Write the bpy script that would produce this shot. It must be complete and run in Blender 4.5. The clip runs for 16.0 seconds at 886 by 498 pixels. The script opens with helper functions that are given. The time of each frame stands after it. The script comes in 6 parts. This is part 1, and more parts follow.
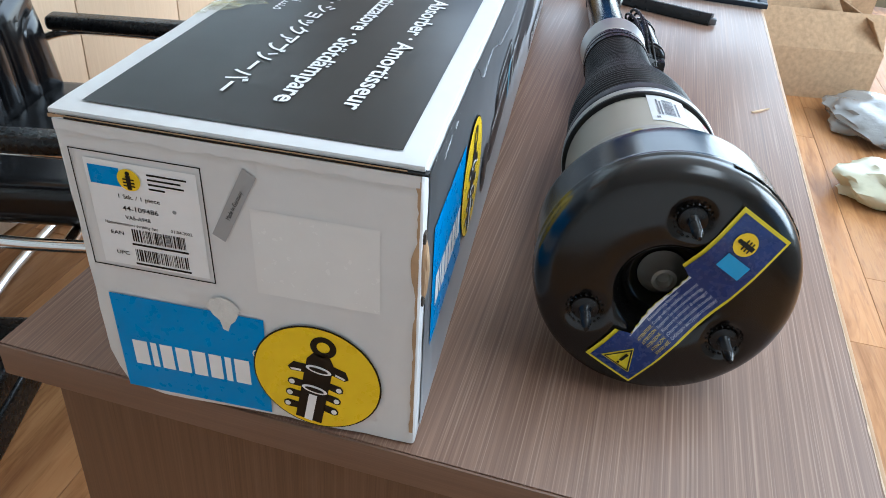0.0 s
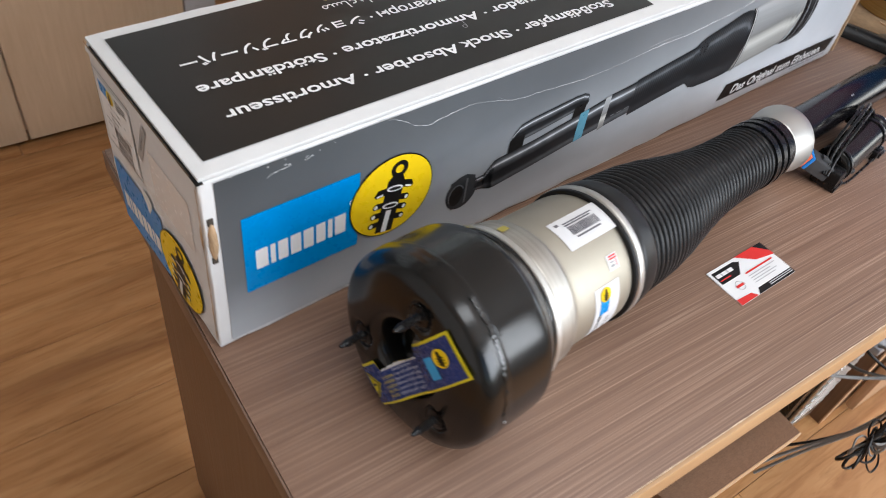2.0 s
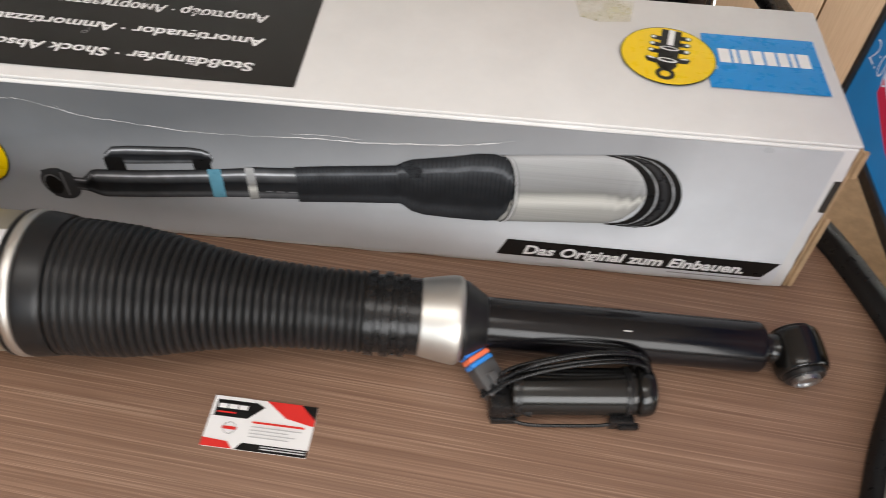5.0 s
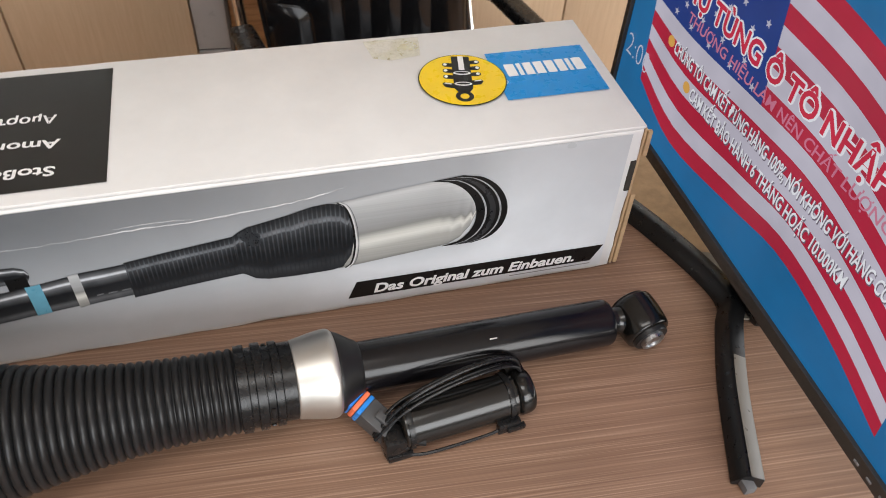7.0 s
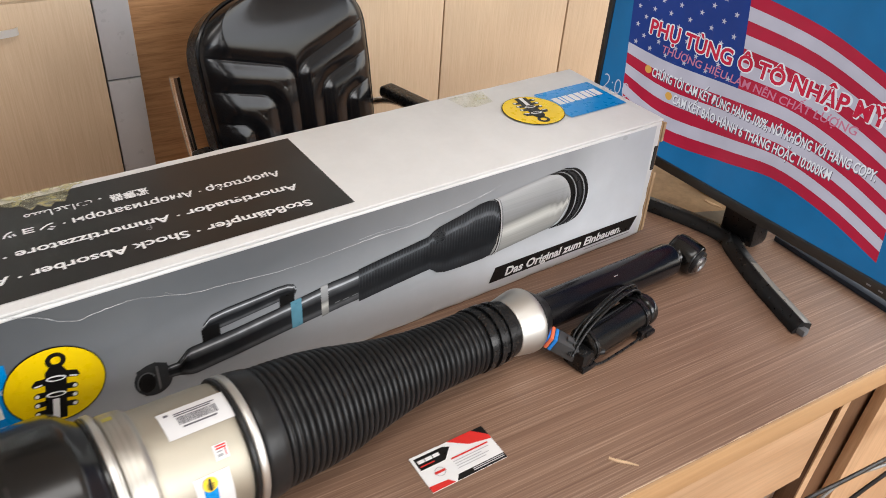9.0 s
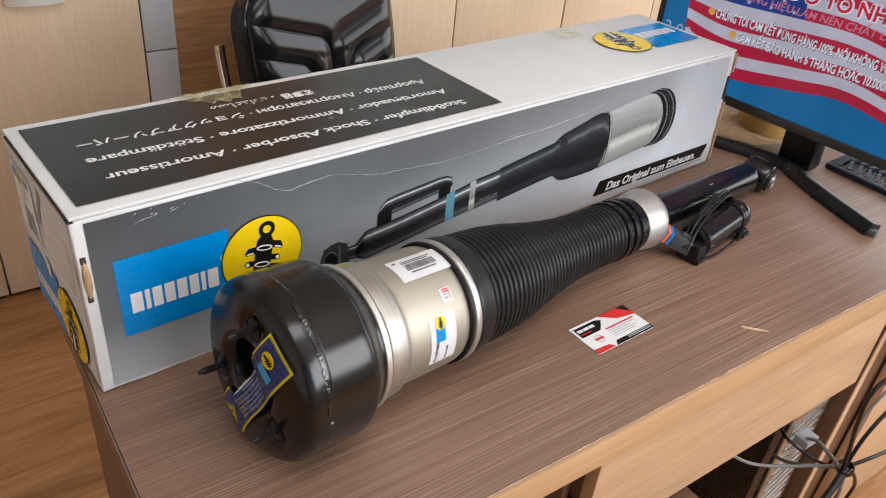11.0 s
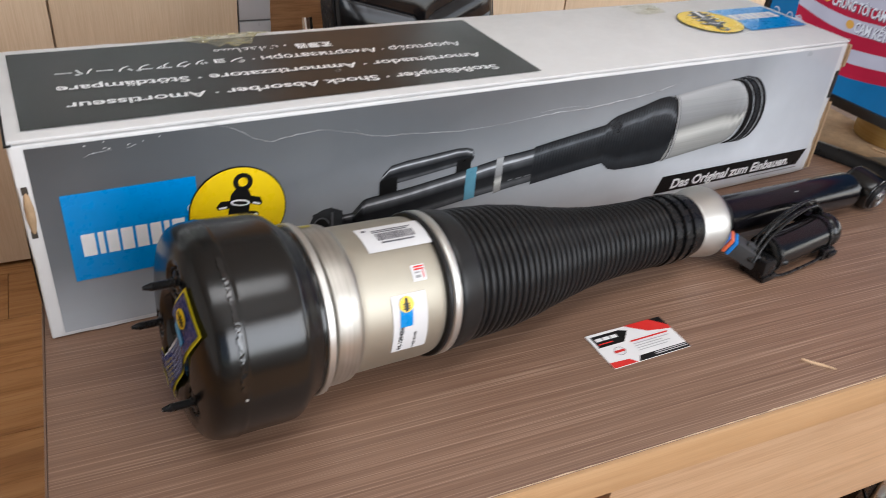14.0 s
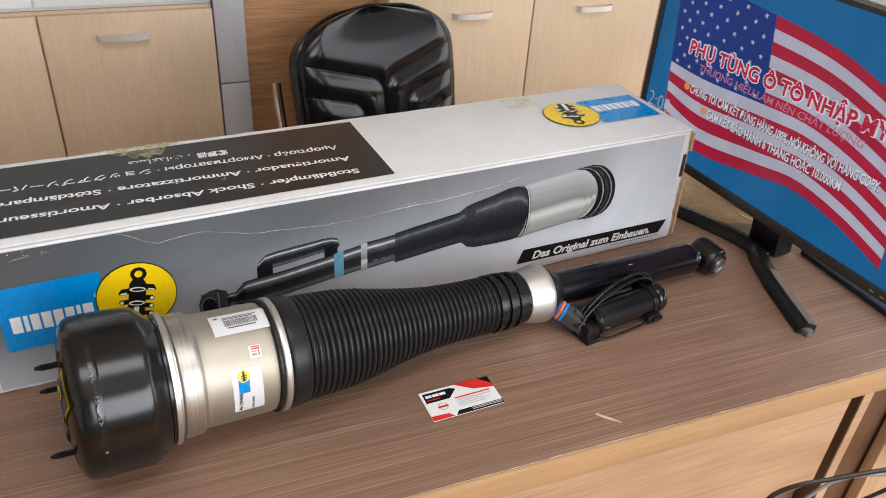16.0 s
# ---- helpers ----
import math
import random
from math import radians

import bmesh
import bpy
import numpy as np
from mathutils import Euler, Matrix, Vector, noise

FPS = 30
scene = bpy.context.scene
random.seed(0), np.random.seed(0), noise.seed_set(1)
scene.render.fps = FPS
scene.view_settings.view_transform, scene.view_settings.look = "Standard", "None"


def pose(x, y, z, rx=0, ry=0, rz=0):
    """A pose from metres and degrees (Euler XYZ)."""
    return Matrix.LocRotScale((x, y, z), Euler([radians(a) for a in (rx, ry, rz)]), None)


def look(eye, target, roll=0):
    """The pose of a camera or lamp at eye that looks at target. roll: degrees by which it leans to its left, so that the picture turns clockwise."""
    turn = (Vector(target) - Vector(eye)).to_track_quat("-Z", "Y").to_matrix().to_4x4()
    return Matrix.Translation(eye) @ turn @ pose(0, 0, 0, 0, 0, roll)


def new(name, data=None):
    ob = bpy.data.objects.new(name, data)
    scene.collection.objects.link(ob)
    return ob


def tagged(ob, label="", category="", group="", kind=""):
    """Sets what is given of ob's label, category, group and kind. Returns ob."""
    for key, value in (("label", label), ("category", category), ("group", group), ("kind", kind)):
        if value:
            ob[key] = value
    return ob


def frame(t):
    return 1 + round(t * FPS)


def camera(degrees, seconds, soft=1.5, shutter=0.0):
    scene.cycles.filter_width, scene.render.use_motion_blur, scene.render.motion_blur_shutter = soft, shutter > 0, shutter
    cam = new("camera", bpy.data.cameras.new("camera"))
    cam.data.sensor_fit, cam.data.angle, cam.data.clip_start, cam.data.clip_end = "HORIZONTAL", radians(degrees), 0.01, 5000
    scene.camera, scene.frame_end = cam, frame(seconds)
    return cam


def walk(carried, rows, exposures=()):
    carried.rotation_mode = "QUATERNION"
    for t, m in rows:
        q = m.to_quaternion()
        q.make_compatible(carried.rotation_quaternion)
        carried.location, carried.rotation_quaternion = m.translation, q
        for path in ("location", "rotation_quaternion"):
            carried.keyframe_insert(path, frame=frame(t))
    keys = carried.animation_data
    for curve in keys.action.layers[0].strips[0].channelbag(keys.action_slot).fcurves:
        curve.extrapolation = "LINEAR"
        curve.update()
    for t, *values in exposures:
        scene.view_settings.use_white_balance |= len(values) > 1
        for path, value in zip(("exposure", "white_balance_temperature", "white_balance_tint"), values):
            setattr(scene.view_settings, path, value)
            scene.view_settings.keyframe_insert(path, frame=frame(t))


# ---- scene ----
cam = camera(59.8, 16.0, 0.75, 0.35)
PATH = [
    (0, (-0.322, -0.05, 1.114), (1.327, 0.175, 0.005), 5.4),
    (0.5, (-0.318, -0.068, 1.127), (1.31, 0.234, 0.006), 5.9),
    (1, (-0.293, -0.125, 1.183), (1.244, 0.362, -0.001), 6.7),
    (1.5, (-0.239, -0.24, 1.259), (1.026, 0.537, -0.08), 8.4),
    (2, (-0.15, -0.377, 1.314), (0.85, 0.571, -0.135), 11.2),
    (2.5, (-0.058, -0.465, 1.361), (0.748, 0.634, -0.103), 12.6),
    (3, (0.076, -0.473, 1.378), (0.673, 0.728, -0.105), 11.9),
    (3.5, (0.212, -0.494, 1.391), (0.563, 0.754, -0.131), 9.7),
    (4, (0.378, -0.545, 1.402), (0.528, 0.718, -0.141), 7.6),
    (4.5, (0.504, -0.53, 1.395), (0.526, 0.743, -0.147), 5.0),
    (5, (0.669, -0.504, 1.374), (0.602, 0.77, -0.166), 2.8),
    (5.2, (0.727, -0.5, 1.384), (0.646, 0.77, -0.159), 2.4),
    (5.7, (0.790, -0.489, 1.380), (0.743, 0.530, 0.148), 1.9),
    (6.25, (0.758, -0.490, 1.379), (0.838, 0.545, 0.162), 2.9),
    (6.8, (0.670, -0.504, 1.381), (0.935, 0.545, 0.202), 4.0),
    (7.3, (0.583, -0.525, 1.384), (1.132, 0.801, -0.008), 4.0),
    (7.5, (0.552, -0.536, 1.386), (1.198, 0.797, 0.042), 3.5),
    (8, (0.444, -0.576, 1.387), (1.273, 0.77, 0.161), 3.0),
    (8.5, (0.297, -0.613, 1.399), (1.206, 0.72, 0.217), 3.2),
    (8.7, (0.227, -0.605, 1.396), (1.172, 0.711, 0.224), 4.0),
    (9.2, (0.109, -0.626, 1.398), (0.918, 0.409, 0.484), 4.6),
    (9.75, (-0.000, -0.646, 1.387), (0.860, 0.366, 0.496), 5.3),
    (10.3, (-0.079, -0.647, 1.361), (0.818, 0.347, 0.485), 5.8),
    (10.8, (-0.114, -0.618, 1.321), (1.019, 0.617, 0.229), 6.1),
    (11, (-0.127, -0.59, 1.294), (1.007, 0.644, 0.204), 6.2),
    (11.5, (-0.126, -0.519, 1.215), (0.985, 0.718, 0.104), 6.2),
    (12, (-0.107, -0.47, 1.137), (0.99, 0.767, 0.011), 6.7),
    (12.5, (-0.088, -0.467, 1.114), (0.976, 0.798, -0.011), 7.0),
    (13, (-0.063, -0.483, 1.124), (0.958, 0.824, 0.007), 7.2),
    (13.5, (-0.035, -0.534, 1.166), (0.89, 0.842, 0.047), 6.8),
    (14, (0.02, -0.605, 1.226), (0.897, 0.813, 0.121), 6.2),
    (14.5, (0.055, -0.682, 1.309), (0.951, 0.742, 0.226), 5.9),
    (15, (0.072, -0.741, 1.372), (0.972, 0.686, 0.297), 4.8),
    (15.5, (0.101, -0.775, 1.405), (0.992, 0.656, 0.329), 4.0),
    (16, (0.149, -0.794, 1.407), (0.937, 0.687, 0.317), 4.1),
]
EXPOSURES = [(0, 0.58, 5100, 0), (1.0, 0.48, 5120, 1), (1.6, 0.37, 5600, 6), (2.4, 0.18, 6050, 9), (3.5, 0.08, 6450, 10), (4.5, 0.05, 6500, 10), (5.2, 0.1, 6500, 10), (7.5, 0.2, 6400, 10), (8.7, 0.16, 6400, 10),
             (11.0, 0.1, 6200, 10), (12.5, 0.05, 5950, 9), (14.0, 0.02, 6050, 10), (16.0, 0.03, 6200, 10)]
walk(cam, [(t, look(eye, target, roll)) for t, eye, target, roll in PATH], EXPOSURES)

# ---- light ----
world = bpy.data.worlds.new("sky")
world.use_nodes = True
scene.world = world
wn = world.node_tree.nodes
sky = wn.new("ShaderNodeTexSky")
sky.sky_type, sky.sun_disc = "NISHITA", False
sky.sun_elevation, sky.sun_rotation = radians(40), radians(120)
world.node_tree.links.new(sky.outputs[0], wn["Background"].inputs[0])
wn["Background"].inputs[1].default_value = 0.12


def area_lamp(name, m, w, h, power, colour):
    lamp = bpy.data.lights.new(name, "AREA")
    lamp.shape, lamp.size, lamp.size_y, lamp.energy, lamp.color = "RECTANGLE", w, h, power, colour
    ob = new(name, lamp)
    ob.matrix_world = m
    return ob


WINDOW_POWER, DOOR_POWER, OVERHEAD_FILL_POWER = 88.0, 70.0, 19.0
area_lamp("window_daylight", look((1.35, -2.9, 1.8), (0.4, 0.0, 0.85)), 2.5, 1.5, WINDOW_POWER, (1.0, 0.985, 0.965))
area_lamp("door_daylight", look((4.5, -0.95, 1.45), (1.5, -0.8, 1.2)), 3.5, 2.6, DOOR_POWER, (1.0, 0.98, 0.96))
# unseen overhead fill, added to brighten the carton's front and the desk
area_lamp("ceiling_panel_light", look((0.25, -0.85, 2.83), (0.25, -0.85, 0)), 1.8, 0.6, OVERHEAD_FILL_POWER, (1.0, 0.97, 0.93))
sun = new("sun", bpy.data.lights.new("sun", "SUN"))
sun.data.energy, sun.data.angle, sun.data.color = 0.9, radians(12), (1.0, 0.95, 0.88)
sun.matrix_world = look((6, -6, 6), (0, 0, 0))


# ---- materials ----
class Mat:
    """A node material with a Principled surface and a few short ways to wire it."""

    def __init__(self, name, colour=(0.5, 0.5, 0.5), rough=0.5, metal=0.0, coat=0.0):
        self.m = bpy.data.materials.new(name)
        self.m.use_nodes = True
        self.t = self.m.node_tree
        self.n, self.l = self.t.nodes, self.t.links
        self.p = self.n["Principled BSDF"]
        self.set("Base Color", (*colour, 1)), self.set("Roughness", rough), self.set("Metallic", metal), self.set("Coat Weight", coat)

    def set(self, key, value):
        if hasattr(value, "is_output"):
            self.l.new(value, self.p.inputs[key])
        else:
            self.p.inputs[key].default_value = value
        return self

    def coords(self, scale=(1, 1, 1), kind="Object", turn=0.0):
        tex, mp = self.n.new("ShaderNodeTexCoord"), self.n.new("ShaderNodeMapping")
        mp.inputs["Scale"].default_value = scale
        mp.inputs["Rotation"].default_value = (0, 0, turn)
        self.l.new(tex.outputs[kind], mp.inputs[0])
        return mp.outputs[0]

    def noise(self, scale=5.0, detail=4.0, rough=0.6, vec=None, distort=0.0):
        node = self.n.new("ShaderNodeTexNoise")
        node.inputs["Scale"].default_value, node.inputs["Detail"].default_value = scale, detail
        node.inputs["Roughness"].default_value, node.inputs["Distortion"].default_value = rough, distort
        self.l.new(vec if vec is not None else self.coords(), node.inputs["Vector"])
        return node.outputs["Fac"]

    def ramp(self, fac, *stops):
        node = self.n.new("ShaderNodeValToRGB")
        ramp = node.color_ramp
        while len(ramp.elements) < len(stops):
            ramp.elements.new(0.5)
        for e, (pos, c) in zip(ramp.elements, stops):
            e.position, e.color = pos, (*c, 1) if hasattr(c, "__len__") else (c, c, c, 1)
        self.l.new(fac, node.inputs[0])
        return node.outputs[0]

    def mix(self, fac, a, b, mode="MIX"):
        node = self.n.new("ShaderNodeMix")
        node.data_type, node.blend_type = "RGBA", mode
        for socket, value in ((node.inputs[0], fac), (node.inputs[6], a), (node.inputs[7], b)):
            if hasattr(value, "is_output"):
                self.l.new(value, socket)
            elif hasattr(value, "__len__"):
                socket.default_value = (*value, 1)
            else:
                socket.default_value = value
        return node.outputs[2]

    def math(self, op, a, b=0.0):
        node = self.n.new("ShaderNodeMath")
        node.operation = op
        for socket, value in ((node.inputs[0], a), (node.inputs[1], b)):
            if hasattr(value, "is_output"):
                self.l.new(value, socket)
            else:
                socket.default_value = value
        return node.outputs[0]

    def bump(self, height, strength=0.2, distance=0.001):
        node = self.n.new("ShaderNodeBump")
        node.inputs["Strength"].default_value, node.inputs["Distance"].default_value = strength, distance
        self.l.new(height, node.inputs["Height"])
        self.l.new(node.outputs[0], self.p.inputs["Normal"])
        return self

    def uv(self):
        tex, sep = self.n.new("ShaderNodeUVMap"), self.n.new("ShaderNodeSeparateXYZ")
        self.l.new(tex.outputs[0], sep.inputs[0])
        return sep.outputs[0], sep.outputs[1]

    def rand(self):
        return self.n.new("ShaderNodeObjectInfo").outputs["Random"]


def plain(name, colour, rough=0.5, metal=0.0, coat=0.0, vary=0.12, scale=30.0, bump=0.0, rough_vary=0.1, gloss=0.5):
    """A surface with soft mottling in colour and gloss."""
    m = Mat(name, colour, rough, metal, coat).set("Specular IOR Level", gloss)
    f = m.noise(scale, 5)
    dark, light = [tuple(min(c * k, 1.0) for c in colour) for k in (1 - vary, 1 + vary)]
    m.set("Base Color", m.ramp(f, (0.3, dark), (0.7, light)))
    g = m.noise(scale * 4.3, 3)
    m.set("Roughness", m.ramp(g, (0.3, max(rough - rough_vary, 0.02)), (0.7, min(rough + rough_vary, 1))))
    if bump:
        m.bump(g, bump)
    return m.m


def streaky(name, dark, mid, light, along=(1.2, 40, 40), rough=0.38, kind="Object", fine=3.2, bump=0.08, random=0.0):
    """Wood with fine streaks along its local x."""
    m = Mat(name, mid, rough)
    v = m.coords(along, kind)
    a, b = m.noise(2.2, 6, 0.7, v, 0.4), m.noise(2.2 * fine, 4, 0.75, v, 0.2)
    c1 = m.ramp(a, (0.28, dark), (0.5, mid), (0.72, light))
    c2 = m.ramp(b, (0.36, dark), (0.5, mid), (0.66, light))
    c = m.mix(0.55, c1, c2)
    big = m.ramp(m.noise(1.7, 2), (0.3, 0.86), (0.7, 1.1))
    c = m.mix(1.0, c, big, "MULTIPLY")
    if random:
        r = m.math("ADD", m.math("MULTIPLY", m.rand(), random), 1 - random / 2)
        c = m.mix(1.0, c, m.ramp(r, (0.0, 0.0), (1.0, 1.0)), "MULTIPLY")
    m.set("Base Color", c)
    m.set("Roughness", m.ramp(b, (0.3, rough - 0.07), (0.7, rough + 0.1)))
    m.bump(b, bump)
    return m.m


DESK_TOP = Mat("brown_streaked_laminate", (0.2, 0.12, 0.09), 0.42).set("Specular IOR Level", 0.6)
dv = DESK_TOP.coords((0.35, 115, 115))
broad, thin, hair = DESK_TOP.noise(1.3, 3, 0.6, DESK_TOP.coords((0.2, 42, 42))), DESK_TOP.noise(4.6, 3, 0.65, dv, 0.1), DESK_TOP.noise(6.4, 2, 0.6, DESK_TOP.coords((0.62, 105, 105)))
dc = DESK_TOP.mix(0.45, DESK_TOP.ramp(broad, (0.3, (0.165, 0.094, 0.058)), (0.5, (0.205, 0.122, 0.079)), (0.7, (0.262, 0.164, 0.110))), DESK_TOP.ramp(thin, (0.36, (0.142, 0.077, 0.048)), (0.52, (0.208, 0.124, 0.081)), (0.68, (0.325, 0.213, 0.147))))
dc = DESK_TOP.mix(DESK_TOP.ramp(hair, (0.54, 0.0), (0.66, 0.5)), dc, (0.42, 0.3, 0.215))
dc = DESK_TOP.mix(DESK_TOP.ramp(hair, (0.32, 0.5), (0.43, 0.0)), dc, (0.112, 0.058, 0.036))
cloud = DESK_TOP.ramp(DESK_TOP.noise(3.0, 3), (0.3, (0.91, 0.87, 0.85)), (0.7, (1.04, 0.985, 0.96)))
DESK_TOP.set("Base Color", DESK_TOP.mix(1.0, dc, cloud, "MULTIPLY")).set("Roughness", DESK_TOP.ramp(thin, (0.3, 0.4), (0.7, 0.5))).bump(hair, 0.03)
DESK_TOP = DESK_TOP.m
DESK_SIDE = streaky("dark_brown_laminate", (0.1, 0.052, 0.027), (0.15, 0.08, 0.043), (0.21, 0.12, 0.07), (95, 95, 0.7), 0.42)
TAN = streaky("tan_beech_front", (0.45, 0.28, 0.155), (0.57, 0.37, 0.215), (0.66, 0.455, 0.285), (1.2, 34, 34), 0.45, fine=2.5)
TAN_EDGE = streaky("tan_beech_edge", (0.41, 0.245, 0.115), (0.47, 0.29, 0.145), (0.53, 0.34, 0.18), (1.2, 40, 40), 0.45, fine=2.5)
DESK_EDGE = streaky("brown_edge_band", (0.14, 0.082, 0.054), (0.18, 0.108, 0.072), (0.23, 0.142, 0.098), (95, 0.7, 95), 0.4)
TAN_UPRIGHT = streaky("tan_beech_upright", (0.45, 0.28, 0.155), (0.57, 0.37, 0.215), (0.66, 0.455, 0.285), (30, 30, 1.5), 0.4, fine=2.5)
CABINET = streaky("pale_maple_laminate", (0.56, 0.41, 0.265), (0.63, 0.48, 0.325), (0.7, 0.55, 0.39), (40, 40, 1.3), 0.4, bump=0.03)
DOOR_WOOD = streaky("reddish_brown_wood", (0.3, 0.145, 0.062), (0.52, 0.275, 0.125), (0.64, 0.375, 0.185), (1.6, 24, 24), 0.45, fine=2.2)
PLANK = Mat("warm_oak_plank", (0.33, 0.17, 0.075), 0.48).set("Specular IOR Level", 0.22)
shift = PLANK.n.new("ShaderNodeVectorMath")
shift.operation = "ADD"
PLANK.l.new(PLANK.coords((1.3, 13, 13)), shift.inputs[0])
PLANK.l.new(PLANK.ramp(PLANK.rand(), (0.0, (0, 0, 0)), (1.0, (31, 17, 9))), shift.inputs[1])
figure, pores = PLANK.noise(1.1, 5, 0.6, shift.outputs[0], 2.6), PLANK.noise(7.0, 3, 0.7, shift.outputs[0], 0.3)
wave = PLANK.math("SINE", PLANK.math("MULTIPLY", PLANK.noise(0.75, 3, 0.55, shift.outputs[0], 1.2), 46.0))
pc = PLANK.ramp(figure, (0.3, (0.3, 0.134, 0.046)), (0.48, (0.45, 0.222, 0.085)), (0.7, (0.52, 0.278, 0.114)))
pc = PLANK.mix(PLANK.ramp(wave, (0.45, 0.0), (1.0, 0.3)), pc, (0.3, 0.13, 0.045))
pc = PLANK.mix(PLANK.ramp(pores, (0.32, 0.35), (0.46, 0.0)), pc, (0.2, 0.085, 0.03))
knot = PLANK.n.new("ShaderNodeTexVoronoi")
knot.inputs["Scale"].default_value = 0.62
PLANK.l.new(PLANK.mix(0.35, shift.outputs[0], PLANK.ramp(figure, (0.0, (0, 0, 0)), (1.0, (1, 1, 1))), "ADD"), knot.inputs["Vector"])
pc = PLANK.mix(PLANK.ramp(knot.outputs["Distance"], (0.05, 0.7), (0.17, 0.35), (0.36, 0.0)), pc, (0.15, 0.058, 0.02))
tonal = PLANK.ramp(PLANK.rand(), (0.0, 0.8), (0.5, 0.9), (1.0, 1.0))
PLANK.set("Base Color", PLANK.mix(1.0, pc, tonal, "MULTIPLY")).set("Roughness", PLANK.ramp(pores, (0.3, 0.42), (0.7, 0.56))).bump(pores, 0.06)
PLANK = PLANK.m
# wall tones, dim or white, chosen for the light each wall bounces
DIM_WALL = plain("dim_wall_grey", (0.4, 0.388, 0.364), 0.8, vary=0.04, scale=6, bump=0.05)
BOUNCE_WALL = plain("bounce_wall_white", (0.76, 0.755, 0.74), 0.8, vary=0.03, scale=6, bump=0.05)
CEILING = plain("white_ceiling_paint", (0.78, 0.775, 0.76), 0.85, vary=0.03, scale=5)
TILE = plain("grey_tile", (0.44, 0.44, 0.455), 0.35, vary=0.06, scale=8)
CHROME = plain("chrome", (0.78, 0.78, 0.77), 0.14, 1.0, vary=0.03, rough_vary=0.05)
NICKEL = plain("brushed_nickel", (0.78, 0.765, 0.73), 0.5, 0.75, vary=0.03, rough_vary=0.03, scale=8)
WHITE_FRAME = plain("white_frame", (0.78, 0.79, 0.79), 0.35, vary=0.03)
GLASS = Mat("glass", (0.9, 0.95, 0.94), 0.03).set("Transmission Weight", 1.0).set("IOR", 1.45).m

# printed card and inks
CARD_WHITE = plain("white_coated_card", (0.665, 0.66, 0.652), 0.5, vary=0.035, scale=22, bump=0.04)
CARD_RAW = plain("raw_brown_board", (0.41, 0.275, 0.155), 0.85, vary=0.18, scale=60, bump=0.3)
INK_BLUE = plain("blue_ink", (0.0, 0.235, 0.62), 0.32, vary=0.05, scale=25)
INK_YELLOW = plain("yellow_ink", (0.83, 0.575, 0.0), 0.32, vary=0.04, scale=25)
INK_BLACK = plain("black_ink", (0.006, 0.006, 0.006), 0.35, vary=0.15, gloss=0.3)
INK_WHITE = plain("white_ink", (0.8, 0.8, 0.8), 0.4, vary=0.03)
INK_GREY = plain("grey_ink", (0.3, 0.3, 0.3), 0.45, vary=0.05)
INK_PALE = plain("pale_grey_ink", (0.5, 0.5, 0.51), 0.45, vary=0.05)
INK_RED = plain("red_ink", (0.66, 0.025, 0.02), 0.4, vary=0.05)
INK_DARK = Mat("dark_panel_ink", (0.02, 0.019, 0.017), 0.3).set("Specular IOR Level", 0.32)
INK_DARK.set("Base Color", INK_DARK.ramp(INK_DARK.noise(5, 4), (0.3, (0.014, 0.013, 0.0115)), (0.75, (0.02, 0.018, 0.0155))))
INK_DARK.set("Roughness", INK_DARK.ramp(INK_DARK.noise(7, 4), (0.35, 0.28), (0.7, 0.36)))
INK_DARK = INK_DARK.m
# the side panel's printed fade, dark at its top left and pale at its foot and far end
g = Mat("grey_fade_print", (0.3, 0.3, 0.3), 0.3)
gu, gv = g.uv()
tone = g.math("ADD", g.math("MULTIPLY", gu, 0.64), g.math("MULTIPLY", g.math("POWER", g.math("SUBTRACT", 1.0, gv), 1.3), 0.56))
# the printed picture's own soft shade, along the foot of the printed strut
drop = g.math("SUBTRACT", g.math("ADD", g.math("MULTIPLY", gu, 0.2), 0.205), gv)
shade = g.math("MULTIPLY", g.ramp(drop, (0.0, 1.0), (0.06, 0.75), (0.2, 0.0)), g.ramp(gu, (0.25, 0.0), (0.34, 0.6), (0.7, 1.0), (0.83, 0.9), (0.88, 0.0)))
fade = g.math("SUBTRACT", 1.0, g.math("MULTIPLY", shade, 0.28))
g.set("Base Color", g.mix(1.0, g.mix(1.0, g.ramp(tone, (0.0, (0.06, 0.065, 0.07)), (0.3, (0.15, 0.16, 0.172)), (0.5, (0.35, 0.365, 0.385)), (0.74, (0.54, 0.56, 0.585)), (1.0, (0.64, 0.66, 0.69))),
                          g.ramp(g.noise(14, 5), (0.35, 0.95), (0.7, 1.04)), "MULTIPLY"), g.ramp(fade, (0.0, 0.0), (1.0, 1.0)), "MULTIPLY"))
g.set("Roughness", g.ramp(g.noise(6, 3), (0.3, 0.27), (0.7, 0.33)))
GREY_FADE = g.m


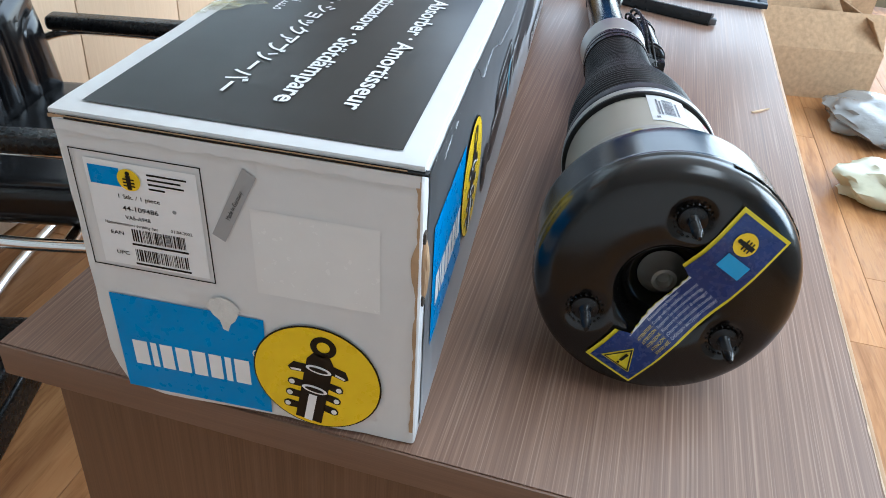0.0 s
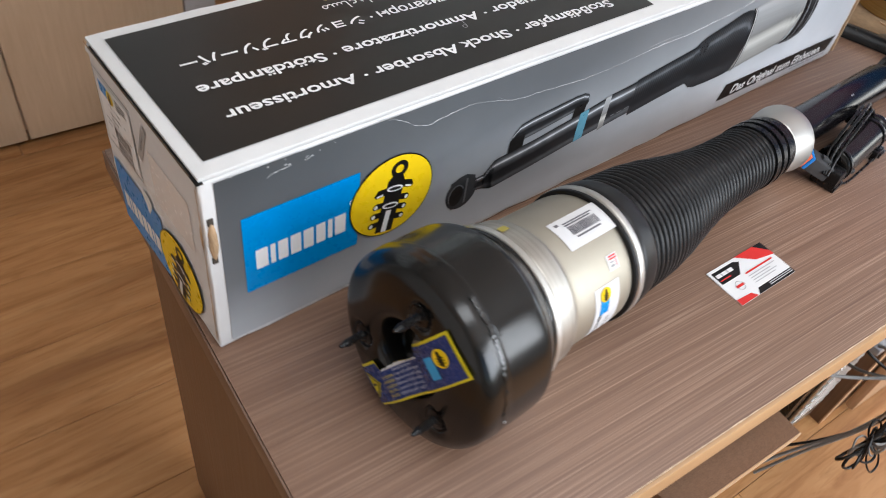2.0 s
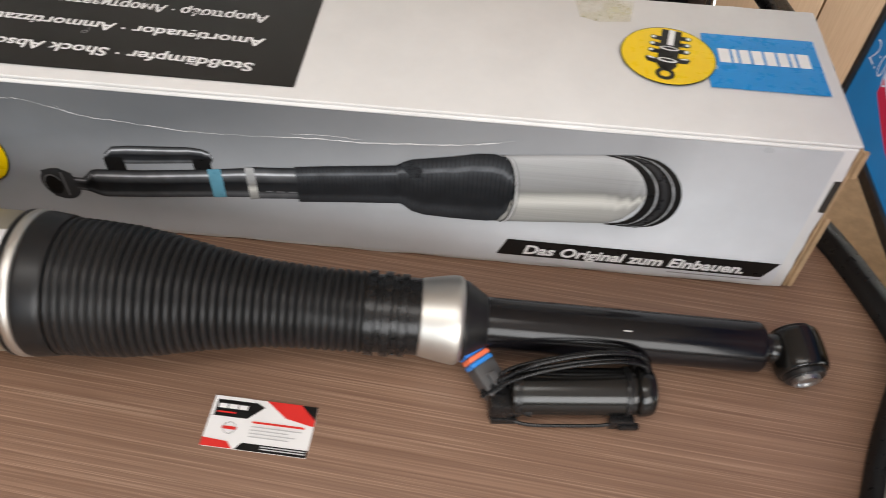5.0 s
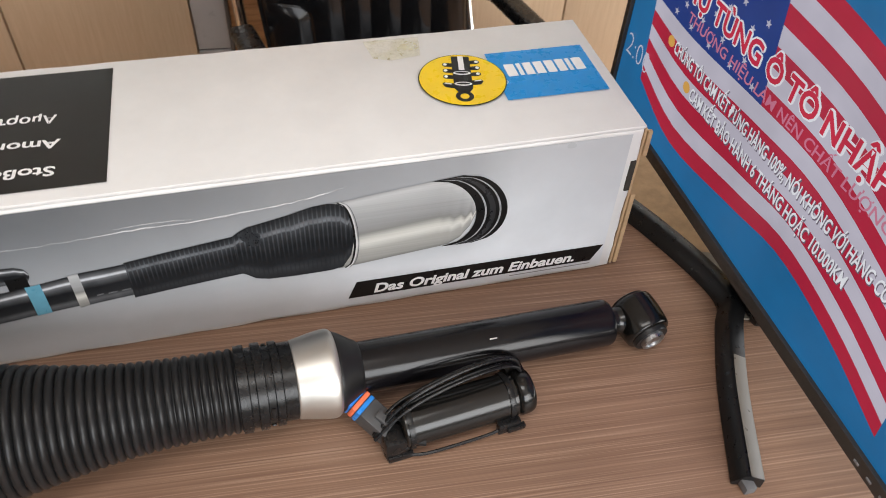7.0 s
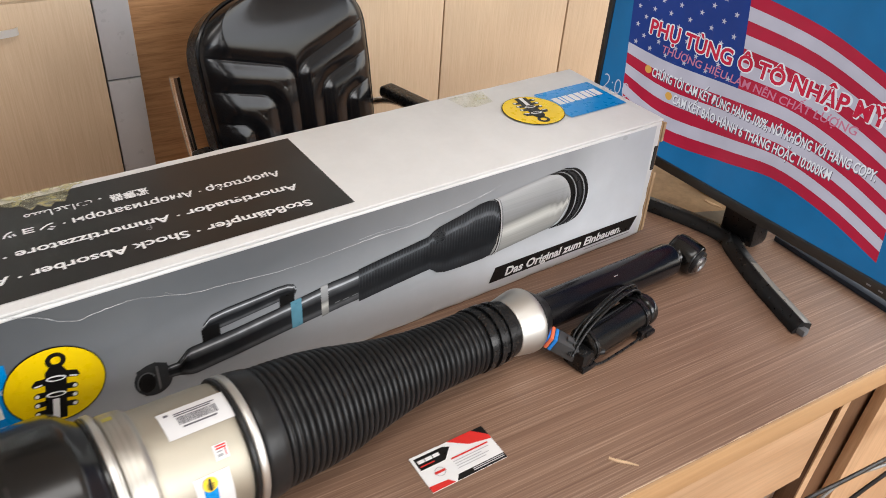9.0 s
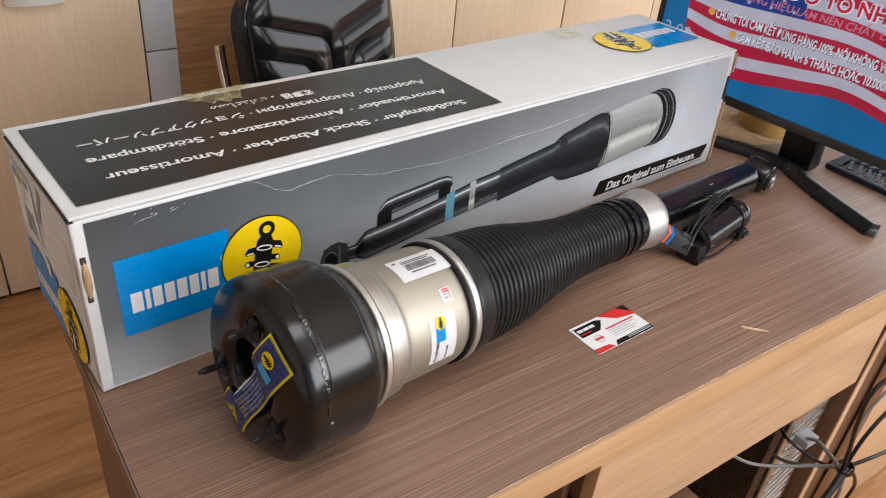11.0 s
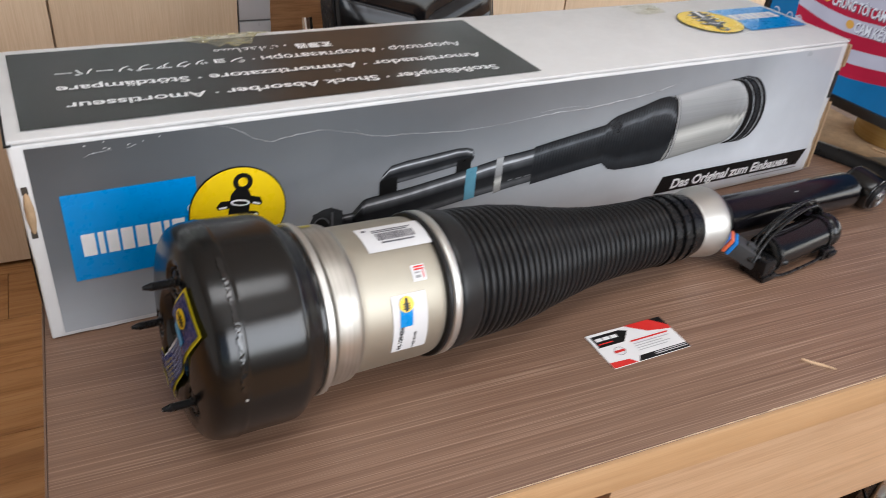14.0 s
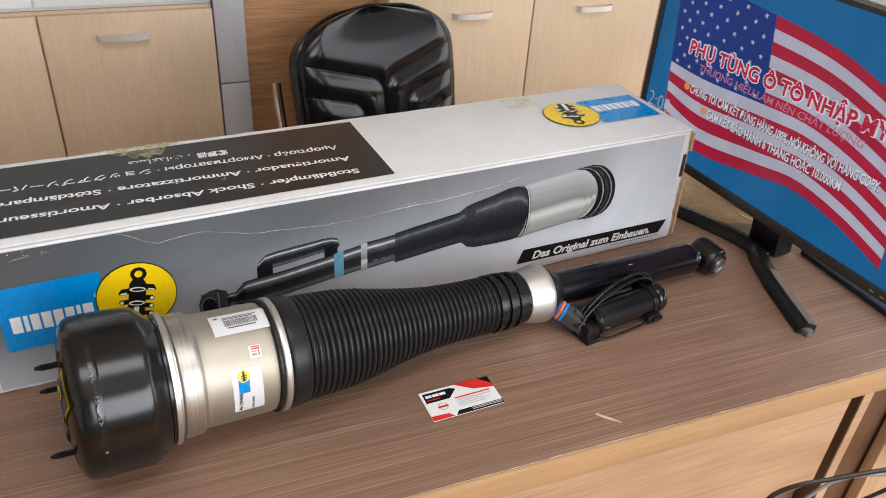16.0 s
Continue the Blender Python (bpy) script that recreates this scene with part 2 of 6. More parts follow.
def print_tube(name, dark, glint, ribs=0.0):
    """Ink of a printed round body: UV v runs across it, u along it; two lights glance off it."""
    m = Mat(name, dark, 0.32).set("Specular IOR Level", 0.28)
    u, v = m.uv()
    part_of = lambda k: tuple(d + (x - d) * k for d, x in zip(dark, glint))
    c = m.ramp(v, (0.0, part_of(0.05)), (0.14, part_of(0.16)), (0.24, part_of(0.02)), (0.5, dark), (0.66, part_of(0.1)), (0.735, part_of(0.25)), (0.765, part_of(1.0)), (0.8, part_of(0.85)), (0.84, part_of(0.2)), (0.93, part_of(0.06)), (1.0, dark))
    if ribs:
        w = m.math("SINE", m.math("MULTIPLY", u, ribs * 6.283))
        c = m.mix(m.ramp(w, (0.2, 0.0), (0.9, 0.8)), c, m.ramp(v, (0.0, part_of(0.1)), (0.3, part_of(0.02)), (0.6, part_of(0.25)), (0.8, part_of(0.75)), (0.95, part_of(0.2))))
    m.set("Base Color", m.mix(1.0, c, m.ramp(m.noise(60, 4), (0.3, 0.75), (0.7, 1.25)), "MULTIPLY"))
    return m.m


PHOTO_BLACK = print_tube("photo_black", (0.009, 0.01, 0.0115), (0.55, 0.57, 0.6))
PHOTO_RIB = print_tube("photo_ribbed", (0.009, 0.01, 0.0115), (0.125, 0.134, 0.146), 26)
m = Mat("photo_steel", (0.5, 0.5, 0.48), 0.3)
_, mv = m.uv()
m.set("Base Color", m.mix(1.0, m.ramp(mv, (0.0, (0.2, 0.2, 0.19)), (0.05, (0.33, 0.33, 0.31)), (0.2, (0.42, 0.415, 0.39)), (0.31, (0.72, 0.715, 0.67)), (0.37, (0.62, 0.615, 0.57)), (0.46, (0.26, 0.26, 0.25)), (0.56, (0.33, 0.335, 0.335)), (0.85, (0.46, 0.47, 0.475)), (0.95, (0.56, 0.57, 0.575)), (1.0, (0.4, 0.405, 0.41))),
                            m.ramp(m.noise(9, 4, 0.6, m.coords((0.6, 60, 60))), (0.3, 0.7), (0.7, 0.8)), "MULTIPLY"))
PHOTO_STEEL = m.m

# the strut
PAINT_BLACK = plain("satin_black_paint", (0.0048, 0.0046, 0.0042), 0.2, vary=0.15, scale=9, rough_vary=0.02, gloss=0.46)
TUBE_BLACK = plain("satin_black_tube", (0.0045, 0.004, 0.0048), 0.19, vary=0.15, scale=12, rough_vary=0.03, gloss=0.33)
RUBBER = plain("black_rubber", (0.0095, 0.0095, 0.01), 0.37, vary=0.2, scale=25, rough_vary=0.05, gloss=0.3)
PLASTIC_BLACK = plain("black_plastic", (0.006, 0.006, 0.0065), 0.28, vary=0.2, scale=25, rough_vary=0.05, gloss=0.33)
CAN = Mat("champagne_aluminium", (0.74, 0.69, 0.6), 0.3, 1.0)
CAN.set("Base Color", CAN.ramp(CAN.noise(7, 5), (0.3, (0.41, 0.378, 0.308)), (0.7, (0.475, 0.442, 0.37))))
CAN.set("Roughness", CAN.ramp(CAN.noise(5, 3), (0.3, 0.48), (0.7, 0.58)))
CAN = CAN.m
ALU = plain("bright_aluminium", (0.58, 0.57, 0.54), 0.44, 1.0, vary=0.02, scale=5, rough_vary=0.03)
SPUN = Mat("spun_bright_aluminium", (0.6, 0.58, 0.54), 0.3, 1.0)
ring = SPUN.noise(2.2, 4, 0.7, SPUN.coords((260, 3, 3)), 0.5)
SPUN.set("Base Color", SPUN.ramp(ring, (0.3, (0.37, 0.35, 0.305)), (0.7, (0.55, 0.53, 0.49)))).set("Roughness", SPUN.ramp(SPUN.noise(26, 4), (0.3, 0.36), (0.7, 0.54))).bump(ring, 0.12)
SPUN = SPUN.m
STICKER = plain("white_sticker", (0.66, 0.655, 0.66), 0.4, vary=0.03)
STICKER_BLUE = plain("dark_blue_foil", (0.012, 0.035, 0.16), 0.26, vary=0.1, scale=60)
STICKER_YELLOW = plain("yellow_edge", (0.75, 0.62, 0.01), 0.35, vary=0.06)


# ---- mesh helpers ----
def mesh_object(name, bm, material, smooth=True):
    me = bpy.data.meshes.new(name)
    bm.normal_update()
    bm.to_mesh(me)
    bm.free()
    for mat in material if isinstance(material, (list, tuple)) else [material]:
        me.materials.append(mat)
    if smooth:
        me.polygons.foreach_set("use_smooth", [True] * len(me.polygons))
        me.set_sharp_from_angle(angle=radians(38))
    return new(name, me)


def part(name, bm, material, parent, label="", smooth=True):
    ob = mesh_object(name, bm, material, smooth)
    ob.parent = parent
    return tagged(ob, label)


def thing(name, m, label, category, group="", kind=""):
    ob = new(name)
    ob.empty_display_size = 0.05
    ob.matrix_world = m
    return tagged(ob, label, category, group, kind)


def slab(bm, lo, hi, bevel=0.0, segments=2, m=None):
    """A block between two corners, its edges rounded."""
    lo, hi = Vector(lo), Vector(hi)
    made = bmesh.ops.create_cube(bm, size=1.0)["verts"]
    for v in made:
        v.co = Vector(((lo[i] + hi[i]) / 2 + v.co[i] * (hi[i] - lo[i])) for i in range(3))
    if bevel:
        edges = list({e for v in made for e in v.link_edges})
        out = bmesh.ops.bevel(bm, geom=edges, offset=bevel, segments=segments, profile=0.6, affect="EDGES")
        made = list({v for f in out["faces"] for v in f.verts} | {v for v in made if v.is_valid})
        made = [v for v in made if v.is_valid]
    if m is not None:
        bmesh.ops.transform(bm, matrix=m, verts=made)
    return made


def lathe(bm, profile, segments=64, m=None, close=True):
    """Turns (x, r) pairs about the x axis."""
    rings = []
    for x, r in profile:
        if r < 1e-6:
            rings.append([bm.verts.new((x, 0, 0))])
        else:
            rings.append([bm.verts.new((x, r * math.cos(2 * math.pi * k / segments), r * math.sin(2 * math.pi * k / segments))) for k in range(segments)])
    for a, b in zip(rings, rings[1:]):
        for k in range(segments):
            q = [a[k % len(a)], a[(k + 1) % len(a)], b[(k + 1) % len(b)], b[k % len(b)]]
            q = list(dict.fromkeys(q))
            if len(q) > 2:
                bm.faces.new(q)
    if m is not None:
        bmesh.ops.transform(bm, matrix=m, verts=[v for r in rings for v in r])
    bmesh.ops.recalc_face_normals(bm, faces=bm.faces)
    return rings


def smooth_path(points, steps=8):
    pts = [Vector(p) for p in points]
    out = []
    for i in range(len(pts) - 1):
        a, b, c, d = pts[max(i - 1, 0)], pts[i], pts[i + 1], pts[min(i + 2, len(pts) - 1)]
        for k in range(steps):
            t = k / steps
            out.append(0.5 * ((2 * b) + (c - a) * t + (2 * a - 5 * b + 4 * c - d) * t * t + (3 * b - a - 3 * c + d) * t ** 3))
    return out + [pts[-1]]


def tube(bm, points, r, segments=10, steps=8):
    """A round bar along a smooth path."""
    pts = smooth_path(points, steps) if steps else [Vector(p) for p in points]
    up, rings = None, []
    for i, p in enumerate(pts):
        d = (pts[min(i + 1, len(pts) - 1)] - pts[max(i - 1, 0)]).normalized()
        if up is None:
            up = d.orthogonal().normalized()
        up = (up - d * up.dot(d)).normalized()
        side = d.cross(up)
        rings.append([bm.verts.new(p + r * (up * math.cos(2 * math.pi * k / segments) + side * math.sin(2 * math.pi * k / segments))) for k in range(segments)])
    for a, b in zip(rings, rings[1:]):
        for k in range(segments):
            bm.faces.new((a[k], a[(k + 1) % segments], b[(k + 1) % segments], b[k]))
    bm.faces.new(rings[0][::-1]), bm.faces.new(rings[-1])
    bmesh.ops.recalc_face_normals(bm, faces=bm.faces)


def extrude_outline(bm, pts, z0, z1, m=None):
    """A prism over a 2D outline."""
    lo, hi = [bm.verts.new((x, y, z0)) for x, y in pts], [bm.verts.new((x, y, z1)) for x, y in pts]
    bm.faces.new(lo[::-1]), bm.faces.new(hi)
    n = len(pts)
    for k in range(n):
        bm.faces.new((lo[k], lo[(k + 1) % n], hi[(k + 1) % n], hi[k]))
    if m is not None:
        bmesh.ops.transform(bm, matrix=m, verts=lo + hi)
    bmesh.ops.recalc_face_normals(bm, faces=bm.faces)


def flat(bm, pts, at, off=0.0):
    """A flat shape in the plane of the matrix at, lifted by off."""
    return bm.faces.new([bm.verts.new(at @ Vector((x, y, off))) for x, y in pts])


def disc(cx, cy, rx, ry=None, n=48, a0=0.0):
    return [(cx + rx * math.cos(a0 + 2 * math.pi * k / n), cy + (ry or rx) * math.sin(a0 + 2 * math.pi * k / n)) for k in range(n)]


def rect(x0, y0, x1, y1):
    return [(x0, y0), (x1, y0), (x1, y1), (x0, y1)]


def annulus(bm, cx, cy, r0, r1, at, off, n=40):
    for k in range(n):
        a, b = 2 * math.pi * k / n, 2 * math.pi * (k + 1) / n
        flat(bm, [(cx + r * math.cos(t), cy + r * math.sin(t)) for r, t in ((r0, a), (r1, a), (r1, b), (r0, b))], at, off)


def strip(bm, xs, lows, highs, at, off=0.0):
    """A flat band between two curves, with u along and v across."""
    uv = bm.loops.layers.uv.verify()
    a = [bm.verts.new(at @ Vector((x, y, off))) for x, y in zip(xs, lows)]
    b = [bm.verts.new(at @ Vector((x, y, off))) for x, y in zip(xs, highs)]
    n = len(xs) - 1
    for k in range(n):
        f = bm.faces.new((a[k], a[k + 1], b[k + 1], b[k]))
        u0, u1 = [(xs[i] - xs[0]) / (xs[-1] - xs[0]) for i in (k, k + 1)]
        for loop, c in zip(f.loops, ((u0, 0), (u1, 0), (u1, 1), (u0, 1))):
            loop[uv].uv = c


def lettering(body, width, at, x, y, off=0.0005, height=None, shear=0.0, bold=0.0, align="LEFT"):
    """Built-in lettering as a bmesh, scaled to a width, its lower left corner at x, y in the plane of at."""
    c = bpy.data.curves.new("lettering", "FONT")
    c.body, c.size, c.resolution_u, c.shear, c.offset = body, 1.0, 3, shear, bold
    ob = bpy.data.objects.new("lettering", c)
    scene.collection.objects.link(ob)
    me = bpy.data.meshes.new_from_object(ob.evaluated_get(bpy.context.evaluated_depsgraph_get()))
    bpy.data.objects.remove(ob)
    bm = bmesh.new()
    bm.from_mesh(me)
    bpy.data.meshes.remove(me)
    x0, x1 = min(v.co.x for v in bm.verts), max(v.co.x for v in bm.verts)
    s = width / (x1 - x0)
    sy = s if height is None else height / 0.73
    for v in bm.verts:
        v.co = at @ Vector((x + (v.co.x - x0) * s, y + v.co.y * sy, off))
    return bm


# ---- room ----
# the room's own axes lie 3.5 degrees from the carton's
ROOM = pose(0, 1.285, 0, 0, 0, -3.5)


def structure(name, bm, material, label, category, m=ROOM):
    ob = mesh_object(name, bm, material, smooth=False)
    ob.matrix_world = m
    return tagged(ob, label, category, kind="structure")


X0, X1, Y0, Y1, TOP = -2.8, 4.6, -4.4, 0.5, 2.9
bm = bmesh.new()
slab(bm, (X0 - 0.2, Y0 - 0.2, -0.15), (X1 + 0.2, Y1 + 0.2, -0.012))
floor = structure("floor", bm, PLANK, "warm oak laminate floor laid in staggered planks", "floor")
bm = bmesh.new()
slab(bm, (X0 - 0.2, Y0 - 0.2, TOP), (X1 + 0.2, Y1 + 0.2, TOP + 0.15))
structure("ceiling", bm, CEILING, "plain white painted ceiling over the room", "ceiling")
bm = bmesh.new()
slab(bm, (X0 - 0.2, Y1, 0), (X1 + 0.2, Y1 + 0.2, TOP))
structure("wall_back", bm, DIM_WALL, "grey wall behind the cabinets, kept dim to bounce less light", "wall")
# unseen side wall, white to bounce light onto the carton's end
bm = bmesh.new()
slab(bm, (X0 - 0.2, Y0, 0), (X0, Y1, TOP))
structure("wall_side", bm, BOUNCE_WALL, "unseen side wall, white to bounce light onto the carton's end", "wall")
bm = bmesh.new()  # far wall with a tall opening, unseen and white to bounce light
slab(bm, (X1, -0.4, 0), (X1 + 0.2, Y1, TOP)), slab(bm, (X1, Y0, 0), (X1 + 0.2, -4.0, TOP)), slab(bm, (X1, -4.0, 2.78), (X1 + 0.2, -0.4, TOP))
structure("wall_far", bm, BOUNCE_WALL, "unseen far wall, white to bounce light, with a tall bright opening", "wall")
bm = bmesh.new()  # window wall, unseen and kept dim to bounce less light
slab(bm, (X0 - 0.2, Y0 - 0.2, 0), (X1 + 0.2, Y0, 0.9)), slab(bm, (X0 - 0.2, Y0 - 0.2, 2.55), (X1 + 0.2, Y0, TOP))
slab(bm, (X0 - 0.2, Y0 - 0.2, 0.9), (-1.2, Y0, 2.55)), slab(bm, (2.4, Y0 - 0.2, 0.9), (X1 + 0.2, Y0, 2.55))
structure("wall_window", bm, DIM_WALL, "unseen grey wall, kept dim, with a wide window opening", "wall")

# ---- desk ----
# its top lies 0.75 m up; its axes: x along the front edge, y into its depth
DESK = pose(-0.030, -0.284, 0.0, 0, 0, -4.75)
desk = thing("desk", DESK, "brown streaked laminate office desk with tan edging", "desk")
DL, DW = 1.60, 0.578
bm = bmesh.new()
slab(bm, (0.0, 0.002, 0.724), (DL, DW, 0.75), 0.0012)
part("desktop", bm, DESK_TOP, desk)
bm = bmesh.new()
slab(bm, (0.0, -0.0012, 0.711), (DL, 0.0035, 0.7494), 0.0008)
part("front_edging", bm, TAN_EDGE, desk, "tan beech front edging")
bm = bmesh.new()  # chipped pale line where the laminate meets the edging
rng = random.Random(29)
prev = None
for k in range(161):
    w = 0.0004 + 0.0016 * max(0.0, noise.noise(Vector((k * 0.31, 4.0, 0.0)))) + 0.0005 * rng.random()
    now = (DL * k / 160, 0.0025 - w * 0.3), (DL * k / 160, 0.0025 + w)
    if prev:
        flat(bm, [prev[0], now[0], now[1], prev[1]], Matrix(), 0.7503)
    prev = now
part("worn_edge", bm, plain("bare_laminate_edge", (0.6, 0.45, 0.31), 0.6, vary=0.25, scale=120), desk, "chipped pale edge line", smooth=False)
bm = bmesh.new()
extrude_outline(bm, [(0.5, 0.007), (0.702, 0.007), (0.702, 0.38), (0.455, 0.38), (0.455, 0.052), (0.46, 0.03), (0.475, 0.013)], 0.420, 0.4365)
part("keyboard_tray", bm, DESK_SIDE, desk, "brown laminate tray below the drawer")
bm = bmesh.new()
slab(bm, (0.5, 0.0045, 0.421), (0.702, 0.0066, 0.4368), 0.0005)
part("tray_edging", bm, TAN, desk)
for x in (0.458, 0.685):
    bm = bmesh.new()
    slab(bm, (x, 0.08, 0.4368), (x + 0.012, 0.36, 0.7235), 0.001)
    part("tray_hanger", bm, DESK_SIDE, desk)
bm = bmesh.new()
slab(bm, (-0.0022, -0.0012, 0.7235), (-0.0004, DW, 0.7494), 0.0006)
part("end_edging", bm, DESK_EDGE, desk)
bm = bmesh.new()
slab(bm, (0.02, 0.05, 0.0), (0.045, DW - 0.02, 0.7235), 0.001)
part("end_panel", bm, DESK_SIDE, desk, "dark brown end panel")
bm = bmesh.new()
slab(bm, (0.472, 0.047, 0.455), (1.122, 0.065, 0.7235), 0.001)
part("drawer_front", bm, TAN, desk, "tan front rail under the desktop")
bm = bmesh.new()
slab(bm, (0.476, 0.066, 0.53), (0.486, 0.45, 0.7235), 0.001), slab(bm, (1.1, 0.066, 0.53), (1.11, 0.45, 0.7235), 0.001), slab(bm, (0.487, 0.066, 0.528), (1.099, 0.45, 0.536), 0.001)
part("drawer_box", bm, DESK_SIDE, desk)
bm = bmesh.new()
slab(bm, (1.16, 0.056, 0.0), (1.177, DW - 0.02, 0.7235), 0.001)
part("leg_panel", bm, DESK_SIDE, desk, "dark brown upright panel")
bm = bmesh.new()
slab(bm, (1.159, 0.053, 0.0), (1.178, 0.0558, 0.7235), 0.0008)
part("leg_edging", bm, TAN, desk)
bm = bmesh.new()
slab(bm, (1.179, 0.058, 0.0), (1.262, 0.072, 0.7235), 0.001)
part("filler_panel", bm, DESK_SIDE, desk, "dark brown filler board")
bm = bmesh.new()
slab(bm, (DL - 0.045, 0.05, 0.0), (DL - 0.02, DW - 0.02, 0.7235), 0.001)
part("end_panel", bm, DESK_SIDE, desk)
bm = bmesh.new()
slab(bm, (0.046, DW - 0.06, 0.25), (1.154, DW - 0.042, 0.7235), 0.001)
part("back_panel", bm, DESK_SIDE, desk)
bm = bmesh.new()
slab(bm, (1.236, 0.035, 0.02), (DL - 0.046, 0.053, 0.7105), 0.001)
part("cupboard_front", bm, TAN_UPRIGHT, desk, "tan cupboard front")

# ---- carton ----
BL, BW, BH = 0.992, 0.196, 0.192
LEAN = 0.006 / BH
carton = thing("shock_absorber_carton", pose(0, 0, 0.75), "long white printed cardboard carton with torn corners, on the desk", "carton")
SHEAR = Matrix(((1, 0, 0, 0), (0, 1, LEAN, 0), (0, 0, 1, 0), (0, 0, 0, 1)))
FRONT = SHEAR @ Matrix(((1, 0, 0, 0), (0, 0, -1, 0), (0, 1, 0, 0), (0, 0, 0, 1)))
TOPF = Matrix(((1, 0, 0, 0), (0, 1, 0, 0), (0, 0, 1, BH), (0, 0, 0, 1)))
READ = Matrix(((-1, 0, 0, 0), (0, -1, 0, 0), (0, 0, 1, BH), (0, 0, 0, 1)))
END = SHEAR @ Matrix(((0, 0, -1, 0), (-1, 0, 0, 0), (0, 1, 0, 0), (0, 0, 0, 1)))

bm = bmesh.new()
slab(bm, (0, 0, 0), (BL, BW, BH - 0.004), 0.0028, 3)
for axis, size, n in ((0, BL, 44), (1, BW, 12), (2, BH - 0.004, 12)):
    for k in range(1, n):
        co, no = Vector((0, 0, 0)), Vector((0, 0, 0))
        co[axis], no[axis] = size * k / n, 1
        bmesh.ops.bisect_plane(bm, geom=bm.verts[:] + bm.edges[:] + bm.faces[:], plane_co=co, plane_no=no)
for v in bm.verts:  # worn, wavering edges
    size = (BL, BW, BH - 0.004)
    near = [i for i in range(3) if min(v.co[i], size[i] - v.co[i]) < 0.0035]
    if len(near) > 1:
        w = abs(noise.noise(v.co * 55)) * 0.0016 + abs(noise.noise(v.co * 160)) * 0.0007
        for i in near:
            v.co[i] += w if v.co[i] < size[i] / 2 else -w
bmesh.ops.transform(bm, matrix=SHEAR, verts=bm.verts)
for v in bm.verts:  # the crushed lower back corner
    if v.co.x < 0.03 and v.co.z < 0.03 and v.co.y > BW - 0.03:
        k = (1 - v.co.x / 0.03) * (1 - max(v.co.z, 0) / 0.03) * max(0.0, (v.co.y - BW + 0.03) / 0.03)
        v.co += Vector((0.003, -0.007, 0.004)) * k
part("body", bm, CARD_WHITE, carton)
bm = bmesh.new()
slab(bm, (0.001, 0.0, BH - 0.0036), (BL, BW + 0.0015, BH - 0.0002), 0.0012, 2)
for k in range(1, 50):
    bmesh.ops.bisect_plane(bm, geom=bm.verts[:] + bm.edges[:] + bm.faces[:], plane_co=(BL * k / 50, 0, 0), plane_no=(1, 0, 0))
for v in bm.verts:
    if min(v.co.y, BW - v.co.y, v.co.x) < 0.003:
        w = abs(noise.noise(v.co * 48 + Vector((3, 1, 0)))) * 0.0012
        v.co += Vector((0, w if v.co.y < BW / 2 else -w, -abs(w) * 0.7))
bmesh.ops.transform(bm, matrix=SHEAR, verts=bm.verts)
part("lid", bm, CARD_WHITE, carton, "white lid flap with a dark printed panel")


def small_sign(r):
    """Outlines of a tiny upright damper sign within a disc of radius r."""
    return ([rect(-0.2 * r, -0.85 * r, 0.2 * r, 0.45 * r), disc(0.0, 0.62 * r, 0.2 * r, n=10)]
            + [rect(x0 * r, y * r, x1 * r, (y + 0.14) * r) for y in (-0.6, -0.3, 0.0) for x0, x1 in ((-0.5, -0.2), (0.2, 0.5))])


def on_carton(name, bm, mat, label=""):
    return part(name, bm, mat, carton, label, smooth=False)


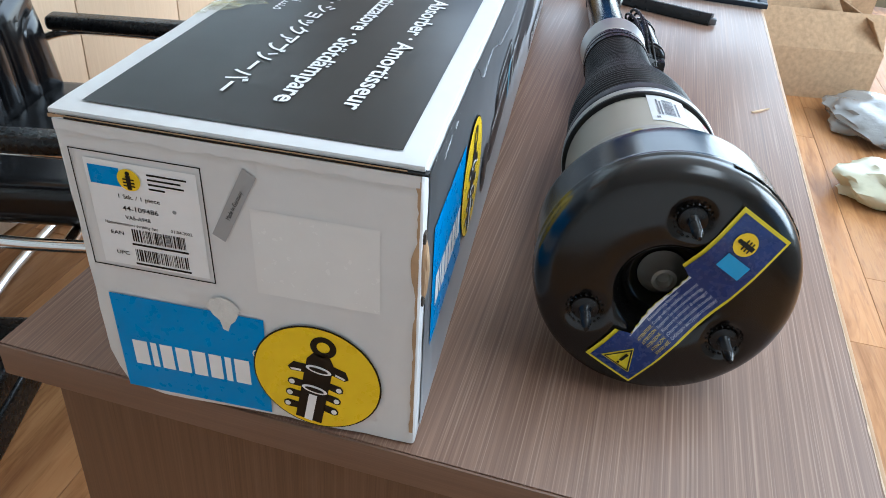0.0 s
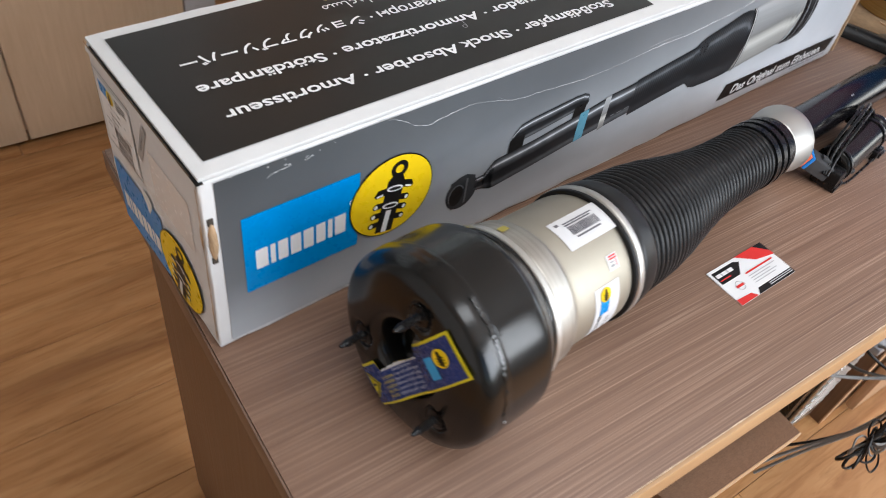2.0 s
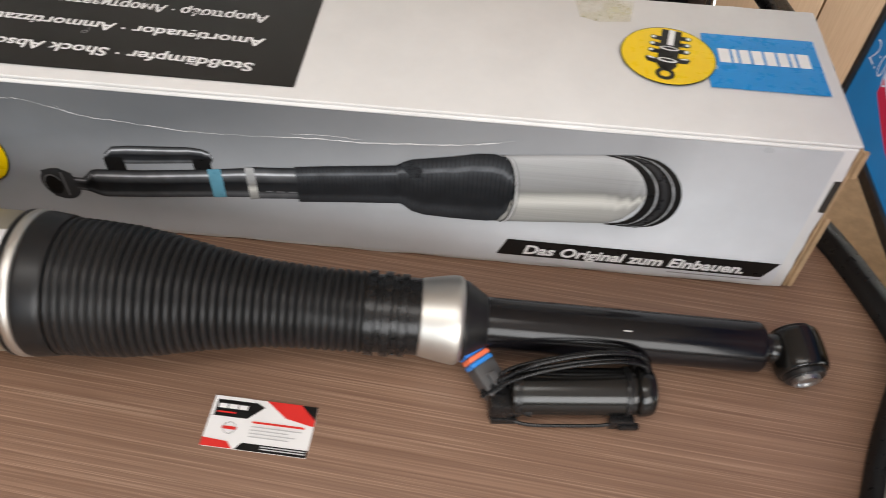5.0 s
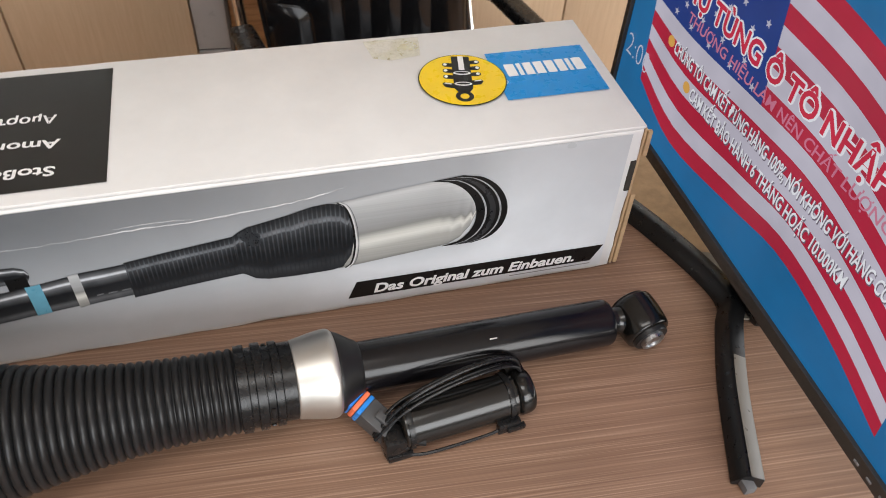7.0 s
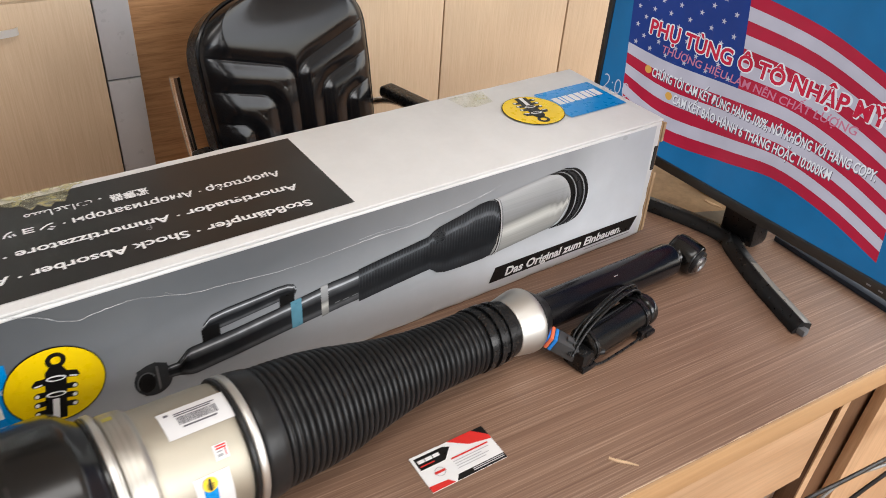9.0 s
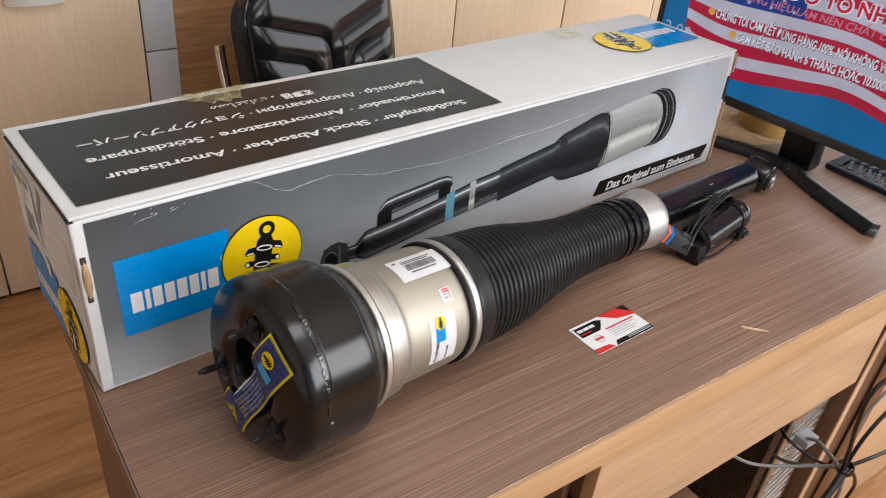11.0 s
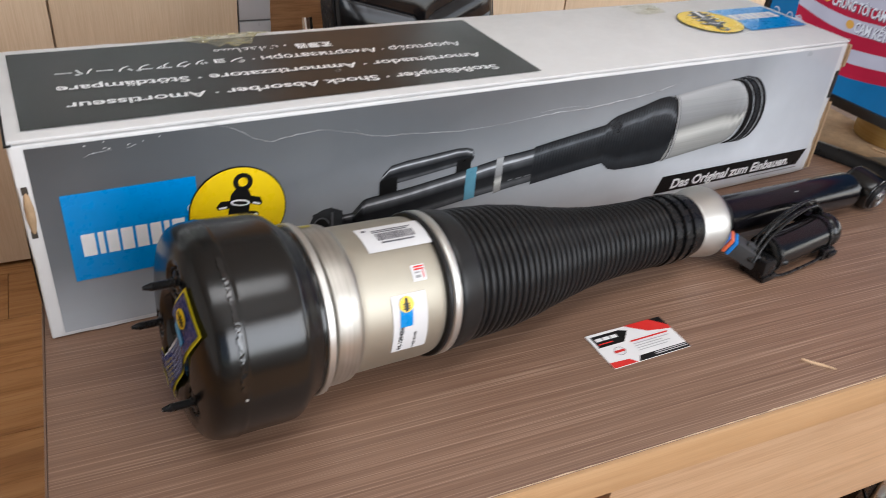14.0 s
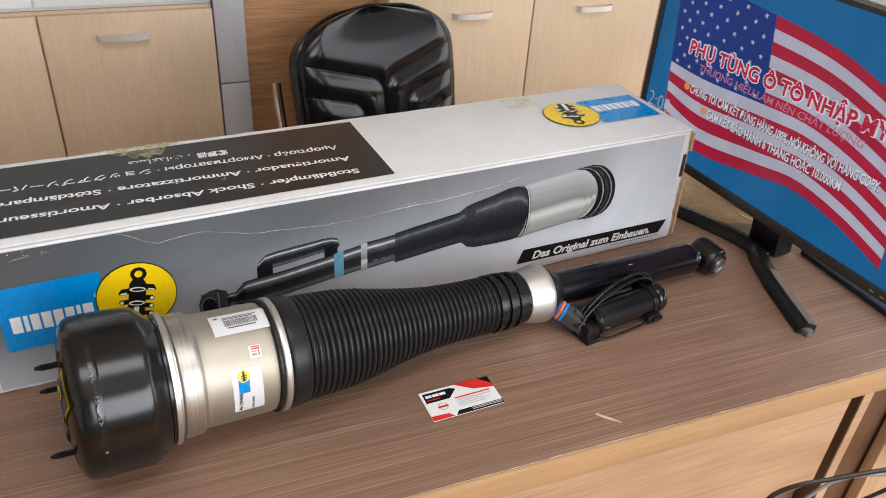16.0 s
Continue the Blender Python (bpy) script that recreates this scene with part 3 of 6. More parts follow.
def logo(parent, at, k=1.0, off=0.0006, marks=True, blue=INK_BLUE, yellow=INK_YELLOW, white=INK_WHITE):
    """Blue block with a row of white bars, and a yellow disc with a black damper sign. k: metres of the block's width."""
    bm = bmesh.new()
    flat(bm, rect(-k, -0.385 * k, 0, 0.385 * k), at, off)
    part("blue_block", bm, blue, parent, smooth=False)
    x = -0.91 * k
    for w in (0.1, 0.042, 0.085, 0.09, 0.09, 0.085, 0.042, 0.1):
        bm = bmesh.new()
        flat(bm, rect(x, -0.17 * k, x + w * k, 0.03 * k), at, off + 0.0003)
        part("white_bar", bm, white, parent, smooth=False)
        x += (w + 0.022) * k
    if marks:
        bm = bmesh.new()
        annulus(bm, -0.055 * k, 0.105 * k, 0.028 * k, 0.036 * k, at, off + 0.0003, 20)
        part("ring_mark", bm, white, parent, smooth=False)
    r, cx = 0.415 * k, 0.325 * k
    bm = bmesh.new()
    flat(bm, disc(cx, 0, r), at, off + 0.0006)
    part("black_disc", bm, INK_BLACK, parent, smooth=False)
    bm = bmesh.new()
    flat(bm, disc(cx, 0, r * 0.975), at, off + 0.0009)
    part("yellow_disc", bm, yellow, parent, smooth=False)
    icon = at @ Matrix.Translation((cx, 0, 0)) @ Matrix.Rotation(radians(-11), 4, "Z")
    bm = bmesh.new()
    annulus(bm, 0, 0.66 * r, 0.1 * r, 0.2 * r, icon, off + 0.0012, 24)
    flat(bm, [(-0.13 * r, 0.5 * r), (0.13 * r, 0.5 * r), (0.21 * r, 0.36 * r), (0.21 * r, -0.9 * r), (-0.21 * r, -0.9 * r), (-0.21 * r, 0.36 * r)], icon, off + 0.0012)
    for s in (-1, 1):
        flat(bm, [(s * x * r, (y + s * 0.06) * r) for x, y in ((0.2, 0.3), (0.4, 0.27), (0.47, 0.14), (0.42, 0.08), (0.2, 0.12))][::s], icon, off + 0.0012)
        for y in (-0.14, -0.38, -0.62):
            flat(bm, [(s * x * r, (y + s * 0.06 + d) * r) for x, d in ((0.2, 0.09), (0.3, 0.085), (0.38, 0.08), (0.43, 0.03), (0.43, -0.035), (0.38, -0.075), (0.2, -0.05))][::s], icon, off + 0.0012)
    part("damper_sign", bm, INK_BLACK, parent, smooth=False)
    bm = bmesh.new()
    flat(bm, disc(0, 0.2 * r, 0.2 * r, 0.075 * r, 24), icon, off + 0.0015), flat(bm, disc(0, -0.22 * r, 0.2 * r, 0.075 * r, 24), icon, off + 0.0015)
    flat(bm, rect(-0.07 * r, -0.9 * r, 0.06 * r, -0.34 * r), icon, off + 0.0015)
    for s in (-1, 1):
        flat(bm, [(s * x * r, (y + s * 0.06) * r) for x, y in ((0.26, 0.17), (0.38, 0.15), (0.43, 0.13), (0.4, 0.1), (0.26, 0.13))][::s], icon, off + 0.0015)
        for y in (-0.14, -0.38, -0.62):
            flat(bm, disc(s * 0.365 * r, (y + s * 0.06) * r, 0.045 * r, 0.05 * r, 12), icon, off + 0.0015)
    part("white_mark", bm, white, parent, smooth=False)
    bm = bmesh.new()
    flat(bm, disc(0, 0.2 * r, 0.15 * r, 0.04 * r, 20), icon, off + 0.0018), flat(bm, disc(0, -0.22 * r, 0.15 * r, 0.04 * r, 20), icon, off + 0.0018)
    part("black_mark", bm, INK_BLACK, parent, smooth=False)


PHOTO_HOLE = plain("photo_grey_gap", (0.13, 0.133, 0.138), 0.35, vary=0.2)
# side panel
bm = bmesh.new()
n = 24
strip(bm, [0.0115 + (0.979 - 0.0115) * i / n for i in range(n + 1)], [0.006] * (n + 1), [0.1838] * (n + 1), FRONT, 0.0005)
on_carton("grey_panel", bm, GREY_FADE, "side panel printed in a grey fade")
logo(carton, FRONT @ Matrix.Translation((0.137, 0.0985, 0.0005)), 0.108)
# printed picture of a strut, on a faint slant
bm = bmesh.new()
flat(bm, disc(0.2585, 0.0625, 0.0195, 0.021, 28), FRONT, 0.0011)
strip(bm, [0.272, 0.287, 0.298], [0.057, 0.055, 0.05], [0.073, 0.0735, 0.084], FRONT, 0.0011)
flat(bm, [(0.243, 0.079), (0.262, 0.084), (0.274, 0.078), (0.274, 0.05), (0.262, 0.0425), (0.247, 0.044)], FRONT, 0.00112)
on_carton("photo_eye", bm, PHOTO_BLACK)
bm = bmesh.new()
flat(bm, disc(0.2515, 0.0605, 0.0085, 0.0125, 24), FRONT, 0.0014)
on_carton("photo_eye_hole", bm, INK_BLACK)
bm = bmesh.new()
for k in range(16):
    a, b = [math.pi * (0.15 + 1.0 * j / 16) for j in (k, k + 1)]
    flat(bm, [(0.2515 + rx * math.cos(t), 0.0605 + rz * math.sin(t)) for rx, rz, t in ((0.0086, 0.0126, a), (0.01, 0.0144, a), (0.01, 0.0144, b), (0.0086, 0.0126, b))], FRONT, 0.0016)
flat(bm, [(0.262, 0.079), (0.2645, 0.0785), (0.2645, 0.048), (0.262, 0.0465)], FRONT, 0.0016)
on_carton("photo_glint", bm, PHOTO_HOLE)
bm = bmesh.new()
strip(bm, [0.285, 0.2965, 0.302, 0.35, 0.413, 0.452], [0.0555, 0.0505, 0.0497, 0.0548, 0.0628, 0.0668], [0.074, 0.0855, 0.0868, 0.0908, 0.0993, 0.1055], FRONT, 0.0011)
on_carton("photo_tube", bm, PHOTO_BLACK)
bm = bmesh.new()
strip(bm, [0.3135, 0.3165, 0.326, 0.343, 0.4, 0.412, 0.419, 0.4215], [0.0975, 0.096, 0.0972, 0.0988, 0.1058, 0.1065, 0.1075, 0.1115], [0.1005, 0.1095, 0.1185, 0.1212, 0.1257, 0.1252, 0.1222, 0.117], FRONT, 0.0012)
on_carton("photo_reservoir", bm, PHOTO_BLACK)
for xs, lows, highs in (((0.3135, 0.322, 0.333), (0.0865, 0.088, 0.0895), (0.103, 0.105, 0.1055)), ((0.401, 0.41, 0.4185), (0.0975, 0.099, 0.1), (0.112, 0.1125, 0.1135))):
    bm = bmesh.new()
    strip(bm, xs, lows, highs, FRONT, 0.0013)
    on_carton("photo_bracket", bm, INK_BLACK)
bm = bmesh.new()
strip(bm, [0.4135, 0.4265], [0.0625, 0.064], [0.0998, 0.1015], FRONT, 0.0014)
on_carton("photo_blue_band", bm, plain("photo_band_blue", (0.1, 0.27, 0.36), 0.35, vary=0.2))
bm = bmesh.new()
strip(bm, [0.4505, 0.4595], [0.064, 0.066], [0.1068, 0.1072], FRONT, 0.0014)
on_carton("photo_clamp", bm, PHOTO_STEEL)
bm = bmesh.new()
strip(bm, [0.4585, 0.485, 0.512], [0.066, 0.069, 0.0715], [0.1075, 0.1095, 0.112], FRONT, 0.0012)
on_carton("photo_collar", bm, PHOTO_BLACK)
for x0, x1, z in ((0.468, 0.474, 0.089), (0.478, 0.486, 0.0895), (0.49, 0.498, 0.0905)):
    bm = bmesh.new()
    flat(bm, [(x0, z - 0.0125), (x1, z - 0.0117), (x1, z - 0.0105), (x0, z - 0.0112)], FRONT, 0.0014)
    on_carton("photo_slot", bm, PHOTO_HOLE)
bm = bmesh.new()
strip(bm, [0.499, 0.53, 0.565, 0.603], [0.0665, 0.07, 0.0735, 0.077], [0.1125, 0.117, 0.1215, 0.1265], FRONT, 0.0013)
on_carton("photo_bellows", bm, PHOTO_RIB)
bm = bmesh.new()
xs = [0.596, 0.602, 0.61, 0.622, 0.648, 0.67, 0.684, 0.694, 0.7025, 0.706]
strip(bm, xs, [0.0785, 0.0745, 0.0675, 0.064, 0.0628, 0.0628, 0.0632, 0.0655, 0.08, 0.098], [0.126, 0.1305, 0.1345, 0.137, 0.1425, 0.1485, 0.1495, 0.147, 0.138, 0.124], FRONT, 0.00135)
on_carton("photo_bellows", bm, PHOTO_RIB)
bm = bmesh.new()  # the fold where the printed sleeve widens
for x, z, r in ((0.6115, 0.122, 0.009), (0.606, 0.126, 0.006), (0.614, 0.114, 0.006)):
    flat(bm, disc(x, z, r, r * 0.7, 20), FRONT, 0.0015 + r * 0.01)
on_carton("photo_fold", bm, plain("photo_dark_fold", (0.022, 0.024, 0.027), 0.32, vary=0.5, scale=140))
bm = bmesh.new()
strip(bm, [0.69, 0.74, 0.79, 0.8, 0.812, 0.822, 0.827], [0.0635, 0.0685, 0.0735, 0.075, 0.082, 0.096, 0.11], [0.1485, 0.1545, 0.16, 0.157, 0.149, 0.138, 0.125], FRONT, 0.0012)
on_carton("photo_can", bm, PHOTO_STEEL)


def photo_arc(t, k):
    """A bowed line across the printed can's end: t across it in 0..1, k from the band's inner to its outer line."""
    bow = math.sqrt(max(0.0, 1 - (2 * t - 1) ** 2))
    return 0.794 + 0.032 * k - (0.013 + 0.002 * k) * t + (0.0395 + 0.001 * k) * bow, 0.0728 - 0.001 * k + (0.0865 + 0.0035 * k) * t


PHOTO_LINE = plain("photo_ring_light", (0.26, 0.27, 0.28), 0.35, vary=0.4, scale=60)
for name, k0, k1, mat, off in (("photo_end", 0.0, 1.0, INK_BLACK, 0.0015), ("photo_ring", 0.27, 0.33, PHOTO_LINE, 0.0018), ("photo_ring", 0.74, 0.8, PHOTO_LINE, 0.0018), ("photo_ring", 0.44, 0.62, plain("photo_band_sheen", (0.02, 0.021, 0.023), 0.3), 0.0018)):
    bm = bmesh.new()
    for k in range(24):
        t0, t1 = k / 24, (k + 1) / 24
        flat(bm, [photo_arc(t0, k0), photo_arc(t0, k1), photo_arc(t1, k1), photo_arc(t1, k0)], FRONT, off)
    on_carton(name, bm, mat)
PHOTO_RING = plain("photo_ring_grey", (0.5, 0.5, 0.5), 0.35)


def clamp_arc(t, w):
    return 0.692 + 0.004 * (1 - t) + 0.0125 * math.sqrt(max(0.0, 1 - (2 * t - 1) ** 2)) + w, 0.0635 + 0.086 * t


for w0, w1, mat, off in ((-0.001, 0.0012, INK_BLACK, 0.0017), (0.001, 0.0024, PHOTO_RING, 0.0019), (0.0034, 0.0043, PHOTO_HOLE, 0.0019)):
    bm = bmesh.new()
    for k in range(20):
        t0, t1 = k / 20, (k + 1) / 20
        flat(bm, [clamp_arc(t, w) for t, w in ((t0, w0), (t0, w1), (t1, w1), (t1, w0))], FRONT, off)
    on_carton("photo_clamp", bm, mat)
bm = bmesh.new()
flat(bm, [(0.697, 0.0165), (0.9655, 0.0155), (0.9775, 0.0375), (0.7065, 0.0395)], FRONT, 0.001)
on_carton("black_label", bm, INK_BLACK)
on_carton("slogan", lettering("Das Original zum Einbauen.", 0.222, FRONT @ Matrix.Rotation(radians(-0.3), 4, "Z"), 0.7235, 0.0242, 0.0014, 0.0132, 0.22, 0.034), INK_WHITE)
bm = bmesh.new()
flat(bm, rect(0.872, 0.0108, 0.966, 0.0122), FRONT, 0.001)
on_carton("fine_print", bm, INK_GREY)
# scuffed creases in the print
CREASE = plain("scuffed_white", (0.55, 0.55, 0.56), 0.6, vary=0.2, scale=90)
RIDGE = plain("raised_print_crease", (0.32, 0.325, 0.335), 0.2, vary=0.3, scale=70)
rng = random.Random(21)
for pts, w in ((((0.150, 0.1868), (0.172, 0.180), (0.19, 0.168), (0.205, 0.1625), (0.222, 0.1645), (0.246, 0.1665), (0.262, 0.1655)), 0.0011), (((0.262, 0.1655), (0.285, 0.159), (0.312, 0.1525), (0.335, 0.1505), (0.375, 0.147), (0.42, 0.1445), (0.47, 0.1465)), 0.0009), (((0.47, 0.1465), (0.515, 0.149), (0.556, 0.149), (0.6, 0.1515), (0.645, 0.155), (0.68, 0.161), (0.702, 0.166)), 0.0021), (((0.5, 0.152), (0.53, 0.1535), (0.565, 0.1525)), 0.0007), (((0.285, 0.163), (0.297, 0.156), (0.305, 0.153)), 0.0008), (((0.052, 0.171), (0.062, 0.1735), (0.074, 0.1745)), 0.0012), (((0.085, 0.1745), (0.093, 0.176)), 0.001)):
    line = smooth_path([(x, z, 0) for x, z in pts], 6)
    bm = bmesh.new()
    prev = None
    for i, p in enumerate(line):
        h = w * (0.35 + 0.65 * rng.random()) * (1 - abs(2 * i / (len(line) - 1) - 1) ** 4)
        j = (rng.random() - 0.5) * 0.0012
        h = max(h, 0.0003)
        now = [bm.verts.new(FRONT @ Vector((p.x, p.y + j + h * k, 0.0007 + lift))) for k, lift in ((-0.5, 0.0), (0.0, min(h, 0.0014) * 0.65), (0.5, 0.0))]
        if prev:
            for k in (0, 1):
                bm.faces.new((prev[k], now[k], now[k + 1], prev[k + 1]))
        prev = now
    on_carton("crease", bm, RIDGE)
for k in range(12):  # scuffs below the lid's corner
    x, z, L = 0.018 + 0.1 * rng.random(), 0.1745 + 0.0105 * rng.random(), 0.001 + 0.003 * rng.random() ** 2
    bm = bmesh.new()
    flat(bm, [(x, z), (x + L, z + 0.0009 * rng.random()), (x + L * 0.8, z + 0.0012), (x + L * 0.2, z + 0.0006 + 0.0006 * rng.random())], FRONT, 0.0008)
    on_carton("scuff", bm, CREASE)
# top
bm = bmesh.new()
flat(bm, rect(0.0125, 0.02, 0.5045, 0.1905), TOPF, 0.0006)
on_carton("dark_panel", bm, INK_DARK, "dark printed panel with product words")
for words, x, w, y, h in (("Stoßdämpfer · Shock Absorber · Amortisseur", 0.463, 0.414, 0.0425, 0.0118), ("Amortiguador · Ammortizzatore · Stötdämpare", 0.4645, 0.419, 0.0795, 0.0118),
                          ("Αμορτισέρ · Амортизаторы · ショックアブソーバー", 0.459, 0.411, 0.1165, 0.0112), ("避震器", 0.319, 0.04, 0.1485, 0.011)):
    on_carton("product_line", lettering(words, w, READ @ Matrix.Translation((-x, -y - h * 0.45, 0)) @ Matrix.Rotation(radians(-2.1), 4, "Z"), 0, 0, 0.0012, h * 1.06, 0, 0.02), INK_WHITE)
on_carton("product_line", lettering("\ufe95\ufe8d\ufeaa\ufecb\ufe8e\ufeb4\ufee3", 0.066, READ @ Matrix.Translation((-0.262, -0.1565, 0)) @ Matrix.Rotation(radians(-2.1), 4, "Z"), 0, 0, 0.0012, 0.0125), INK_WHITE)
bm = bmesh.new()
flat(bm, disc(0.27, 0.1545, 0.0016, n=10), TOPF, 0.0012)
on_carton("word_dot", bm, INK_WHITE)
logo(carton, READ @ Matrix.Translation((-0.872, -0.109, 0.0005)), 0.107)
# end
logo(carton, END @ Matrix.Translation((-0.0905, 0.0425, 0.0005)), 0.0945)
bm = bmesh.new()
for a in (rect(-0.1895, 0.0985, -0.1165, 0.0992), rect(-0.1895, 0.1708, -0.1165, 0.1715), rect(-0.1895, 0.0985, -0.1888, 0.1715), rect(-0.1172, 0.0985, -0.1165, 0.1715)):
    flat(bm, a, END, 0.0005)
on_carton("label_outline", bm, INK_BLACK)
bm = bmesh.new()
flat(bm, rect(-0.182, 0.1015, -0.1195, 0.167), END, 0.0007)
on_carton("part_label", bm, INK_WHITE, "white part label with bar codes")
bm = bmesh.new()
flat(bm, rect(-0.18, 0.1525, -0.1625, 0.1635), END, 0.001)
on_carton("label_block", bm, INK_BLUE)
bm = bmesh.new()
flat(bm, disc(-0.1575, 0.1575, 0.0065, n=24), END, 0.0013)
on_carton("label_disc", bm, INK_YELLOW)
bm = bmesh.new()
for shape in small_sign(0.0065):
    flat(bm, [(x - 0.1575, y + 0.1575) for x, y in shape], END, 0.0016)
for i in range(4):
    flat(bm, rect(-0.147, 0.1617 - 0.0028 * i, -0.147 + (0.022, 0.0185, 0.02, 0.009)[i], 0.1628 - 0.0028 * i), END, 0.001)
on_carton("label_marks", bm, INK_BLACK)
rng = random.Random(5)
for y0, y1 in ((0.1185, 0.1265), (0.1055, 0.1135)):
    bm = bmesh.new()
    x = -0.162
    while x < -0.131:
        w = rng.choice((0.0003, 0.0006, 0.0009))
        flat(bm, rect(x, y0, x + w, y1), END, 0.001)
        x += w + rng.choice((0.0003, 0.0005, 0.0008))
    flat(bm, rect(-0.163, y0 - 0.0026, -0.13, y0 - 0.0013), END, 0.001)
    on_carton("bar_code", bm, INK_BLACK)
for words, x, y, w, h in (("1 Stk. / 1 piece", -0.1655, 0.1455, 0.0235, 0.0026), ("44-109486", -0.1645, 0.138, 0.0205, 0.0031), ("VA5-A948", -0.164, 0.1325, 0.0145, 0.0025),
                          ("Haltbarkeitsdatum / durability date", -0.1765, 0.128, 0.0305, 0.0019), ("01.04.2022", -0.1385, 0.1285, 0.0125, 0.0019), ("EAN", -0.1745, 0.1215, 0.0075, 0.0024), ("UPC", -0.1735, 0.1085, 0.0075, 0.0024)):
    on_carton("label_line", lettering(words, w, END, x, y, 0.001, h, 0, 0.01), INK_BLACK)

# end panel's tape, torn paper, cut marks and board edges
GREY_TAPE = plain("grey_paper_tape", (0.34, 0.34, 0.34), 0.5, vary=0.05)
bm = bmesh.new()
flat(bm, [(-0.1145, 0.1325), (-0.1075, 0.1285), (-0.0865, 0.171), (-0.0935, 0.1755)], END, 0.0007)
on_carton("paper_tape", bm, GREY_TAPE, "small grey tape with printed words")
on_carton("tape_words", lettering("Made in Germany", 0.0205, END @ Matrix.Translation((-0.1035, 0.143, 0)) @ Matrix.Rotation(radians(63.5), 4, "Z"), 0, 0, 0.001, 0.0026, 0, 0.0), INK_BLACK)
bm = bmesh.new()
flat(bm, [(-0.1245, 0.0832), (-0.1205, 0.0765), (-0.117, 0.0735), (-0.1155, 0.0672), (-0.1125, 0.066), (-0.1105, 0.0715), (-0.1075, 0.0745), (-0.1035, 0.083), (-0.108, 0.0885), (-0.1145, 0.0905), (-0.121, 0.0885)], END, 0.0014)
on_carton("torn_paper", bm, plain("torn_paper_fibre", (0.66, 0.65, 0.62), 0.8, vary=0.1, scale=120, bump=0.4))
bm = bmesh.new()
flat(bm, rect(-0.092, 0.098, -0.022, 0.152), END, 0.0004)
on_carton("clear_tape", bm, plain("clear_tape_film", (0.76, 0.755, 0.74), 0.2, vary=0.02, scale=40), "glossy clear tape")
bm = bmesh.new()
flat(bm, disc(-0.1345, 0.142, 0.0012, n=12), END, 0.001)
on_carton("ink_dot", bm, INK_GREY)
for k in range(9):
    bm = bmesh.new()
    y = -0.185 + 0.0205 * k
    flat(bm, [(y, 0.1835), (y + 0.008, 0.1832), (y + 0.0078, 0.1842), (y, 0.1845)], END, 0.0005)
    on_carton("cut_mark", bm, INK_BLACK)
rng = random.Random(8)
bm = bmesh.new()  # ragged double edge of the tucked flap
pts = [(-0.196 + 0.0075 * k, 0.1868 + 0.0012 * rng.random()) for k in range(26)]
for (xa, za), (xb, zb) in zip(pts, pts[1:]):
    flat(bm, [(xa, za), (xb, zb), (xb, 0.1892), (xa, 0.1892)], END, 0.0009)
on_carton("board_edge", bm, CARD_RAW, "raw brown board edge")
# black strip painted in for the shade between lid and flap
bm = bmesh.new()
slab(bm, (-0.0012, 0.004, BH - 0.0046), (0.004, BW - 0.003, BH - 0.0036))
on_carton("flap_gap", bm, INK_BLACK)
bm = bmesh.new()
prev = None
for k in range(40):
    y = 0.002 + (BW - 0.004) * k / 39
    z0 = BH - 0.0105 - 0.0022 * rng.random()
    now = (-y, z0), (-y, BH - 0.005)
    if prev:
        flat(bm, [now[0], prev[0], prev[1], now[1]], END, 0.0011)
    prev = now
on_carton("flap_lip", bm, CARD_WHITE)
bm = bmesh.new()  # raw board shows along the torn corner
prev = None
for k in range(50):
    z = 0.012 + 0.172 * k / 49
    wide = 0.0052 * max(0.0, noise.noise(Vector((z * 34, 7.0, 0.0))) + 0.1)
    now = (-0.0023 - wide - 0.0009 * rng.random(), z), (-0.0013 - 0.0003 * rng.random(), z)
    if prev:
        flat(bm, [prev[0], prev[1], now[1], now[0]], END, 0.0009)
    prev = now
on_carton("torn_corner", bm, CARD_RAW, "raw brown board along the torn corner")
# hand slot at the right front corner, torn tab at the left one
# dark block paints in the shade of the slot's hollow
bm = bmesh.new()
slab(bm, (BL - 0.0075, -0.0012, 0.112), (BL - 0.0015, 0.004, 0.15), 0.0008)
bmesh.ops.transform(bm, matrix=SHEAR, verts=bm.verts)
on_carton("slot_shadow", bm, plain("slot_dark", (0.03, 0.025, 0.02), 0.9))
bm = bmesh.new()
made = bmesh.ops.create_uvsphere(bm, u_segments=16, v_segments=12, radius=1.0)["verts"]
for v in made:
    d = v.co.copy()
    k = 1 + 0.18 * noise.noise(d * 2.3)
    v.co = Vector((0.0062 + d.x * 0.0036 * k, -0.0002 + d.y * 0.003 * k, 0.1285 + d.z * 0.02 * (0.8 + 0.2 * abs(d.z))))
bmesh.ops.transform(bm, matrix=SHEAR, verts=bm.verts)
on_carton("slot_tab", bm, CARD_RAW, "bent brown board tab")
for z0, z1 in ((0.1055, 0.112), (0.1455, 0.152)):
    bm = bmesh.new()
    slab(bm, (0.0035, -0.0011, z0), (0.0082, 0.003, z1), 0.0006)
    bmesh.ops.transform(bm, matrix=SHEAR, verts=bm.verts)
    on_carton("slot_crack", bm, plain("slot_dark", (0.05, 0.04, 0.03), 0.9))
bm = bmesh.new()
slab(bm, (BL + 0.0003, 0.002, 0.002), (BL + 0.0035, BW - 0.002, BH - 0.006), 0.001)
slab(bm, (BL + 0.0036, 0.0, 0.004), (BL + 0.0085, 0.004, 0.104), 0.001), slab(bm, (BL + 0.0036, 0.0, 0.154), (BL + 0.0085, 0.004, BH - 0.008), 0.001)
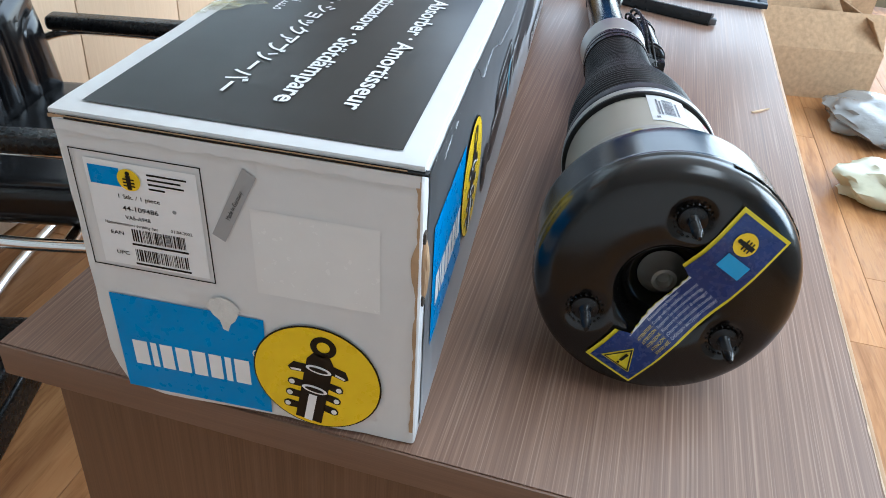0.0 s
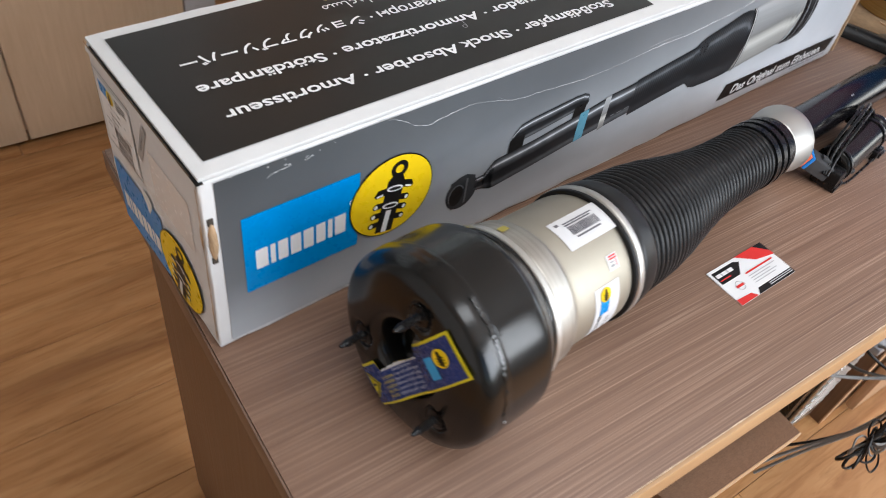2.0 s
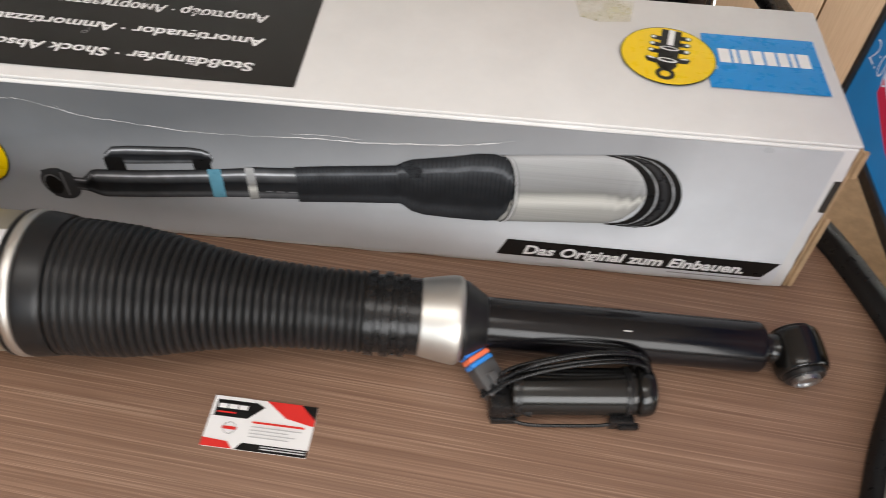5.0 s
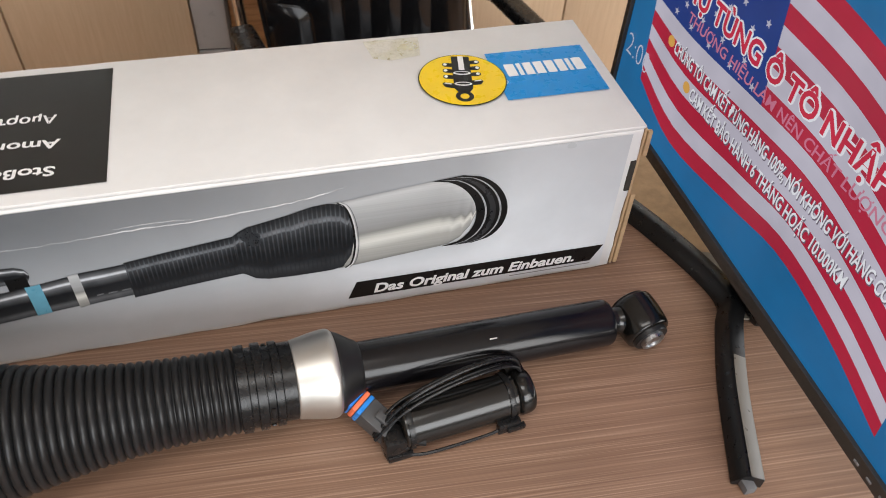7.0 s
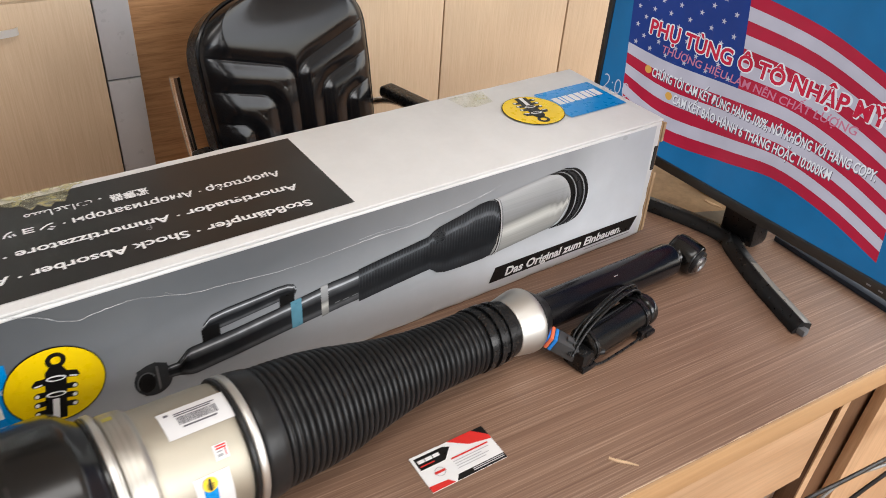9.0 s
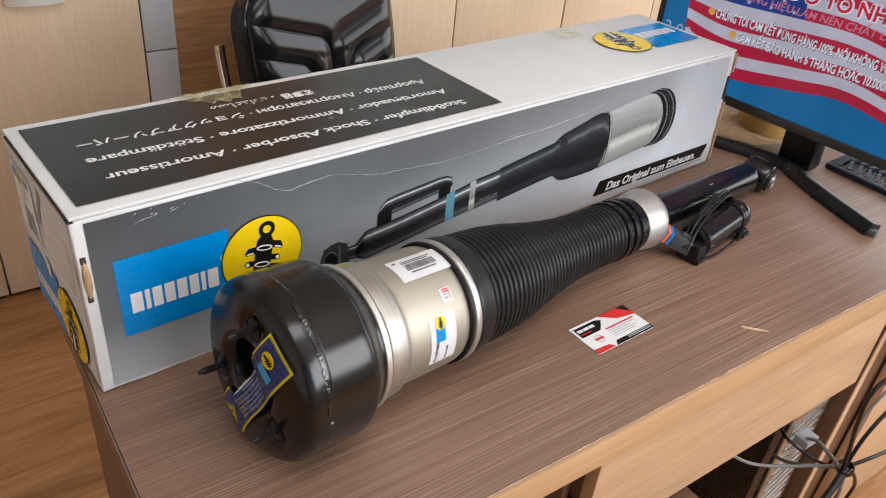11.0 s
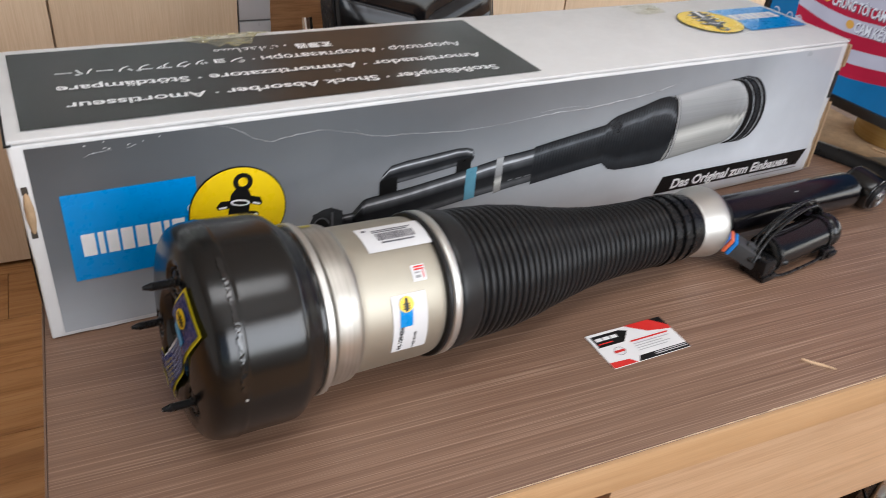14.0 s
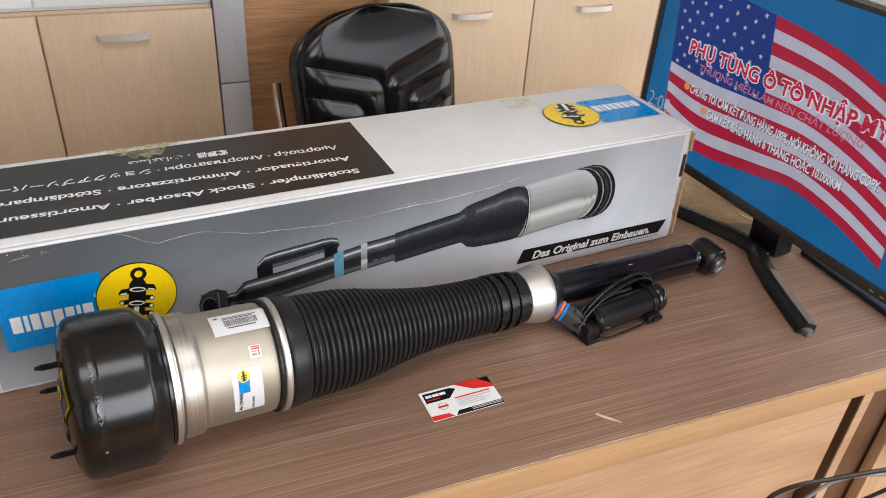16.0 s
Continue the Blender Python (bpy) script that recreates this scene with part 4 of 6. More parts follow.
bmesh.ops.transform(bm, matrix=SHEAR, verts=bm.verts)
on_carton("end_flap", bm, CARD_RAW, "raw brown end flap")
# old tape on the lid
def film(name, colour, low, high, scale):
    m = Mat(name, colour, 0.2)
    f = m.noise(scale, 5, 0.7)
    m.set("Alpha", m.ramp(f, (0.38, low), (0.62, high))).bump(f, 0.6, 0.004)
    return m.m


TAPE, TAPE_PALE = film("yellowed_tape", (0.5, 0.45, 0.24), 0.12, 0.75, 70), film("pale_yellow_tape", (0.7, 0.66, 0.42), 0.12, 0.5, 30)
for name, mat, pts, off in (("old_tape", TAPE, ((0.172, 0.199), (0.178, 0.186), (0.186, 0.179), (0.196, 0.178), (0.205, 0.164), (0.213, 0.172), (0.222, 0.1595), (0.229, 0.17), (0.238, 0.166), (0.247, 0.187), (0.256, 0.199)), 0.0014),
                            ("old_tape", TAPE, ((0.16, 0.2005), (0.165, 0.194), (0.205, 0.1935), (0.262, 0.1945), (0.268, 0.2005)), 0.002),
                            ("tape_residue", TAPE_PALE, ((0.752, 0.196), (0.757, 0.163), (0.775, 0.156), (0.806, 0.16), (0.812, 0.196)), 0.0005)):
    bm = bmesh.new()
    flat(bm, pts, TOPF, off)
    on_carton(name, bm, mat)
bm = bmesh.new()
annulus(bm, 0.297, 0.074, 0.0018, 0.0026, TOPF, 0.0012, 14)
flat(bm, rect(0.2992, 0.074, 0.3, 0.0815), TOPF, 0.0012)
on_carton("smudge", bm, INK_GREY)

# ---- strut ----
# lies on the desk; local x runs from its mounting cap to its lower eye
sx = Vector((1, 0.05, -0.0679)).normalized()
sy = (Vector((0, 1, 0)) - sx * sx.y).normalized()
STRUT = Matrix.Translation((0, -0.1414, 0.8421)) @ Matrix((sx, sy, sx.cross(sy))).transposed().to_4x4()
strut = thing("air_suspension_strut", STRUT, "black air suspension strut with champagne aluminium can on the desk", "strut")


def around(theta):
    """Turn about the strut's axis: 0 is up, 90 towards the desk's front."""
    return Matrix.Rotation(radians(theta), 4, "X")


def turned(name, profile, mat, label="", parent=strut, segments=72):
    bm = bmesh.new()
    lathe(bm, profile, segments)
    return part(name, bm, mat, parent, label)


def rounded(pts):
    """Eases the corners of a profile."""
    for _ in range(2):
        out = [pts[0]]
        for a, b in zip(pts, pts[1:]):
            out += [(a[0] * 0.75 + b[0] * 0.25, a[1] * 0.75 + b[1] * 0.25), (a[0] * 0.25 + b[0] * 0.75, a[1] * 0.25 + b[1] * 0.75)]
        pts = out + [pts[-1]]
    return pts


# the cap, with dimples pressed in round its studs
bm = bmesh.new()
prof = rounded([(0.112, 0.0), (0.112, 0.026), (0.088, 0.03), (0.0835, 0.037), (0.0825, 0.046), (0.083, 0.053), (0.0848, 0.0635), (0.0872, 0.0725), (0.092, 0.0803), (0.0995, 0.0832), (0.107, 0.0835)]) + [(0.1095, 0.0841), (0.112, 0.0841), (0.1135, 0.0836)]
prof += rounded([(0.1135, 0.0836), (0.133, 0.0837), (0.152, 0.0837), (0.1575, 0.083), (0.1625, 0.0795), (0.1685, 0.0745), (0.1725, 0.072), (0.1735, 0.071), (0.1735, 0.062)])
fine = [prof[0]]
for p, q in zip(prof, prof[1:]):
    n = max(1, int(abs(q[1] - p[1]) / 0.0016))
    fine += [(p[0] + (q[0] - p[0]) * k / n, p[1] + (q[1] - p[1]) * k / n) for k in range(1, n + 1)]
lathe(bm, fine, 160)
STUDS = [(0.0515, a) for a in (4, 124, 246)]
for v in bm.verts:
    if v.co.x < 0.1:
        for r, a in STUDS:
            c = around(a) @ Vector((0, 0, r))
            dist = math.hypot(v.co.y - c.y, v.co.z - c.z)
            v.co.x += 0.0065 * max(0.0, 1 - (dist / 0.0165) ** 2) ** 1.5
    if v.co.x > 0.15:  # the rear shoulder is pressed in on one side
        ang = math.degrees(math.atan2(-v.co.y, v.co.z))
        d = abs((ang + 36 + 180) % 360 - 180)
        if d < 55:
            k = 1 - 0.045 * (0.5 + 0.5 * math.cos(math.pi * d / 55)) * min(1.0, (v.co.x - 0.15) / 0.02)
            v.co.y, v.co.z = v.co.y * k, v.co.z * k
part("mounting_cap", bm, PAINT_BLACK, strut, "glossy black pressed steel cap")
for r, a in STUDS:
    bm = bmesh.new()
    pr = [(0.0, 0.0), (0.0, 0.0014), (0.0055, 0.0029)]
    x = 0.0065
    while x < 0.02:
        pr += [(x, 0.0034), (x + 0.0007, 0.0028)]
        x += 0.0014
    pr += [(0.022, 0.0042), (0.023, 0.0085), (0.025, 0.0088), (0.027, 0.0)]
    lathe(bm, pr, 16, around(a) @ Matrix.Translation((0.0625, 0, r)))
    part("stud", bm, PLASTIC_BLACK, strut, "threaded black stud")
    bm = bmesh.new()
    for k in range(20):
        t = 2 * math.pi * k / 20
        made = bmesh.ops.create_icosphere(bm, subdivisions=1, radius=0.0009)["verts"]
        bmesh.ops.transform(bm, verts=made, matrix=around(a) @ Matrix.Translation((0, 0, r)) @ Matrix.Rotation(t, 4, "X") @ Matrix.Translation((0.0852, 0, 0.0108)))
    part("serrated_collar", bm, PAINT_BLACK, strut)
turned("cap_core", [(0.105, 0.0), (0.104, 0.004), (0.1, 0.0055), (0.1, 0.008), (0.106, 0.011), (0.1105, 0.016)], plain("dull_core", (0.3, 0.29, 0.26), 0.4, 0.8), segments=32)
# weld dribble and bead along the cap's shoulder
rng = random.Random(11)
bm = bmesh.new()
for k in range(260):
    a = 18 + 66 * rng.random() ** 1.25
    rr, s = 0.0836 + 0.0005 * rng.random(), 0.0006 + 0.0013 * rng.random() ** 2
    made = bmesh.ops.create_icosphere(bm, subdivisions=1, radius=s)["verts"]
    bmesh.ops.transform(bm, verts=made, matrix=around(a) @ Matrix.Translation((0.1085 + 0.0028 * (rng.random() - 0.5), 0, rr)) @ Matrix.Diagonal((0.8, 2.2, 0.5, 1)))
part("weld_bead", bm, plain("wet_black_paint", (0.008, 0.008, 0.008), 0.06, rough_vary=0.02, gloss=0.7), strut, "rough glossy weld bead")
bm = bmesh.new()
CHIP = plain("bare_metal_chip", (0.45, 0.45, 0.44), 0.45, 0.6)
slab(bm, (0.109, -0.0011, 0.0838), (0.1112, 0.0011, 0.0847), 0.0004, m=around(90))
part("paint_chip", bm, CHIP, strut)

turned("cap_gap_ring", [(0.1735, 0.06), (0.1736, 0.0690), (0.1742, 0.0697), (0.1768, 0.0697), (0.1772, 0.062)], PAINT_BLACK)
turned("flange", [(0.1772, 0.06), (0.1773, 0.0701), (0.1781, 0.0709), (0.1828, 0.0709), (0.1836, 0.0701), (0.1838, 0.063), (0.1862, 0.063)], ALU, "bright aluminium flange")
turned("can_shoulder", rounded([(0.1862, 0.06), (0.1866, 0.0664), (0.19, 0.0668), (0.202, 0.0666), (0.2065, 0.0662), (0.2095, 0.064), (0.2105, 0.0634), (0.2106, 0.06)]), SPUN, "spun bright aluminium shoulder")
turned("can", rounded([(0.2095, 0.06), (0.2096, 0.0632), (0.2125, 0.0622), (0.2155, 0.0618), (0.25, 0.0618), (0.2865, 0.0618), (0.2868, 0.058)]), CAN, "champagne coloured aluminium can")
turned("seal_ring", [(0.2868, 0.05), (0.287, 0.0636), (0.288, 0.0645), (0.2905, 0.0645), (0.2915, 0.0635)], RUBBER)
turned("clamp_band", [(0.2915, 0.0625), (0.2928, 0.0646), (0.2934, 0.065), (0.2992, 0.0648), (0.2998, 0.0643), (0.301, 0.062)], ALU, "bright aluminium clamp band")
turned("bellows_lip", [(0.301, 0.06), (0.3012, 0.0632), (0.3022, 0.064), (0.306, 0.0641), (0.312, 0.0634), (0.318, 0.0627), (0.322, 0.062), (0.3238, 0.0608), (0.3242, 0.057)], RUBBER)
# bellows: a curve of ribs
outline = [(0.30, 0.0610), (0.34, 0.0606), (0.372, 0.0590), (0.40, 0.0553), (0.425, 0.0504), (0.45, 0.0457), (0.475, 0.0418), (0.5, 0.0391), (0.53, 0.0376), (0.56, 0.0371), (0.59, 0.0372)]


def bellows_r(x):
    for (xa, ra), (xb, rb) in zip(outline, outline[1:]):
        if x <= xb:
            t = (x - xa) / (xb - xa)
            return ra + (rb - ra) * (t * t * (3 - 2 * t) * 0.3 + t * 0.7)
    return outline[-1][1]


pr, x, pitch = [(0.323, 0.055)], 0.3245, 0.0072
while x < 0.584:
    r, t = bellows_r(x), pitch
    pr += [(x, r - 0.0026), (x + 0.1 * t, r - 0.0012), (x + 0.24 * t, r - 0.0002), (x + 0.42 * t, r), (x + 0.6 * t, r - 0.0002), (x + 0.78 * t, r - 0.0012), (x + 0.9 * t, r - 0.0026)]
    x += pitch
pr += [(x, 0.0345), (x + 0.001, 0.03)]
turned("bellows", pr, RUBBER, "ribbed black rubber bellows", segments=96)
turned("collar", [(0.584, 0.033), (0.5845, 0.0382), (0.5925, 0.0386), (0.5935, 0.0352), (0.5985, 0.0352), (0.5992, 0.0384), (0.6065, 0.0384), (0.6075, 0.0346), (0.6135, 0.0346), (0.6142, 0.0374), (0.6205, 0.0374), (0.6215, 0.0348), (0.632, 0.0348), (0.633, 0.033)], PLASTIC_BLACK, "stepped black plastic collar")
for a in (35, 80, 125, 305):
    bm = bmesh.new()
    slab(bm, (0.6085, -0.006, 0.0345), (0.6125, 0.006, 0.0362), 0.0008, m=around(a))
    part("collar_lug", bm, PLASTIC_BLACK, strut)
turned("bottom_cup", rounded([(0.632, 0.03), (0.632, 0.0352), (0.636, 0.0358), (0.65, 0.0386), (0.66, 0.0402), (0.665, 0.0404), (0.6685, 0.0394), (0.671, 0.036)]), ALU, "bright aluminium cup")
turned("cup_seal", rounded([(0.668, 0.037), (0.6725, 0.0368), (0.679, 0.033), (0.687, 0.0275), (0.692, 0.0248), (0.6935, 0.022)]), RUBBER)
turned("damper_tube", rounded([(0.676, 0.0), (0.676, 0.0236), (0.68, 0.0237), (0.8, 0.0237), (0.936, 0.0237), (0.9445, 0.0236), (0.947, 0.0215), (0.9475, 0.0)]), TUBE_BLACK, "satin black damper tube", segments=56)
turned("neck", rounded([(0.945, 0.0), (0.945, 0.014), (0.951, 0.0125), (0.957, 0.013), (0.962, 0.016), (0.963, 0.0)]), PAINT_BLACK, segments=28)
bm = bmesh.new()
slab(bm, (0.813, -0.0007, 0.0232), (0.8205, 0.0007, 0.02385), 0.0003, m=around(25))
part("paint_chip", bm, CHIP, strut)
# lower eye, its bore across the strut
EYE_AT = Matrix.Translation((0.982, -0.0035, 0.0)) @ Matrix.Rotation(radians(-82), 4, "Z") @ Matrix.Rotation(radians(8), 4, "Y")
bm = bmesh.new()
lathe(bm, rounded([(-0.02, 0.015), (-0.02, 0.0215), (-0.0165, 0.0238), (0.0, 0.0246), (0.0165, 0.0238), (0.02, 0.0215), (0.02, 0.015)]), 40, EYE_AT)
part("lower_eye", bm, PAINT_BLACK, strut, "glossy black forged eye")
bm = bmesh.new()
lathe(bm, [(-0.0245, 0.0), (-0.0245, 0.014), (-0.0225, 0.0185), (0.0225, 0.0185), (0.0245, 0.0175), (0.0245, 0.0)], 32, EYE_AT)
part("bushing", bm, RUBBER, strut)
bm = bmesh.new()
lathe(bm, [(0.0235, 0.0), (0.0265, 0.0045), (0.0268, 0.0085), (0.0285, 0.009), (0.0292, 0.0105), (0.0285, 0.0122), (0.02, 0.0125)], 28, EYE_AT)
part("steel_sleeve", bm, plain("zinc_steel", (0.45, 0.46, 0.47), 0.35, 1.0), strut, "grey zinc steel sleeve")


# side reservoir: built in world places, laid under the strut
def world_part(name, bm, mat, label=""):
    bmesh.ops.transform(bm, matrix=STRUT.inverted(), verts=bm.verts)
    return part(name, bm, mat, strut, label)


RES = Matrix.Translation((0.703, -0.1625, 0.7725)) @ Matrix.Rotation(radians(5.5), 4, "Z")
bm = bmesh.new()
lathe(bm, rounded([(0.012, 0.0), (0.012, 0.0205), (0.02, 0.021), (0.118, 0.021), (0.124, 0.0205), (0.125, 0.0)]), 40, RES)
world_part("reservoir", bm, PAINT_BLACK, "glossy black valve reservoir")
for x in (0.017, 0.113):
    bm = bmesh.new()
    lathe(bm, [(x, 0.0), (x, 0.0222), (x + 0.0025, 0.0226), (x + 0.005, 0.0222), (x + 0.005, 0.0)], 32, RES)
    world_part("reservoir_band", bm, PLASTIC_BLACK)
bm = bmesh.new()
lathe(bm, rounded([(0.122, 0.0), (0.122, 0.0215), (0.136, 0.0215), (0.141, 0.018), (0.142, 0.0)]), 32, RES)
slab(bm, (0.122, -0.004, -0.005), (0.141, 0.045, 0.012), 0.004, m=RES)
world_part("bridge_block", bm, PAINT_BLACK)
bm = bmesh.new()
slab(bm, (-0.006, -0.02, -0.0215), (0.016, 0.012, 0.006), 0.005, m=RES)
slab(bm, (-0.004, -0.0215, -0.0222), (0.02, -0.004, -0.014), 0.002, m=RES)
world_part("valve_cap", bm, PLASTIC_BLACK, "black plastic valve cap")
bm = bmesh.new()
slab(bm, (0.1, -0.0265, -0.02), (0.122, -0.0195, -0.006), 0.0015, m=RES), slab(bm, (0.108, -0.029, -0.017), (0.126, -0.024, -0.011), 0.001, m=RES)
world_part("wire_clip", bm, PLASTIC_BLACK)
bm = bmesh.new()
tube(bm, [RES @ Vector(p) for p in ((0.012, -0.019, -0.017), (0.03, -0.0235, -0.018), (0.06, -0.0245, -0.0175), (0.09, -0.0245, -0.0165), (0.104, -0.0235, -0.015))], 0.0016, 8, 4)
world_part("reservoir_wire", bm, PLASTIC_BLACK)
for k, (lift, side, r) in enumerate(((0.036, -0.006, 0.0018), (0.041, 0.0, 0.0021), (0.034, 0.006, 0.0018), (0.03, 0.001, 0.0016))):
    bm = bmesh.new()
    tube(bm, [RES @ Vector(p) for p in ((-0.012, -0.004 + side * 0.4, 0.0), (0.008, 0.004 + side, 0.016), (0.035, 0.008 + side, lift * 0.78), (0.075, 0.012 + side, lift), (0.11, 0.016 + side, lift * 0.93), (0.13, 0.017 + side, lift * 0.66), (0.134, 0.012 + side, 0.012))], r, 10, 6)
    world_part("cable", bm, PLASTIC_BLACK)
PLUG = Matrix.Translation((0.688, -0.142, 0.78)) @ Matrix.Rotation(radians(-48), 4, "Z") @ Matrix.Rotation(radians(22), 4, "Y") @ Matrix.Diagonal((1.3, 1.3, 1.3, 1))
bm = bmesh.new()
slab(bm, (0.0, -0.0085, -0.0075), (0.024, 0.0085, 0.0075), 0.0015, m=PLUG), slab(bm, (0.008, -0.003, 0.0065), (0.019, 0.003, 0.0105), 0.0008, m=PLUG)
world_part("plug", bm, plain("dark_grey_plastic", (0.055, 0.056, 0.058), 0.42, vary=0.1), "dark grey cable plug")
for name, x0, mat in (("plug_seal_blue", -0.0115, plain("blue_plastic", (0.015, 0.16, 0.55), 0.35)), ("plug_seal_orange", -0.0075, plain("orange_plastic", (0.75, 0.16, 0.07), 0.4)), ("plug_seal_blue", -0.0035, plain("blue_plastic", (0.02, 0.2, 0.6), 0.35))):
    bm = bmesh.new()
    slab(bm, (x0, -0.0088, -0.0072), (x0 + 0.0038, 0.0088, 0.0072), 0.0015, m=PLUG)
    world_part(name, bm, mat)
bm = bmesh.new()
tube(bm, [PLUG @ Vector(p) for p in ((0.022, 0, 0), (0.03, -0.001, 0.002), (0.036, 0.002, 0.006), (0.046, 0.008, 0.01))], 0.004, 10, 5)
for t in (0.026, 0.031, 0.036):
    made = bmesh.ops.create_uvsphere(bm, u_segments=10, v_segments=6, radius=0.0052)["verts"]
    bmesh.ops.transform(bm, verts=made, matrix=PLUG @ Matrix.Translation((t, 0, 0.002)))
world_part("plug_boot", bm, RUBBER)


def wrapped(name, x0, x1, a0, a1, r, mat, label="", skew=0.0, n=10):
    """A sticker bent round the strut's can."""
    bm = bmesh.new()
    rows = []
    for k in range(n + 1):
        a = a0 + (a1 - a0) * k / n
        s = skew * k / n
        rows.append([bm.verts.new(around(a) @ Vector((x + s, 0, r))) for x in (x0, x1)])
    for p, q in zip(rows, rows[1:]):
        bm.faces.new((p[0], p[1], q[1], q[0]))
    return part(name, bm, mat, strut, label)


R = 0.0622
wrapped("barcode_sticker", 0.228, 0.288, -7, 21, R, STICKER, "white bar code sticker", 0.001)
bm = bmesh.new()
rng = random.Random(3)


def wrapped_bar(bm, x0, x1, a0, a1, r):
    n = max(1, int(abs(a1 - a0) / 3))
    vs = [[bm.verts.new(around(a0 + (a1 - a0) * k / n) @ Vector((x, 0, r))) for x in (x0, x1)] for k in range(n + 1)]
    for p, q in zip(vs, vs[1:]):
        bm.faces.new((p[0], p[1], q[1], q[0]))


x = 0.242
while x < 0.276:
    w = rng.choice((0.0005, 0.0008, 0.0011))
    wrapped_bar(bm, x, x + w, 3, 11, R + 0.0003)
    x += w + rng.choice((0.0004, 0.0007))
wrapped_bar(bm, 0.241, 0.277, -1.5, -0.3, R + 0.0003), wrapped_bar(bm, 0.241, 0.273, 0.6, 1.8, R + 0.0003), wrapped_bar(bm, 0.244, 0.274, 12.5, 14, R + 0.0003)
wrapped_bar(bm, 0.233, 0.237, -3.5, -1, R + 0.0003)
part("barcode", bm, plain("faded_grey_ink", (0.13, 0.125, 0.14), 0.45, vary=0.2, scale=80), strut)
wrapped("seal_sticker", 0.258, 0.2705, 36.5, 49, R, STICKER, "small red and white seal")
bm = bmesh.new()
for a in (37.5, 39.5):
    wrapped_bar(bm, 0.2605, 0.2695, a, a + 1.2, R + 0.0003)
wrapped_bar(bm, 0.2675, 0.2685, 41, 47, R + 0.0003)
part("seal_marks", bm, INK_RED, strut)
bm = bmesh.new()
for a, b in ((42, 43), (44.5, 46.5)):
    wrapped_bar(bm, 0.2605, 0.2655, a, b, R + 0.0003)
part("seal_bars", bm, INK_GREY, strut)
wrapped("part_sticker", 0.235, 0.2665, 56, 104, R, STICKER, "white part number sticker with a blue and yellow mark", 0.002, 16)
wrapped("sticker_blue", 0.242, 0.2535, 67, 81, R + 0.0003, INK_BLUE)
bm = bmesh.new()
rows = disc(0, 0, 0.0065, n=24)
bm.faces.new([bm.verts.new(around(63.5 + math.degrees(y / R)) @ Vector((0.248 + x, 0, R + 0.0009))) for x, y in rows])
part("sticker_disc", bm, INK_YELLOW, strut)
bm = bmesh.new()
for shape in small_sign(0.0065):
    bm.faces.new([bm.verts.new(around(63.5 + math.degrees(-y / R)) @ Vector((0.248 + x, 0, R + 0.0012))) for x, y in shape])
part("disc_mark", bm, INK_BLACK, strut)
for words, x, w, h in (("44-109486", 0.2455, 0.0235, 0.0042), ("VA5-A948", 0.2575, 0.0165, 0.0026)):
    bm = lettering(words, w, Matrix(), 0.0, 0.0, 0.0, h, 0, 0.02)
    for v in bm.verts:
        v.co = around(102.5 - math.degrees(v.co.x / R)) @ Vector((x - v.co.y, 0, R + 0.0003))
    part("sticker_number", bm, INK_BLACK, strut)
for x0, a in ((0.189, -18),):
    wrapped("yellow_mark", x0, x0 + 0.0085, a - 5, a + 1, 0.0673, plain("yellow_paint_mark", (0.4, 0.34, 0.06), 0.5))

# warning sticker across the cap's face, torn over the bore
ca, cb = Vector((0.09, -0.046, 0.0555)), Vector((0.09, 0.025, -0.063))
along = (ca - cb).normalized()
across = along.cross(Vector((1, 0, 0))).normalized()


def on_cap(s, t):
    """A place on the sticker: s along it from its warning end, t across; bent over the shoulder."""
    p = cb + along * s + across * t
    r = math.hypot(p.y, p.z)
    e = r - 0.05
    x = 0.0812 + 0.1 * (math.sqrt(e * e + 0.000016) + e)
    if r < 0.036:
        x += 0.006 * (1 - (r / 0.036) ** 2)
    return Vector((x - 0.0007, p.y, p.z))


def cap_patch(bm, s0, s1, t0, t1, lift=0.0, ns=14, nt=5, edge=None):
    grid = []
    for i in range(ns + 1):
        s = s0 + (s1 - s0) * i / ns
        hi = t1 if edge is None else min(t1, edge(s))
        grid.append([bm.verts.new(on_cap(s, t0 + (hi - t0) * j / nt) - Vector((lift, 0, 0))) for j in range(nt + 1)])
    for a, b in zip(grid, grid[1:]):
        for j in range(nt):
            bm.faces.new((a[j], a[j + 1], b[j + 1], b[j]))


LEN = (ca - cb).length
tear = lambda s: 0.0188 if s < 0.03 or s > 0.086 else 0.0098 + 0.0008 * math.sin(s * 150) + 0.0005 * math.sin(s * 900)
tear_in = lambda s: tear(s) - (0.0022 if s < 0.03 or s > 0.086 else 0.0)
bm = bmesh.new()
cap_patch(bm, 0.0, LEN, -0.0188, 0.0188, 0, 44, 6, tear)
part("warning_sticker", bm, STICKER_YELLOW, strut, "torn dark blue warning sticker with a yellow edge")
bm = bmesh.new()
cap_patch(bm, 0.0022, LEN - 0.0022, -0.0167, 0.0167, 0.0011, 44, 6, tear_in)
part("sticker_field", bm, STICKER_BLUE, strut)
bm = bmesh.new()
cap_patch(bm, 0.031, 0.085, 0.0085, 0.0111, 0.0016, 40, 1, lambda s: tear(s) + 0.0003 + 0.0012 * noise.noise(Vector((s * 420, 2.0, 0))))
part("torn_edge", bm, STICKER, strut, "white torn paper edge")
PALE_INK = plain("pale_blue_ink", (0.42, 0.47, 0.6), 0.4)
WARN_INK = plain("yellow_print", (0.5, 0.42, 0.08), 0.4)
